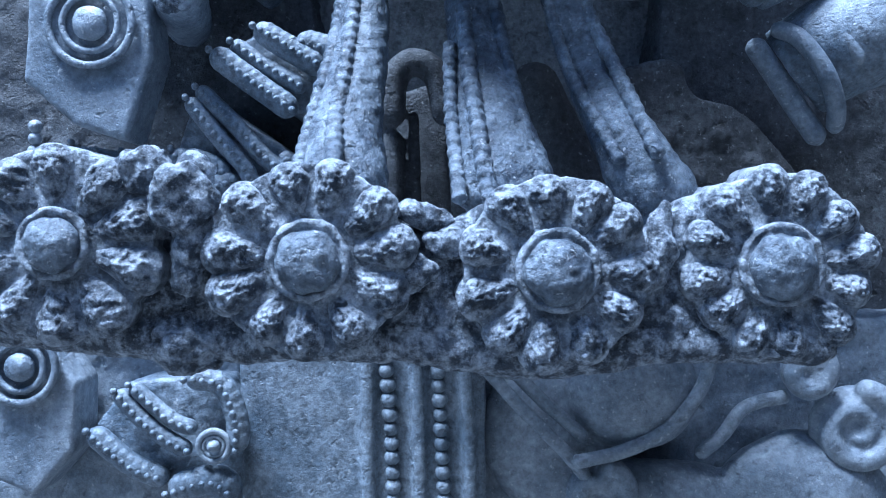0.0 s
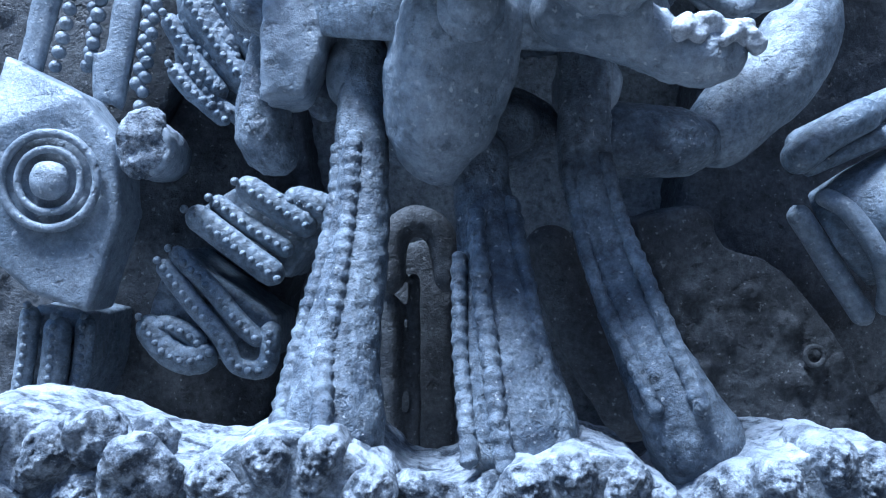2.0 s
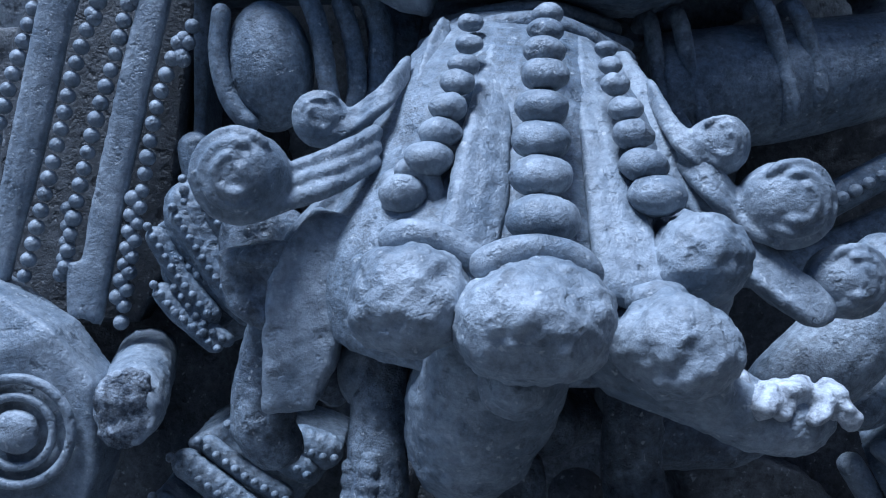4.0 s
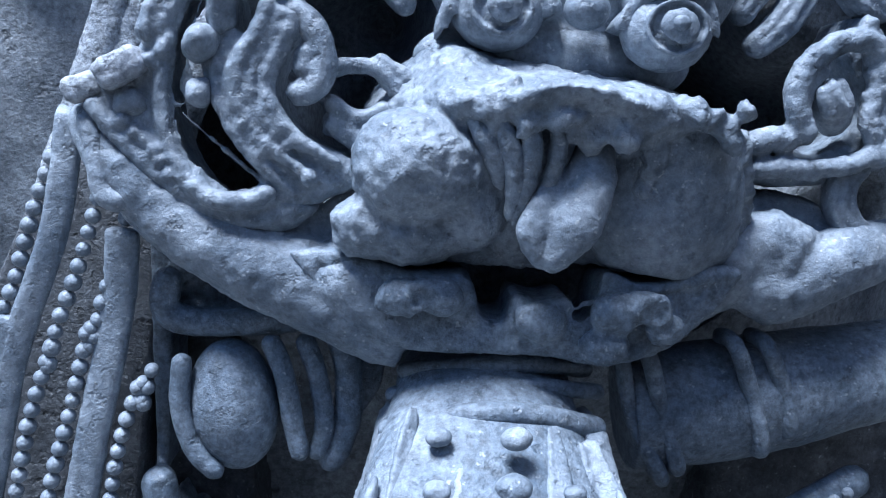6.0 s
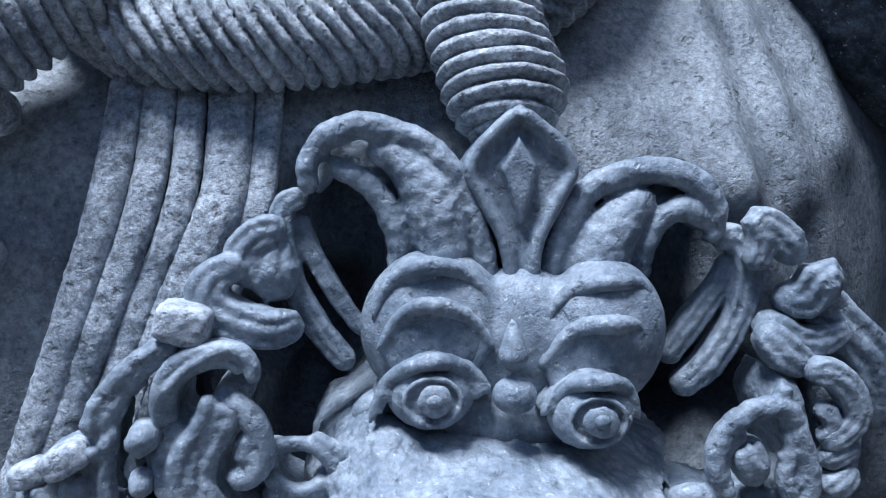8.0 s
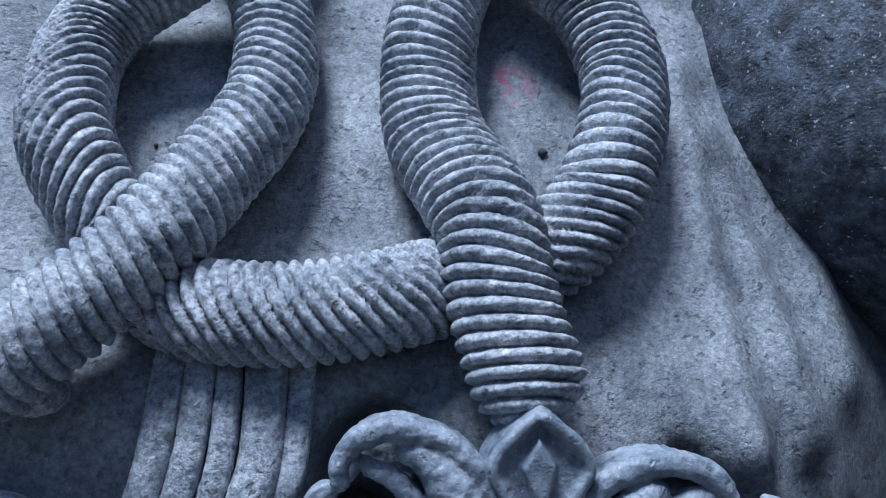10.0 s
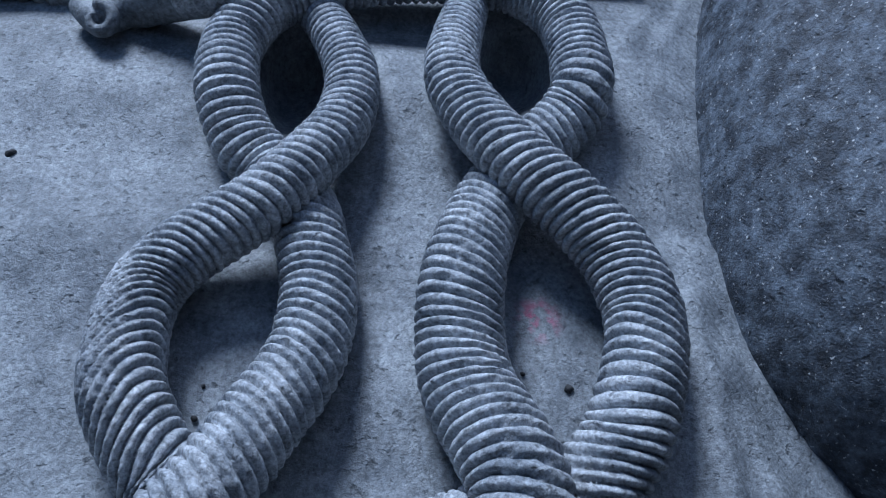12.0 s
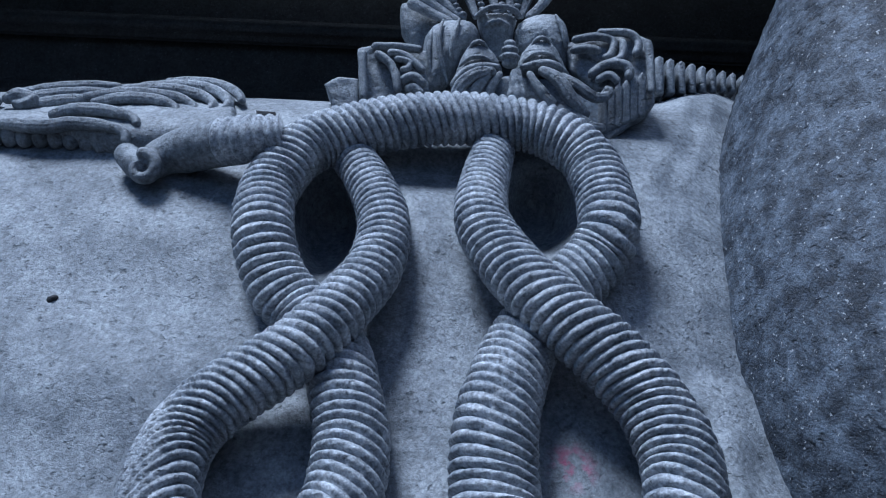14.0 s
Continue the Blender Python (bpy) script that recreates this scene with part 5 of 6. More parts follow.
strut([(0.146, 0.510, 0.715), (0.124, 0.500, 0.749), (0.110, 0.510, 0.780), (0.097, 0.525, 0.814), (0.086, 0.535, 0.852), (0.078, 0.545, 0.891), (0.078, 0.550, 0.935), (0.079, 0.555, 0.969)], [0.03, 0.024, 0.019, 0.017, 0.016, 0.016, 0.016, 0.018],
      (([(0.120, 0.485, 0.781), (0.107, 0.505, 0.820), (0.095, 0.520, 0.855), (0.087, 0.530, 0.894)], 0.005), ([(0.098, 0.490, 0.774), (0.084, 0.507, 0.807), (0.073, 0.522, 0.846), (0.067, 0.533, 0.887)], 0.0045)))
bm = bmesh.new()
tube(bm, [(-0.003, 0.545, 0.872), (-0.007, 0.540, 0.895), (-0.006, 0.530, 0.922), (0.001, 0.512, 0.952), (0.008, 0.490, 0.985)], [0.016, 0.032, 0.037, 0.035, 0.034], 32, 1.0, 0.004, True)
blob(bm, (0.012, 0.552, 0.985), (0.04, 0.03, 0.03), (0, 0, 0), 26, 0.002, 30)
part("bulb", bm, CARVED, struts, "plump hanging bulb", 0.002, 2, 0.004, 0.003)
bm = bmesh.new()
blob(bm, (0.006, 0.462, 0.955), (0.0135, 0.012, 0.0125), (0, 0, 0), 22, 0.001, 80)
tube(bm, circle((0.006, 0.467, 0.955), 0.0145), 0.0030, 8, 1.0, 0.003, False)
part("knob", bm, CARVED, struts, "small ringed knob", 0.0014, 1, 0.002, 0.002)
for c, r in (((-0.058, 0.558, 0.940), (0.019, 0.02, 0.026)), ((-0.052, 0.556, 0.972), (0.026, 0.022, 0.010)), ((-0.056, 0.558, 0.996), (0.022, 0.022, 0.018)), ((0.081, 0.562, 0.937), (0.0215, 0.02, 0.024))):
    bm = bmesh.new()
    blob(bm, c, r, (-8, 0, 0), 32, 0.002, 30)
    part("bulb", bm, CARVED, struts, "", 0.0022, 1, 0.004, 0.003)
bm = bmesh.new()
tube(bm, [(0.046, 0.510, 0.966), (0.060, 0.492, 0.962), (0.078, 0.487, 0.956), (0.098, 0.485, 0.946), (0.116, 0.485, 0.938), (0.134, 0.485, 0.938), (0.148, 0.487, 0.946)], [0.017, 0.020, 0.020, 0.017, 0.0155, 0.015, 0.011], 22)
tube(bm, [(0.086, 0.472, 0.974), (0.091, 0.466, 0.958), (0.092, 0.472, 0.942)], 0.005, 10)
tube(bm, [(0.094, 0.560, 1.012), (0.108, 0.560, 0.992), (0.115, 0.560, 0.961)], [0.02, 0.02, 0.014], 16)
stump = part("bent_arm", bm, CARVED, struts, "bent stump with a broken end", 0.002, 2, 0.004, 0.003)
# pale broken end, its highlight also put into the colour
bm = bmesh.new()
for k in range(16):
    u = k / 15
    blob(bm, (0.104 + 0.046 * u, 0.478 + random.uniform(-0.006, 0.006), 0.950 + random.uniform(-0.004, 0.007) - 0.004 * u), (random.uniform(0.004, 0.009), 0.008, random.uniform(0.004, 0.008)), (0, random.uniform(-40, 40), 0), 12, 0.003, 90)
part("broken_face", bm, PALE, stump, "pale broken stone face, partly a painted highlight", 0.0014, 1, 0.003, 0.003)
bm = bmesh.new()
plate(bm, [(-0.139, 0.535, 0.998), (-0.131, 0.535, 0.969), (-0.114, 0.535, 0.959), (-0.099, 0.540, 0.947), (-0.087, 0.545, 0.970), (-0.082, 0.545, 1.000), (-0.110, 0.528, 1.004)], 0.025, 0.009)
part("torn_leaf", bm, STRUT, struts, "torn leaf-shaped flake", 0.002, 2, 0.004, 0.003)
bm = bmesh.new()
tube(bm, [(0.161, 0.600, 0.897), (0.186, 0.600, 0.927), (0.219, 0.600, 0.961), (0.233, 0.600, 0.999), (0.218, 0.600, 1.013)], [0.022, 0.026, 0.028, 0.026, 0.018], 18)
part("bent_arm", bm, DEEP, struts, "", 0.003, 2, 0.004)
bm = bmesh.new()
blob(bm, [(-0.123, 0.585, 0.996)][0], (0.024, 0.02, 0.03), (0, 0, 0), 22, 0.006, 50)
tube(bm, [(-0.111, 0.572, 0.982), (-0.116, 0.572, 0.944), (-0.118, 0.572, 0.913), (-0.113, 0.572, 0.895), (-0.095, 0.572, 0.889)], [0.012, 0.014, 0.017, 0.018, 0.012], 16)
tube(bm, [(-0.087, 0.575, 0.973), (-0.087, 0.575, 0.942), (-0.076, 0.575, 0.914)], [0.014, 0.013, 0.01], 14)
part("hanging_lump", bm, STRUT, struts, "rough worn hanging lump", 0.0025, 2, 0.004, 0.003)
# niche and back stem hold the struts' gap shade in a near-black colour
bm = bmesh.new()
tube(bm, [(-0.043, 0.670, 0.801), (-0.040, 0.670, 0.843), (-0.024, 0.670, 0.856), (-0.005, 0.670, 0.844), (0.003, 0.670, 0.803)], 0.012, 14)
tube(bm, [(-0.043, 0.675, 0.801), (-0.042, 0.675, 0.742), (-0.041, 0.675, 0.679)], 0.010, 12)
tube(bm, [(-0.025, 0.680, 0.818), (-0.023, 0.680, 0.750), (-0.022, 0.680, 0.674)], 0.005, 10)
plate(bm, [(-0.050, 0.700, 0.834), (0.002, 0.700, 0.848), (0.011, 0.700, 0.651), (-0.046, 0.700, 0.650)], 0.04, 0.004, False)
part("arched_niche", bm, SHADED_DARK, struts, "arched slot between the struts", 0.003, 2, 0.004)
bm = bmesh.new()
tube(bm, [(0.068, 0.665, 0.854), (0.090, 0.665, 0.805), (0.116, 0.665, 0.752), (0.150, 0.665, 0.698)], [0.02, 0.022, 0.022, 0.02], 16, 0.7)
part("back_stem", bm, SHADED_DARK, struts, "", 0.003, 2, 0.005)

# the hub that joins pendant and struts
bm = bmesh.new()
blob(bm, [(0.004, 0.585, 0.912)][0], (0.07, 0.03, 0.03), (0, 0, 0), 30, 0.004, 30)
blob(bm, [(0.117, 0.590, 0.908)][0], (0.06, 0.03, 0.025), (0, 0, 0), 30, 0.004, 30)
blob(bm, [(0.033, 0.560, 0.912)][0], (0.02, 0.02, 0.018), (0, 0, 0), 20)
part("hub", bm, STRUT, struts, "", 0.003, 2, 0.004, 0.002)

# ---- rosette belt ----
belt = thing("rosette_belt", (0, 0.5, 0.7), "rough weathered stone belt of large flower rosettes", "belt")
bm = bmesh.new()
plate(bm, [(-0.275, 0.462, 0.736), (-0.216, 0.462, 0.746), (-0.158, 0.462, 0.730), (-0.119, 0.462, 0.726), (-0.053, 0.462, 0.739), (-0.021, 0.462, 0.717), (0.005, 0.462, 0.717), (0.044, 0.462, 0.736), (0.096, 0.462, 0.730), (0.116, 0.462, 0.710), (0.142, 0.462, 0.730), (0.201, 0.462, 0.736), (0.233, 0.462, 0.707), (0.240, 0.462, 0.661), (0.201, 0.462, 0.642), (0.155, 0.462, 0.648), (0.113, 0.462, 0.648), (0.057, 0.462, 0.635), (-0.001, 0.462, 0.651), (-0.073, 0.462, 0.642), (-0.115, 0.462, 0.651), (-0.158, 0.462, 0.661), (-0.197, 0.462, 0.655), (-0.275, 0.462, 0.651)], 0.10, 0.012)
tube(bm, [(-0.280, 0.470, 0.661), (-0.200, 0.470, 0.651), (-0.127, 0.470, 0.647), (-0.028, 0.470, 0.647), (0.055, 0.470, 0.637), (0.138, 0.470, 0.647), (0.231, 0.470, 0.644)], 0.014, 14, 1.0)
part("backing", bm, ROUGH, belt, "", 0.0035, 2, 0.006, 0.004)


def rosette(c, radius, petals, start, boss_r, seed):
    rnd = random.Random(seed)
    bm = bmesh.new()
    tube(bm, [(c[0], c[1] + 0.07, c[2]), (c[0], c[1] + 0.0045, c[2])], radius * 0.96, 36, 1.0, 0.006, False)
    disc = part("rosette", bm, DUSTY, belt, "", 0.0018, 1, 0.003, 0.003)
    for i in range(petals):
        mid = radians(start) + 2 * math.pi * (i + 0.10 * rnd.uniform(-1, 1)) / petals
        half = math.pi / petals * rnd.uniform(0.96, 1.04)
        r0, r1 = boss_r * rnd.uniform(1.12, 1.25), radius * rnd.uniform(0.97, 1.08)
        tall, off = rnd.uniform(0.0075, 0.0095), rnd.uniform(0, 50)
        bm = bmesh.new()
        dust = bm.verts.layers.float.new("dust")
        n, rows = 30, []
        for a_i in range(n + 1):
            v = -1 + 2 * a_i / n
            row = []
            for q_i in range(n + 7):
                w = min(q_i / n, 1.0)
                q = r0 + (r1 * (1 - 0.17 * abs(v) ** 2.6) - r0 + 0.006 * abs(v) ** 3 * (1 - w)) * w
                a = mid + half * v * (0.72 + 0.28 * w)
                p = Vector((c[0] + q * math.cos(a), 0, c[2] + q * math.sin(a)))
                round_ = (1 - abs(v) ** 2.4) ** 0.55 * min(1.0, 0.35 + 0.65 * (w / 0.40) ** 0.7) * (1 - 0.55 * max(w - 0.80, 0) / 0.20)
                knob = math.exp(-((v * half * q) ** 2 + (q - r1 * 0.78) ** 2) / 0.00006) * 0.0025
                pits = noise.noise(p * 120 + Vector((0, off, 0))) * 0.0020 + noise.noise(p * 300) * 0.0020 + noise.noise(p * 620) * 0.0012
                drop = 0.0 if q_i <= n else 0.006 * (q_i - n) + 0.002
                p.y = c[1] + 0.0078 - tall * round_ - knob * round_ + pits * (0.35 + 0.65 * round_) + drop
                if q_i > n:
                    p.x += noise.noise(p * 140) * 0.002
                    p.z += noise.noise(p * 140 + Vector((9, 0, 0))) * 0.002
                spot = bm.verts.new(p)
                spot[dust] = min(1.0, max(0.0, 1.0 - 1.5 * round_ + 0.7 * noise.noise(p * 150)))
                row.append(spot)
            rows.append(row)
        for ra, rb in zip(rows, rows[1:]):
            for k in range(len(ra) - 1):
                bm.faces.new((ra[k], ra[k + 1], rb[k + 1], rb[k]))
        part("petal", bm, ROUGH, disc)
    bm = bmesh.new()
    blob(bm, (c[0], c[1] + 0.006, c[2]), (boss_r * 1.10, boss_r * 0.42, boss_r * 1.10), (0, 0, 0), 36, 0.0014, 100)
    tube(bm, circle((c[0], c[1] + 0.001, c[2]), boss_r * 1.0, None, 22), 0.0024, 10, 1.0, 0.0025, False, lambda q, a, u: 1 + 0.5 * noise.noise(Vector((q * 120, a, seed))))
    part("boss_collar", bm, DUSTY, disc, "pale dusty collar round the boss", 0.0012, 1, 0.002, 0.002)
    bm = bmesh.new()
    blob(bm, (c[0], c[1] - 0.0005, c[2] - 0.001), (boss_r * 0.86, boss_r * 0.46, boss_r * 0.86), (0, 0, 0), 36, 0.0018, 100)
    blob(bm, (c[0], c[1] - 0.0030, c[2] - 0.001), (boss_r * 0.60, boss_r * 0.34, boss_r * 0.60), (0, 0, 0), 30, 0.0018, 120)
    part("boss", bm, STRUT, disc, "round dark worn centre boss", 0.0012, 1, 0.002, 0.002)


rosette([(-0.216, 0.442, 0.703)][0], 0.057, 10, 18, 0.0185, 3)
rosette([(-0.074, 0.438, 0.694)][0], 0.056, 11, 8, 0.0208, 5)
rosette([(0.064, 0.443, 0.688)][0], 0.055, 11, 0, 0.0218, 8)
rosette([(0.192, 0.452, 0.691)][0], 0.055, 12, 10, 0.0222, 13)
for c, r in (([(-0.145, 0.435, 0.728)][0], (0.018, 0.018, 0.020)), ([(-0.166, 0.440, 0.744)][0], (0.016, 0.016, 0.014)), ([(-0.138, 0.445, 0.744)][0], (0.013, 0.014, 0.010)), ([(-0.142, 0.442, 0.700)][0], (0.012, 0.014, 0.026)),
             ([(-0.023, 0.445, 0.689)][0], (0.021, 0.014, 0.012)), ([(-0.011, 0.452, 0.718)][0], (0.016, 0.012, 0.008)), ([(0.002, 0.450, 0.703)][0], (0.014, 0.014, 0.010)), ([(0.123, 0.452, 0.700)][0], (0.010, 0.012, 0.026)),
             ([(-0.151, 0.460, 0.645)][0], (0.026, 0.026, 0.018)), ([(-0.014, 0.460, 0.661)][0], (0.024, 0.018, 0.02)), ([(0.129, 0.460, 0.658)][0], (0.026, 0.018, 0.018)), ([(-0.187, 0.455, 0.667)][0], (0.012, 0.014, 0.012))):
    bm = bmesh.new()
    blob(bm, (c[0], c[1] + 0.008, c[2]), (r[0], r[1] * 0.6, r[2]), (0, 12, 0), 30, 0.005, 75)
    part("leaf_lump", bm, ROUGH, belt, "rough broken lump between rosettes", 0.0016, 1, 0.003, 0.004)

# ---- carvings behind the belt ----
def ring_stud(parent, c, radii):
    for r, g in radii:
        bm = bmesh.new()
        tube(bm, circle(c, r), g, 10, 0.9, 0.003, False)
        part("ring", bm, CARVED, parent, "", 0.002, 1, 0.001)
    bm = bmesh.new()
    blob(bm, c, (radii[-1][0] * 0.62, 0.007, radii[-1][0] * 0.62), (0, 0, 0), 20, 0.001, 90)
    part("stud", bm, CARVED, parent)


for outline, c, k in (([(-0.327, 0.660, 0.971), (-0.261, 0.632, 0.940), (-0.234, 0.632, 0.906), (-0.229, 0.632, 0.855), (-0.250, 0.632, 0.785), (-0.293, 0.632, 0.799), (-0.332, 0.632, 0.833), (-0.326, 0.632, 0.907)], [(-0.277, 0.628, 0.877)][0], 1.0),
                      ([(-0.385, 0.632, 0.647), (-0.323, 0.632, 0.647), (-0.289, 0.632, 0.593), (-0.292, 0.632, 0.540), (-0.323, 0.632, 0.504), (-0.385, 0.632, 0.531)], [(-0.332, 0.628, 0.607)][0], 0.85)):
    loz = thing("lozenge_clasp", c, "flat lozenge-shaped stone clasp with concentric rings", "clasp", "lozenge clasps")
    bm = bmesh.new()
    plate(bm, outline, 0.045, 0.004, False)
    part("plate", bm, CARVED, loz, "", 0.0028, 2, 0.003)
    ring_stud(loz, c, ((0.033 * k, 0.0035), (0.022 * k, 0.003)))
    bead_row(loz, [(c[0] - 0.045, 0.633, c[2] - 0.08), (c[0] - 0.05, 0.637, c[2] - 0.15)], 0.005, 0.01)
stub = thing("stub", (0, 0, 0), "broken cylindrical stone stub with a pale end", "stub")
bm = bmesh.new()
tube(bm, [(-0.202, 0.600, 0.898), (-0.205, 0.620, 0.899), (-0.235, 0.740, 0.907)], [0.0195, 0.021, 0.021], 24, 1.0, 0.004, False)
part("shaft", bm, CARVED, stub, "", 0.0025, 2, 0.004, 0.003)
bm = bmesh.new()
blob(bm, [(-0.203, 0.602, 0.900)][0], (0.0185, 0.006, 0.025), (0, 0, 0), 24, 0.005, 70)
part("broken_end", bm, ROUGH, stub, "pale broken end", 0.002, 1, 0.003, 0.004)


def hull(points):
    """The outline round some points, seen from the front."""
    p = sorted({(q[0], q[2]) for q in points})
    def half(seq):
        h = []
        for q in seq:
            while len(h) > 1 and (h[-1][0] - h[-2][0]) * (q[1] - h[-2][1]) - (h[-1][1] - h[-2][1]) * (q[0] - h[-2][0]) <= 0:
                h.pop()
            h.append(q)
        return h[:-1]
    return half(p) + half(p[::-1])


def loop_band(rows, label):
    ob = thing("looped_band", (0, 0, 0), label, "band", "looped beaded bands")
    every = [q for pts, r in rows for q in pts]
    y = max(q[1] for q in every)
    bm = bmesh.new()
    plate(bm, [(x, y + 0.008, z) for x, z in hull(every)], 0.09, 0.004, False)
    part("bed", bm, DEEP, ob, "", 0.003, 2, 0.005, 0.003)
    for pts, r in rows:
        bm = bmesh.new()
        tube(bm, pts, r * 1.05, 14, 0.9, 0.002, True, lambda q, a, u: 0.86 + 0.2 * abs(math.sin(q * math.pi / 0.0075)) * max(math.sin(2 * a), 0.2))
        part("cord", bm, DEEP, ob, "", 0.002, 1, 0.002)
        bead_row(ob, [(p[0], p[1] - r * 0.72, p[2]) for p in pts], 0.0029, 0.0075, "bead", DEEP)


loop_band((([(-0.209, 0.655, 0.823), (-0.184, 0.655, 0.792), (-0.163, 0.655, 0.768), (-0.151, 0.655, 0.748), (-0.130, 0.655, 0.748), (-0.127, 0.655, 0.781)], 0.008), ([(-0.201, 0.655, 0.832), (-0.172, 0.655, 0.804), (-0.147, 0.655, 0.776), (-0.131, 0.655, 0.764)], 0.008), ([(-0.222, 0.660, 0.782), (-0.205, 0.660, 0.758), (-0.185, 0.660, 0.750), (-0.168, 0.660, 0.759)], 0.012), ([(-0.214, 0.660, 0.778), (-0.189, 0.660, 0.770), (-0.177, 0.660, 0.758)], 0.008)), "hanging loop of beaded carved stone cords")
loop_band((([(-0.188, 0.650, 0.860), (-0.151, 0.650, 0.833), (-0.119, 0.650, 0.810)], 0.011), ([(-0.173, 0.655, 0.869), (-0.145, 0.655, 0.849), (-0.112, 0.655, 0.830)], 0.008), ([(-0.154, 0.655, 0.881), (-0.129, 0.655, 0.866), (-0.096, 0.655, 0.846)], 0.011), ([(-0.122, 0.660, 0.870), (-0.097, 0.660, 0.863), (-0.081, 0.660, 0.859)], 0.014)), "slanting beaded carved stone cords")
loop_band((([(-0.196, 0.665, 1.017), (-0.175, 0.665, 0.984), (-0.149, 0.665, 0.952)], 0.010), ([(-0.212, 0.665, 1.004), (-0.191, 0.665, 0.972), (-0.166, 0.665, 0.943)], 0.008), ([(-0.207, 0.665, 0.967), (-0.190, 0.665, 0.947), (-0.170, 0.665, 0.935)], 0.008), ([(-0.175, 0.665, 1.021), (-0.154, 0.665, 0.989), (-0.137, 0.665, 0.965)], 0.009)), "slanting beaded carved stone cords")
loop_band((([(-0.257, 0.630, 0.589), (-0.228, 0.630, 0.558), (-0.197, 0.630, 0.540)], 0.008), ([(-0.246, 0.630, 0.594), (-0.215, 0.630, 0.567), (-0.193, 0.630, 0.558)], 0.007), ([(-0.202, 0.630, 0.598), (-0.175, 0.630, 0.594), (-0.162, 0.630, 0.567), (-0.162, 0.630, 0.540)], 0.010), ([(-0.280, 0.635, 0.557), (-0.248, 0.635, 0.530), (-0.217, 0.635, 0.517)], 0.010), ([(-0.217, 0.635, 0.508), (-0.181, 0.635, 0.517), (-0.163, 0.635, 0.503)], 0.014)), "hanging loop of beaded carved stone cords")
loop_band((([(-0.306, 0.665, 0.788), (-0.309, 0.665, 0.747), (-0.316, 0.665, 0.697)], 0.008), ([(-0.283, 0.660, 0.781), (-0.286, 0.660, 0.740), (-0.293, 0.660, 0.691)], 0.011), ([(-0.265, 0.665, 0.781), (-0.268, 0.665, 0.739), (-0.276, 0.665, 0.714)], 0.008)), "upright beaded carved stone cords")
loop_band((([(-0.205, 0.665, 0.961), (-0.186, 0.665, 0.943), (-0.163, 0.665, 0.925)], 0.007), ([(-0.194, 0.665, 0.965), (-0.175, 0.665, 0.943), (-0.156, 0.665, 0.929)], 0.006), ([(-0.192, 0.670, 0.983), (-0.165, 0.670, 0.962), (-0.142, 0.670, 0.943)], 0.009), ([(-0.191, 0.675, 1.036), (-0.183, 0.675, 0.998), (-0.152, 0.675, 0.969)], 0.02)), "slanting beaded carved stone cords")
c = [(-0.179, 0.625, 0.546)][0]
stud = thing("ring_clasp", c, "small stone clasp with one ring", "clasp")
ring_stud(stud, c, ((0.012, 0.003), (0.008, 0.002)))

# ground of the relief behind the cords and clasps
back = thing("relief_ground", (0, 0.7, 0.7), "deeply cut stone ground behind cords and clasps", "relief")
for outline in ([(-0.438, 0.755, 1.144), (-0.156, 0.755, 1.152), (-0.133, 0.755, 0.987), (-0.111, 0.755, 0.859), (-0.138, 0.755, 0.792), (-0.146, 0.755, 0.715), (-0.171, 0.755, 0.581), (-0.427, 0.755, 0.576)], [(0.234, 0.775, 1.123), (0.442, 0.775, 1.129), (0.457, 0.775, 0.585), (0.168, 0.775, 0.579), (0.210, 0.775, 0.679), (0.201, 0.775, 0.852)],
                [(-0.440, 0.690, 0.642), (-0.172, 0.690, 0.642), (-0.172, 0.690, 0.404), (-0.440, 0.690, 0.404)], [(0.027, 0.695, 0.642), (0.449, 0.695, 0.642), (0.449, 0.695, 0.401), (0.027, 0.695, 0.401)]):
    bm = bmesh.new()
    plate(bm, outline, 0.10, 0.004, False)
    # upper slabs carry gap shade in their colour, lower ones plain carved stone
    part("ground_slab", bm, CARVED if outline[0][2] < 0.75 else SHADED_DARK, back, "", 0.006, 2, 0.012, 0.006)

# flat panel and bead columns under the belt
lower = thing("lower_panel", (0, 0.66, 0.5), "flat stone panel with upright bead columns", "panel")
bm = bmesh.new()
plate(bm, [(-0.168, 0.655, 0.645), (0.035, 0.655, 0.645), (0.035, 0.655, 0.442), (-0.164, 0.655, 0.442)], 0.06, 0.004, False)
for pts in ([(-0.022, 0.650, 0.645), (-0.020, 0.650, 0.554), (-0.018, 0.650, 0.453)], [(-0.061, 0.650, 0.645), (-0.061, 0.650, 0.554), (-0.059, 0.650, 0.453)], [(0.014, 0.650, 0.645), (0.021, 0.650, 0.554), (0.023, 0.650, 0.453)]):
    tube(bm, pts, 0.006, 10, 0.7)
part("panel", bm, DEEP, lower, "", 0.003, 2, 0.003)
bead_row(lower, [(-0.050, 0.653, 0.636), (-0.043, 0.653, 0.562), (-0.039, 0.653, 0.461)], 0.0066, 0.0118, "bead", DEEP)
bead_row(lower, [(-0.006, 0.653, 0.636), (-0.002, 0.653, 0.562), (0.003, 0.653, 0.461)], 0.0066, 0.0118, "bead", DEEP)

lap = thing("draped_figure_base", (0.2, 0.65, 0.5), "smooth rounded carved stone drapery with scrolls", "drapery")
bm = bmesh.new()
blob(bm, [(0.158, 0.665, 0.583)][0], (0.055, 0.03, 0.05), (0, 0, 0), 30)
blob(bm, [(0.094, 0.680, 0.537)][0], (0.06, 0.02, 0.07), (0, -30, 0), 30)
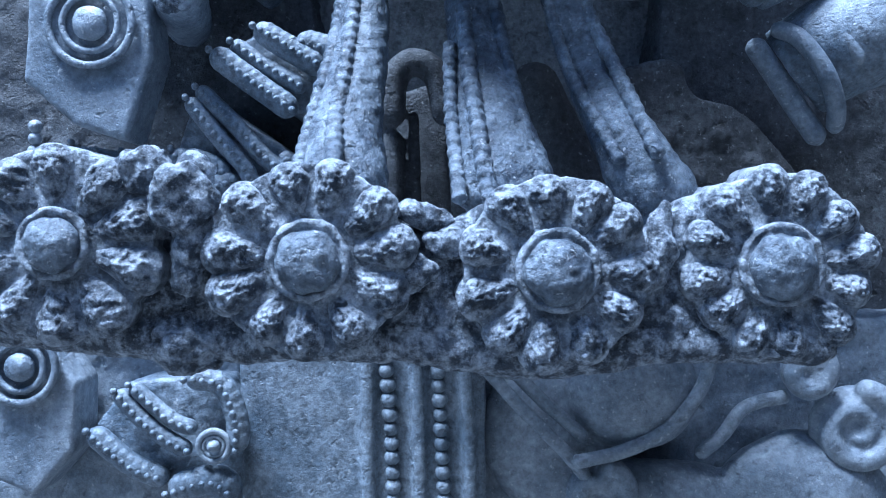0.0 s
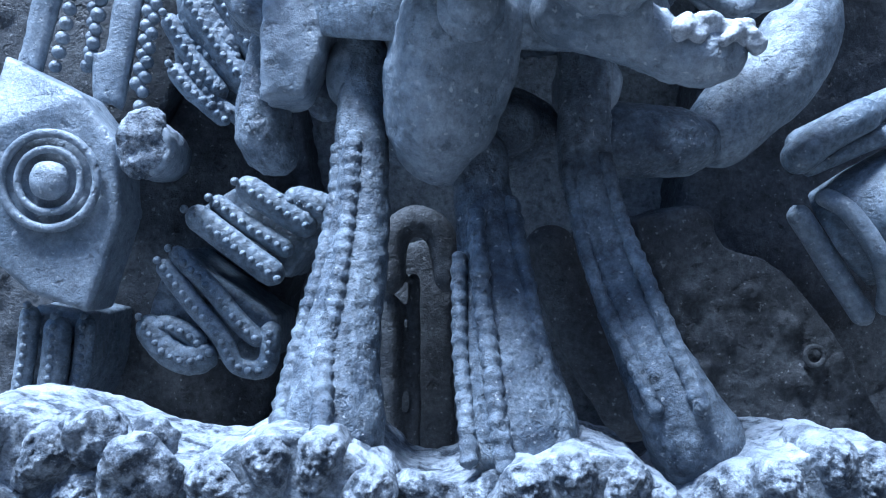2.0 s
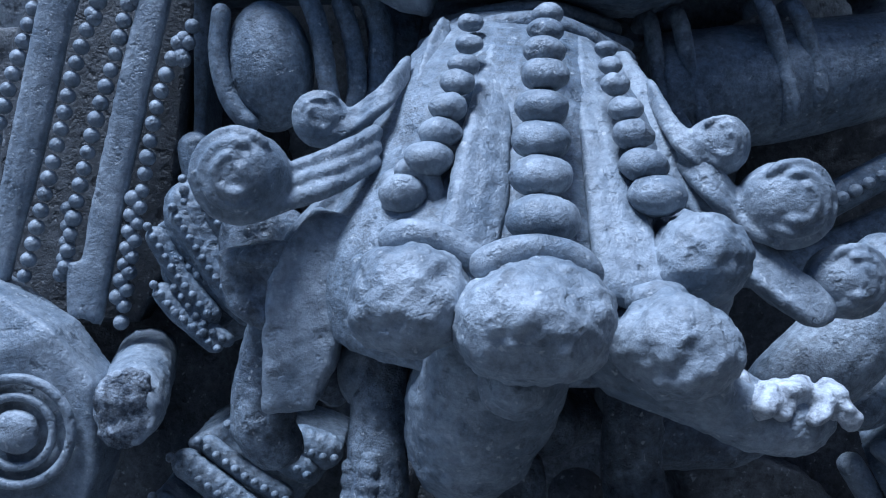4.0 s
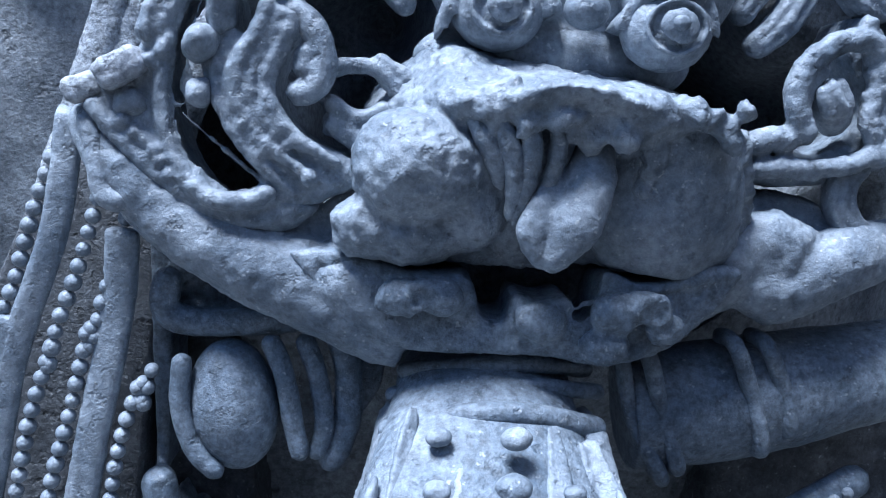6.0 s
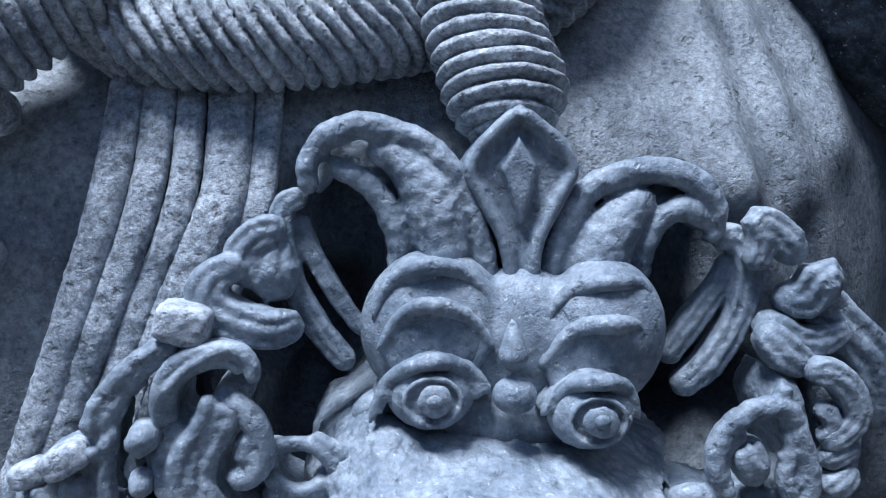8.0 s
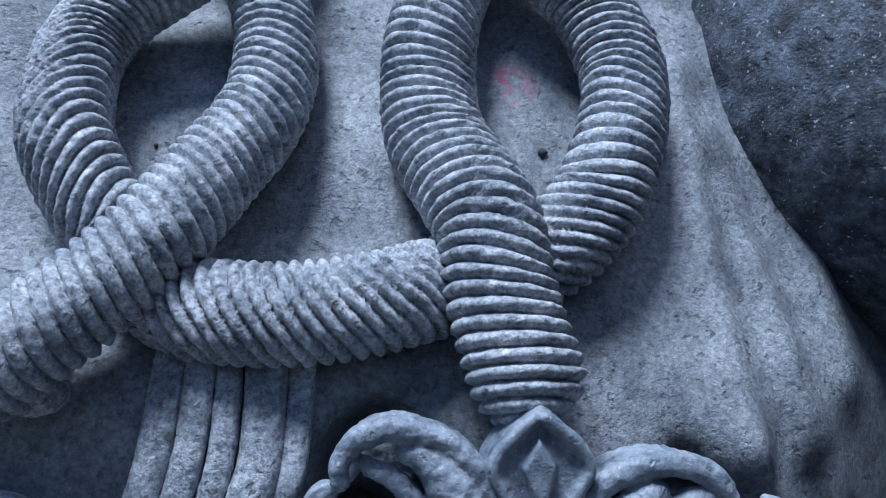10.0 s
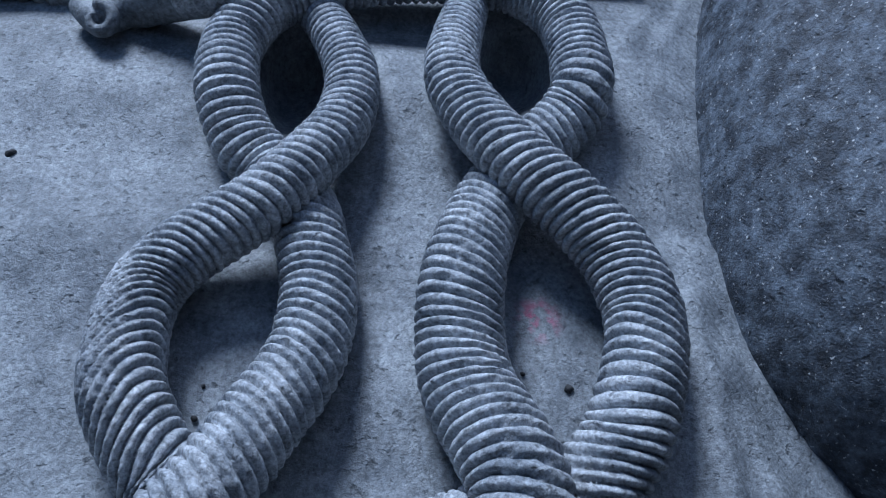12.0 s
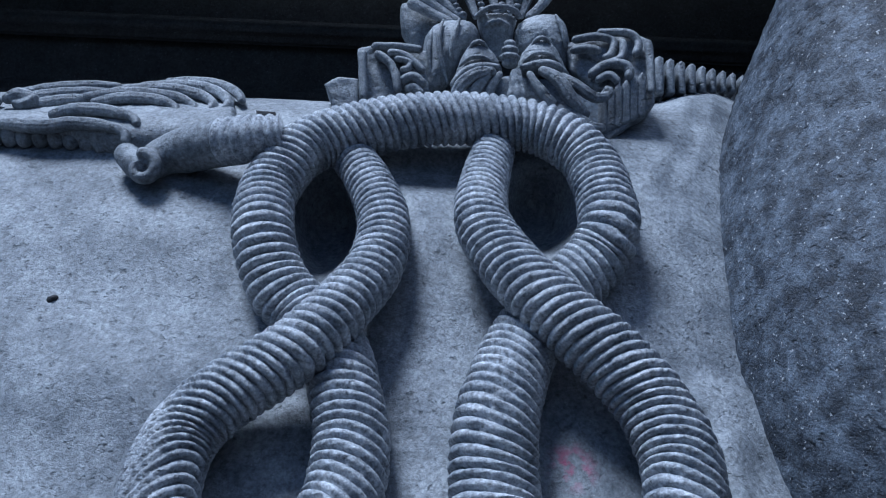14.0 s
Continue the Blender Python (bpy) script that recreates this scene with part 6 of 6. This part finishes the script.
blob(bm, [(0.197, 0.670, 0.488)][0], (0.10, 0.03, 0.035), (0, 8, 0), 30, 0.004, 30)
blob(bm, [(0.296, 0.660, 0.500)][0], (0.07, 0.03, 0.05), (0, 0, 0), 30, 0.004, 30)
part("drape", bm, CARVED, lap, "", 0.0035, 4, 0.004)
for pts in ([(0.102, 0.640, 0.529), (0.143, 0.640, 0.538), (0.179, 0.640, 0.556), (0.206, 0.640, 0.588), (0.215, 0.640, 0.619)], [(0.030, 0.645, 0.609), (0.062, 0.645, 0.573), (0.098, 0.645, 0.537), (0.121, 0.645, 0.509)], [(0.205, 0.650, 0.531), (0.227, 0.650, 0.549), (0.246, 0.650, 0.572), (0.283, 0.650, 0.581)], [(0.049, 0.650, 0.609), (0.081, 0.650, 0.577), (0.117, 0.650, 0.545)]):
    bm = bmesh.new()
    tube(bm, pts, 0.006, 10, 0.9)
    part("fold", bm, CARVED, lap, "", 0.0025, 2, 0.002)
for c, r in (([(0.330, 0.640, 0.556)][0], 0.034), ([(0.289, 0.635, 0.602)][0], 0.018), ([(0.126, 0.645, 0.500)][0], 0.026)):
    bm = bmesh.new()
    tube(bm, curl(c, r, 1.6, 90, -1), [0.010, 0.009, 0.006], 12)
    blob(bm, (c[0], c[1] + 0.01, c[2]), (r, 0.012, r), (0, 0, 0), 20)
    part("scroll", bm, CARVED, lap, "", 0.0025, 2, 0.003)

# ribbed cuff and folds beside the struts
cuff = thing("ribbed_cuff", (0.4, 0.63, 0.85), "smooth stone limb with a ribbed cuff", "cuff")
bm = bmesh.new()
tube(bm, [(0.298, 0.680, 0.849), (0.322, 0.665, 0.866), (0.360, 0.660, 0.884), (0.426, 0.660, 0.916)], [0.042, 0.045, 0.05, 0.055], 28, 0.9, 0.005, False)
part("limb", bm, DEEP, cuff, "", 0.003, 2, 0.003)
for pts, r in (([(0.271, 0.660, 0.882), (0.284, 0.640, 0.869), (0.301, 0.632, 0.841), (0.314, 0.640, 0.816), (0.320, 0.655, 0.795)], 0.0075), ([(0.253, 0.660, 0.873), (0.271, 0.660, 0.847), (0.294, 0.660, 0.812), (0.312, 0.660, 0.786)], 0.009), ([(0.301, 0.650, 0.886), (0.314, 0.632, 0.871), (0.330, 0.630, 0.845)], 0.006)):
    bm = bmesh.new()
    tube(bm, pts, r, 12)
    part("cuff_ring", bm, CARVED, cuff, "", 0.0022, 2, 0.001)
for pts, r in (([(0.244, 0.650, 0.911), (0.288, 0.650, 0.934), (0.339, 0.650, 0.957)], 0.012), ([(0.251, 0.645, 0.897), (0.290, 0.645, 0.915), (0.336, 0.645, 0.934)], 0.008), ([(0.238, 0.640, 0.898), (0.270, 0.640, 0.923), (0.305, 0.640, 0.943)], 0.013)):
    bm = bmesh.new()
    tube(bm, pts, r, 12)
    part("fold", bm, DEEP, cuff, "", 0.0025, 2, 0.002)
rubble = thing("worn_relief", (0.3, 0.66, 0.8), "worn stone relief with small dark holes, shade in its colour", "relief")
bm = bmesh.new()
plate(bm, [(0.153, 0.740, 0.865), (0.213, 0.740, 0.876), (0.233, 0.740, 0.844), (0.285, 0.740, 0.821), (0.354, 0.740, 0.729), (0.369, 0.740, 0.644), (0.125, 0.740, 0.640), (0.185, 0.740, 0.678), (0.207, 0.740, 0.735), (0.182, 0.740, 0.800)], 0.05, 0.006)
for x in ([(0.206, 0.740, 0.801), (0.235, 0.740, 0.764), (0.286, 0.740, 0.779), (0.253, 0.740, 0.802), (0.217, 0.740, 0.740), (0.302, 0.740, 0.732), (0.331, 0.740, 0.691)]):
    blob(bm, x, (0.010, 0.006, 0.008), (0, 20, 0), 14, 0.004, 60)
# relief coloured dark to stand for the shade cast over it
part("relief", bm, SHADED_DARK, rubble, "", 0.003, 1, 0.008, 0.004)
c = [(0.308, 0.735, 0.753)][0]
bm = bmesh.new()
tube(bm, circle(c, 0.008), 0.0025, 8, 1, 0.002, False)
part("ring", bm, SHADED_DARK, rubble, "", 0.0015, 1)

# ---- ornaments along the ridge of the back ----
fin = thing("scroll_finial", (-0.4, 1.1, 2.2), "flat scrolled stone ornament ending in a curl", "finial")
bm = bmesh.new()
loft(bm, ([(-0.922, 1.320, 2.294), (-0.753, 1.320, 2.315), (-0.606, 1.310, 2.332), (-0.486, 1.300, 2.336), (-0.396, 1.260, 2.299)],
          [(-0.795, 1.150, 2.195), (-0.644, 1.140, 2.206), (-0.555, 1.130, 2.204), (-0.472, 1.130, 2.208), (-0.362, 1.140, 2.218)],
          [(-0.803, 1.170, 2.168), (-0.649, 1.160, 2.171), (-0.559, 1.150, 2.164), (-0.488, 1.140, 2.148), (-0.369, 1.150, 2.186)]), 0.03)
part("slab", bm, BODY, fin, "thick carved slab", 0.005, 1, 0.006, 0.003)
bm = bmesh.new()
tube(bm, [(-0.489, 1.100, 2.158), (-0.454, 1.085, 2.129), (-0.426, 1.100, 2.151), (-0.363, 1.080, 2.162), (-0.301, 1.060, 2.161)], [0.014, 0.020, 0.03, 0.031, 0.028], 24, 0.9)
part("neck", bm, BODY, fin, "", 0.003, 2, 0.004)
bm = bmesh.new()
c = [(-0.448, 1.075, 2.124)][0]
tube(bm, curl(c, 0.020, 1.4, 120, -1), [0.009, 0.008, 0.005], 12, 1.4)
part("curl", bm, BODY, fin, "", 0.0022, 1, 0.002)
for pts in ([(-0.577, 1.182, 2.247), (-0.526, 1.182, 2.258), (-0.480, 1.180, 2.256), (-0.453, 1.176, 2.246), (-0.450, 1.170, 2.234)], [(-0.596, 1.196, 2.262), (-0.527, 1.198, 2.272), (-0.461, 1.194, 2.267), (-0.430, 1.186, 2.252), (-0.431, 1.178, 2.239)], [(-0.560, 1.212, 2.280), (-0.482, 1.212, 2.286), (-0.432, 1.206, 2.278), (-0.406, 1.194, 2.260), (-0.413, 1.184, 2.243)],
            [(-0.530, 1.230, 2.297), (-0.450, 1.228, 2.299), (-0.408, 1.218, 2.288), (-0.386, 1.202, 2.266), (-0.394, 1.190, 2.248)], [(-0.500, 1.250, 2.314), (-0.424, 1.242, 2.310), (-0.386, 1.228, 2.294), (-0.368, 1.208, 2.270)], [(-0.672, 1.196, 2.244), (-0.627, 1.200, 2.256), (-0.579, 1.198, 2.263)], [(-0.700, 1.215, 2.262), (-0.640, 1.222, 2.276), (-0.570, 1.222, 2.284)], [(-0.720, 1.240, 2.280), (-0.640, 1.248, 2.298), (-0.560, 1.244, 2.302)],
            [(-0.705, 1.190, 2.248), (-0.684, 1.190, 2.260), (-0.662, 1.190, 2.254), (-0.672, 1.186, 2.243), (-0.690, 1.188, 2.247)], [(-0.760, 1.195, 2.240), (-0.735, 1.205, 2.258), (-0.712, 1.196, 2.250)], [(-0.609, 1.138, 2.210), (-0.583, 1.136, 2.218), (-0.552, 1.135, 2.221), (-0.518, 1.134, 2.218), (-0.492, 1.130, 2.211), (-0.480, 1.124, 2.196)], [(-0.700, 1.138, 2.196), (-0.650, 1.130, 2.193), (-0.606, 1.124, 2.190), (-0.564, 1.122, 2.196), (-0.521, 1.120, 2.193), (-0.495, 1.116, 2.184), (-0.490, 1.114, 2.165)]):
    bm = bmesh.new()
    tube(bm, pts, [0.006, 0.0095, 0.0095, 0.0085, 0.005], 20, 1.2, 0.003, True, ribbon)
    part("vein", bm, BODY, fin, "raised grooved arc", 0.0018, 1, 0.003)
bead_row(fin, [(-0.762, 1.140, 2.177), (-0.641, 1.140, 2.184), (-0.557, 1.140, 2.182), (-0.506, 1.140, 2.171)], 0.013, 0.021, "scallop", BODY, 1.5)
bm = bmesh.new()
tube(bm, [(-0.353, 1.070, 2.162), (-0.315, 1.060, 2.164), (-0.274, 1.060, 2.170)], [0.03, 0.029, 0.027], 40, 1.0, 0.0016, False, lambda s, a, u: 0.88 + 0.14 * abs(math.sin(s * math.pi / 0.0125)))
part("rope_end", bm, ROPE, fin, "ribbed rope end")
bm = bmesh.new()
plate(bm, [(-0.336, 1.160, 2.241), (-0.309, 1.160, 2.240), (-0.307, 1.160, 2.220), (-0.332, 1.160, 2.220)], 0.03, 0.003, False)
tagged(part("block", bm, HALL), "small dark square block on the ridge", "block")

crown = thing("ridge_mask", (0.05, 1.25, 2.35), "carved stone mask ornament draped over the ridge", "mask")
def swollen(name, outline, bulge, back, label=""):
    """A carved lobe: an outline filled by a rounded skin that stands out towards its middle."""
    line = [Vector(p) for p in smooth_line(outline + [outline[0]], 6)[:-1]]
    mid = sum(line, Vector()) / len(line)
    bm = bmesh.new()
    rings = []
    for k in range(10):
        u = k / 9
        out = bulge * math.sqrt(max(0.0, 1 - (1 - u) ** 2))
        rings.append([bm.verts.new(p.lerp(mid, u * 0.97) - Vector((0, out, 0.0))) for p in line])
    rear = [bm.verts.new(p + Vector((0, back, 0))) for p in line]
    n = len(line)
    for ra, rb in zip([rear] + rings, rings):
        for i in range(n):
            bm.faces.new((ra[i], ra[(i + 1) % n], rb[(i + 1) % n], rb[i]))
    bm.faces.new(rings[-1])
    bm.faces.new(rear[::-1])
    return part(name, bm, BODY, crown, label, 0.0025, 2, 0.004, 0.002)


swollen("brow", [(-0.110, 1.235, 2.399), (-0.094, 1.235, 2.417), (-0.068, 1.235, 2.425), (-0.037, 1.235, 2.422), (-0.026, 1.235, 2.399), (-0.036, 1.235, 2.379), (-0.052, 1.235, 2.360), (-0.060, 1.235, 2.327), (-0.102, 1.235, 2.295), (-0.112, 1.235, 2.340)], 0.040, 0.05, "broad swelling brow")
swollen("brow", [(0.024, 1.235, 2.410), (0.036, 1.235, 2.430), (0.071, 1.235, 2.442), (0.097, 1.235, 2.435), (0.108, 1.235, 2.409), (0.110, 1.235, 2.365), (0.098, 1.235, 2.345), (0.072, 1.235, 2.385), (0.046, 1.235, 2.380), (0.033, 1.235, 2.378)], 0.036, 0.05, "broad swelling brow")
for lid, steps in (([(-0.068, 1.195, 2.300), (-0.053, 1.190, 2.348), (-0.035, 1.190, 2.370), (-0.016, 1.190, 2.363), (0.004, 1.190, 2.336), (-0.001, 1.190, 2.322), (-0.032, 1.190, 2.318)], (-0.030, 2.372)), ([(0.028, 1.190, 2.326), (0.033, 1.190, 2.356), (0.058, 1.190, 2.380), (0.083, 1.190, 2.365), (0.102, 1.195, 2.322), (0.067, 1.190, 2.326)], (0.060, 2.382))):
    swollen("lid", lid, 0.024, 0.05, "stepped shell-shaped lid")
    for k in (0, 2):
        w, h = 0.016 + 0.006 * k, 0.010 + 0.013 * k
        bm = bmesh.new()
        tube(bm, [(steps[0] - w, 1.182 - 0.003 * k, steps[1] - h - 0.012), (steps[0] - w * 0.5, 1.172 - 0.003 * k, steps[1] - h - 0.002), (steps[0], 1.168 - 0.003 * k, steps[1] - h), (steps[0] + w * 0.5, 1.172 - 0.003 * k, steps[1] - h - 0.002), (steps[0] + w, 1.182 - 0.003 * k, steps[1] - h - 0.012)], [0.002, 0.0035, 0.0035, 0.002], 10)
        part("lid_step", bm, BODY, crown, "", 0.0016, 1, 0.001)
for pts, r in (([(-0.068, 1.166, 2.290), (-0.049, 1.162, 2.313), (-0.025, 1.160, 2.321), (0.004, 1.162, 2.322)], 0.0055), ([(0.027, 1.162, 2.322), (0.064, 1.158, 2.329), (0.084, 1.160, 2.324), (0.100, 1.166, 2.312)], 0.0055)):
    bm = bmesh.new()
    tube(bm, pts, [r * 0.6, r, r, r * 0.6], 14)
    part("lid_rim", bm, BODY, crown, "rolled lower rim", 0.0016, 1, 0.002)
bm = bmesh.new()
for z, r in ((2.356, 0.008), (2.346, 0.0115), (2.335, 0.0135), (2.326, 0.010)):
    blob(bm, (0.014, 1.160, z), (r * 1.15, r, 0.0062), (0, 0, 0), 18)
part("nose", bm, BODY, crown, "stacked ringed nose", 0.0015, 1, 0.001)
for pts in ([(-0.082, 1.202, 2.414), (-0.088, 1.194, 2.380), (-0.082, 1.196, 2.340), (-0.072, 1.205, 2.310)], [(-0.058, 1.200, 2.416), (-0.066, 1.194, 2.380), (-0.070, 1.198, 2.345)], [(0.082, 1.203, 2.430), (0.094, 1.202, 2.405), (0.102, 1.206, 2.370)], [(-0.098, 1.210, 2.402), (-0.102, 1.205, 2.365), (-0.096, 1.208, 2.325)]):
    bm = bmesh.new()
    tube(bm, pts, [0.002, 0.0045, 0.0045, 0.002], 12)
    part("crease", bm, BODY, crown, "", 0.0016, 1, 0.002)
# cupped neck between the brows
bm = bmesh.new()
tube(bm, [(0.002, 1.245, 2.372), (0.001, 1.240, 2.395), (-0.001, 1.236, 2.414), (-0.002, 1.236, 2.432)], [0.018, 0.021, 0.026, 0.031], 30, 0.8, 0.004, False)
tube(bm, [(-0.036, 1.225, 2.428), (-0.020, 1.207, 2.434), (0.000, 1.202, 2.437), (0.020, 1.207, 2.436), (0.034, 1.225, 2.431)], 0.0045, 12)
tube(bm, [(-0.022, 1.220, 2.412), (-0.002, 1.209, 2.417), (0.018, 1.220, 2.414)], 0.0035, 10)
part("neck", bm, BODY, crown, "round cupped neck with a rim", 0.0022, 1, 0.002)
# leaves below the lids
for pts, r in (([(-0.062, 1.166, 2.270), (-0.052, 1.160, 2.292), (-0.030, 1.156, 2.308), (-0.004, 1.156, 2.311)], [0.008, 0.010, 0.009, 0.006]), ([(-0.040, 1.166, 2.268), (-0.028, 1.160, 2.290), (-0.012, 1.156, 2.308)], [0.008, 0.009, 0.005]), ([(-0.016, 1.166, 2.268), (-0.010, 1.160, 2.290), (0.003, 1.156, 2.312)], [0.007, 0.007, 0.004]),
               ([(0.022, 1.158, 2.318), (0.024, 1.158, 2.298), (0.026, 1.164, 2.268)], [0.008, 0.011, 0.019]), ([(0.040, 1.156, 2.314), (0.052, 1.156, 2.293), (0.080, 1.160, 2.262)], [0.005, 0.008, 0.008]), ([(0.054, 1.154, 2.317), (0.080, 1.152, 2.303), (0.104, 1.154, 2.270), (0.126, 1.158, 2.252)], [0.006, 0.010, 0.010, 0.006]),
               ([(0.084, 1.158, 2.312), (0.108, 1.156, 2.296), (0.134, 1.158, 2.280), (0.153, 1.162, 2.286), (0.150, 1.162, 2.300)], [0.005, 0.008, 0.008, 0.007, 0.004]), ([(0.080, 1.160, 2.264), (0.105, 1.158, 2.250), (0.130, 1.160, 2.236), (0.150, 1.166, 2.240)], [0.008, 0.009, 0.009, 0.006])):
    bm = bmesh.new()
    tube(bm, pts, r, 40, 1.0, 0.002, True, ribbon)
    part("leaf", bm, BODY, crown, "grooved leaf under the lids", 0.0016, 1, 0.003, 0.001)
bm = bmesh.new()
plate(bm, [(-0.066, 1.185, 2.300), (0.010, 1.185, 2.320), (0.100, 1.185, 2.318), (0.150, 1.185, 2.285), (0.150, 1.185, 2.235), (0.060, 1.185, 2.250), (-0.060, 1.185, 2.262)], 0.06, 0.004, False)
part("leaf_bed", bm, DEEP, crown, "", 0.003, 1, 0.002)
# fan of plumes: ribs with bead strings between them
for pts in ([(-0.140, 1.250, 2.466), (-0.100, 1.250, 2.446), (-0.068, 1.245, 2.430)], [(-0.126, 1.250, 2.478), (-0.088, 1.250, 2.452), (-0.058, 1.245, 2.432)], [(-0.112, 1.250, 2.488), (-0.078, 1.250, 2.460), (-0.048, 1.245, 2.436)], [(-0.058, 1.250, 2.502), (-0.042, 1.250, 2.468), (-0.032, 1.245, 2.438)], [(-0.014, 1.250, 2.506), (-0.007, 1.250, 2.474), (-0.001, 1.245, 2.446)],
            [(0.014, 1.250, 2.506), (0.018, 1.250, 2.474), (0.018, 1.245, 2.446)], [(0.054, 1.250, 2.502), (0.043, 1.250, 2.468), (0.034, 1.245, 2.442)], [(0.082, 1.250, 2.490), (0.064, 1.250, 2.464), (0.044, 1.245, 2.443)]):
    bm = bmesh.new()
    tube(bm, pts, [0.009, 0.0075, 0.0055], 32, 1.0, 0.002, True, ribbon)
    part("plume", bm, BODY, crown, "grooved upright leaf", 0.0016, 1, 0.002)
for pts in ([(-0.080, 1.246, 2.494), (-0.064, 1.246, 2.457), (-0.046, 1.242, 2.436)], [(-0.036, 1.246, 2.500), (-0.025, 1.246, 2.459), (-0.018, 1.242, 2.440)], [(0.001, 1.246, 2.502), (0.006, 1.246, 2.465), (0.008, 1.242, 2.446)], [(0.034, 1.246, 2.500), (0.030, 1.246, 2.465), (0.026, 1.242, 2.446)]):
    bead_row(crown, pts, 0.0062, 0.0095, "plume_bead", BODY, 0.75)
swollen("back_leaf", [(-0.150, 1.275, 2.432), (-0.150, 1.275, 2.475), (-0.110, 1.275, 2.470), (-0.090, 1.275, 2.430), (-0.120, 1.275, 2.395)], 0.012, 0.03, "rounded leaf behind the plumes")
# square-ended side blocks with pierced scrolls
for outline, deep in (([(-0.206, 1.195, 2.359), (-0.184, 1.205, 2.367), (-0.133, 1.212, 2.366), (-0.102, 1.215, 2.368), (-0.098, 1.210, 2.300), (-0.104, 1.205, 2.270), (-0.144, 1.200, 2.262), (-0.196, 1.195, 2.262), (-0.203, 1.195, 2.320)], 0.08),
                      ([(0.097, 1.215, 2.389), (0.126, 1.213, 2.397), (0.151, 1.210, 2.403), (0.202, 1.205, 2.406), (0.221, 1.200, 2.395), (0.228, 1.200, 2.366), (0.228, 1.195, 2.290), (0.197, 1.190, 2.262), (0.160, 1.185, 2.226), (0.140, 1.185, 2.240), (0.143, 1.190, 2.286), (0.158, 1.195, 2.304), (0.132, 1.200, 2.321), (0.108, 1.205, 2.342)], 0.13),
                      ([(-0.250, 1.195, 2.300), (-0.232, 1.195, 2.312), (-0.202, 1.195, 2.311), (-0.197, 1.195, 2.262), (-0.232, 1.195, 2.258)], 0.07)):
    bm = bmesh.new()
    plate(bm, outline, deep, 0.005, False)
    part("wing", bm, BODY, crown, "square-ended leafy side block", 0.0025, 2, 0.006, 0.002)
for pts, r in (([(-0.186, 1.196, 2.361), (-0.150, 1.200, 2.364), (-0.110, 1.204, 2.362)], 0.006), ([(-0.196, 1.190, 2.352), (-0.194, 1.190, 2.315), (-0.190, 1.190, 2.275)], 0.006), ([(-0.180, 1.192, 2.351), (-0.157, 1.192, 2.334), (-0.147, 1.190, 2.312), (-0.142, 1.190, 2.288)], 0.0065), ([(-0.163, 1.194, 2.352), (-0.137, 1.196, 2.349), (-0.115, 1.196, 2.332), (-0.106, 1.196, 2.322)], 0.0062), ([(-0.152, 1.192, 2.342), (-0.128, 1.194, 2.338), (-0.131, 1.192, 2.326), (-0.142, 1.190, 2.324)], 0.005), ([(-0.140, 1.190, 2.304), (-0.122, 1.190, 2.314), (-0.105, 1.192, 2.300)], 0.007), ([(-0.134, 1.190, 2.292), (-0.120, 1.190, 2.298), (-0.106, 1.190, 2.284)], 0.006),
               ([(0.107, 1.203, 2.387), (0.143, 1.200, 2.394), (0.168, 1.198, 2.386), (0.164, 1.195, 2.363), (0.150, 1.195, 2.356)], 0.0062), ([(0.143, 1.200, 2.400), (0.190, 1.196, 2.399), (0.204, 1.194, 2.383), (0.198, 1.190, 2.360)], 0.0062), ([(0.181, 1.194, 2.388), (0.179, 1.190, 2.359), (0.156, 1.188, 2.345)], 0.0058), ([(0.104, 1.198, 2.369), (0.130, 1.195, 2.371), (0.150, 1.192, 2.366)], 0.0065), ([(0.131, 1.194, 2.326), (0.156, 1.186, 2.343), (0.185, 1.184, 2.341), (0.187, 1.182, 2.318)], 0.0075), ([(0.140, 1.190, 2.318), (0.160, 1.184, 2.327), (0.174, 1.182, 2.312)], 0.006), ([(0.216, 1.190, 2.388), (0.220, 1.188, 2.350), (0.220, 1.186, 2.300)], 0.006)):
    bm = bmesh.new()
    tube(bm, pts, r, 14, 1.2)
    part("wing_scroll", bm, BODY, crown, "", 0.0018, 1, 0.003)
for k in range(6):
    u = k / 5
    bm = bmesh.new()
    x, z = 0.150 + 0.056 * u, 2.284 + 0.030 * u
    plate(bm, [(x - 0.007, 1.184 + 0.004 * u, z - 0.05), (x - 0.0065, 1.178 + 0.004 * u, z + 0.010), (x, 1.174 + 0.004 * u, z + 0.018), (x + 0.0065, 1.178 + 0.004 * u, z + 0.010), (x + 0.007, 1.184 + 0.004 * u, z - 0.045)], 0.03, 0.003, False)
    part("fluting", bm, BODY, crown, "", 0.002, 1, 0.002)
ridge = thing("scalloped_ridge", (0.4, 1.4, 2.4), "row of small stone scallops along the ridge", "ridge")
for k in range(9):
    u = k / 8
    p = Vector([(0.273, 1.330, 2.433)][0]).lerp(Vector([(0.444, 1.420, 2.448)][0]), u)
    w, h = 0.0068 * (1 - 0.25 * u), 0.045 * (1 - 0.75 * u)
    bm = bmesh.new()
    plate(bm, [(p.x - w, p.y, p.z - h - 0.02), (p.x - w, p.y, p.z - 0.004), (p.x, p.y, p.z), (p.x + w, p.y, p.z - 0.004), (p.x + w, p.y, p.z - h - 0.02)], 0.05, 0.005, False)
    part("tooth", bm, BODY, ridge)
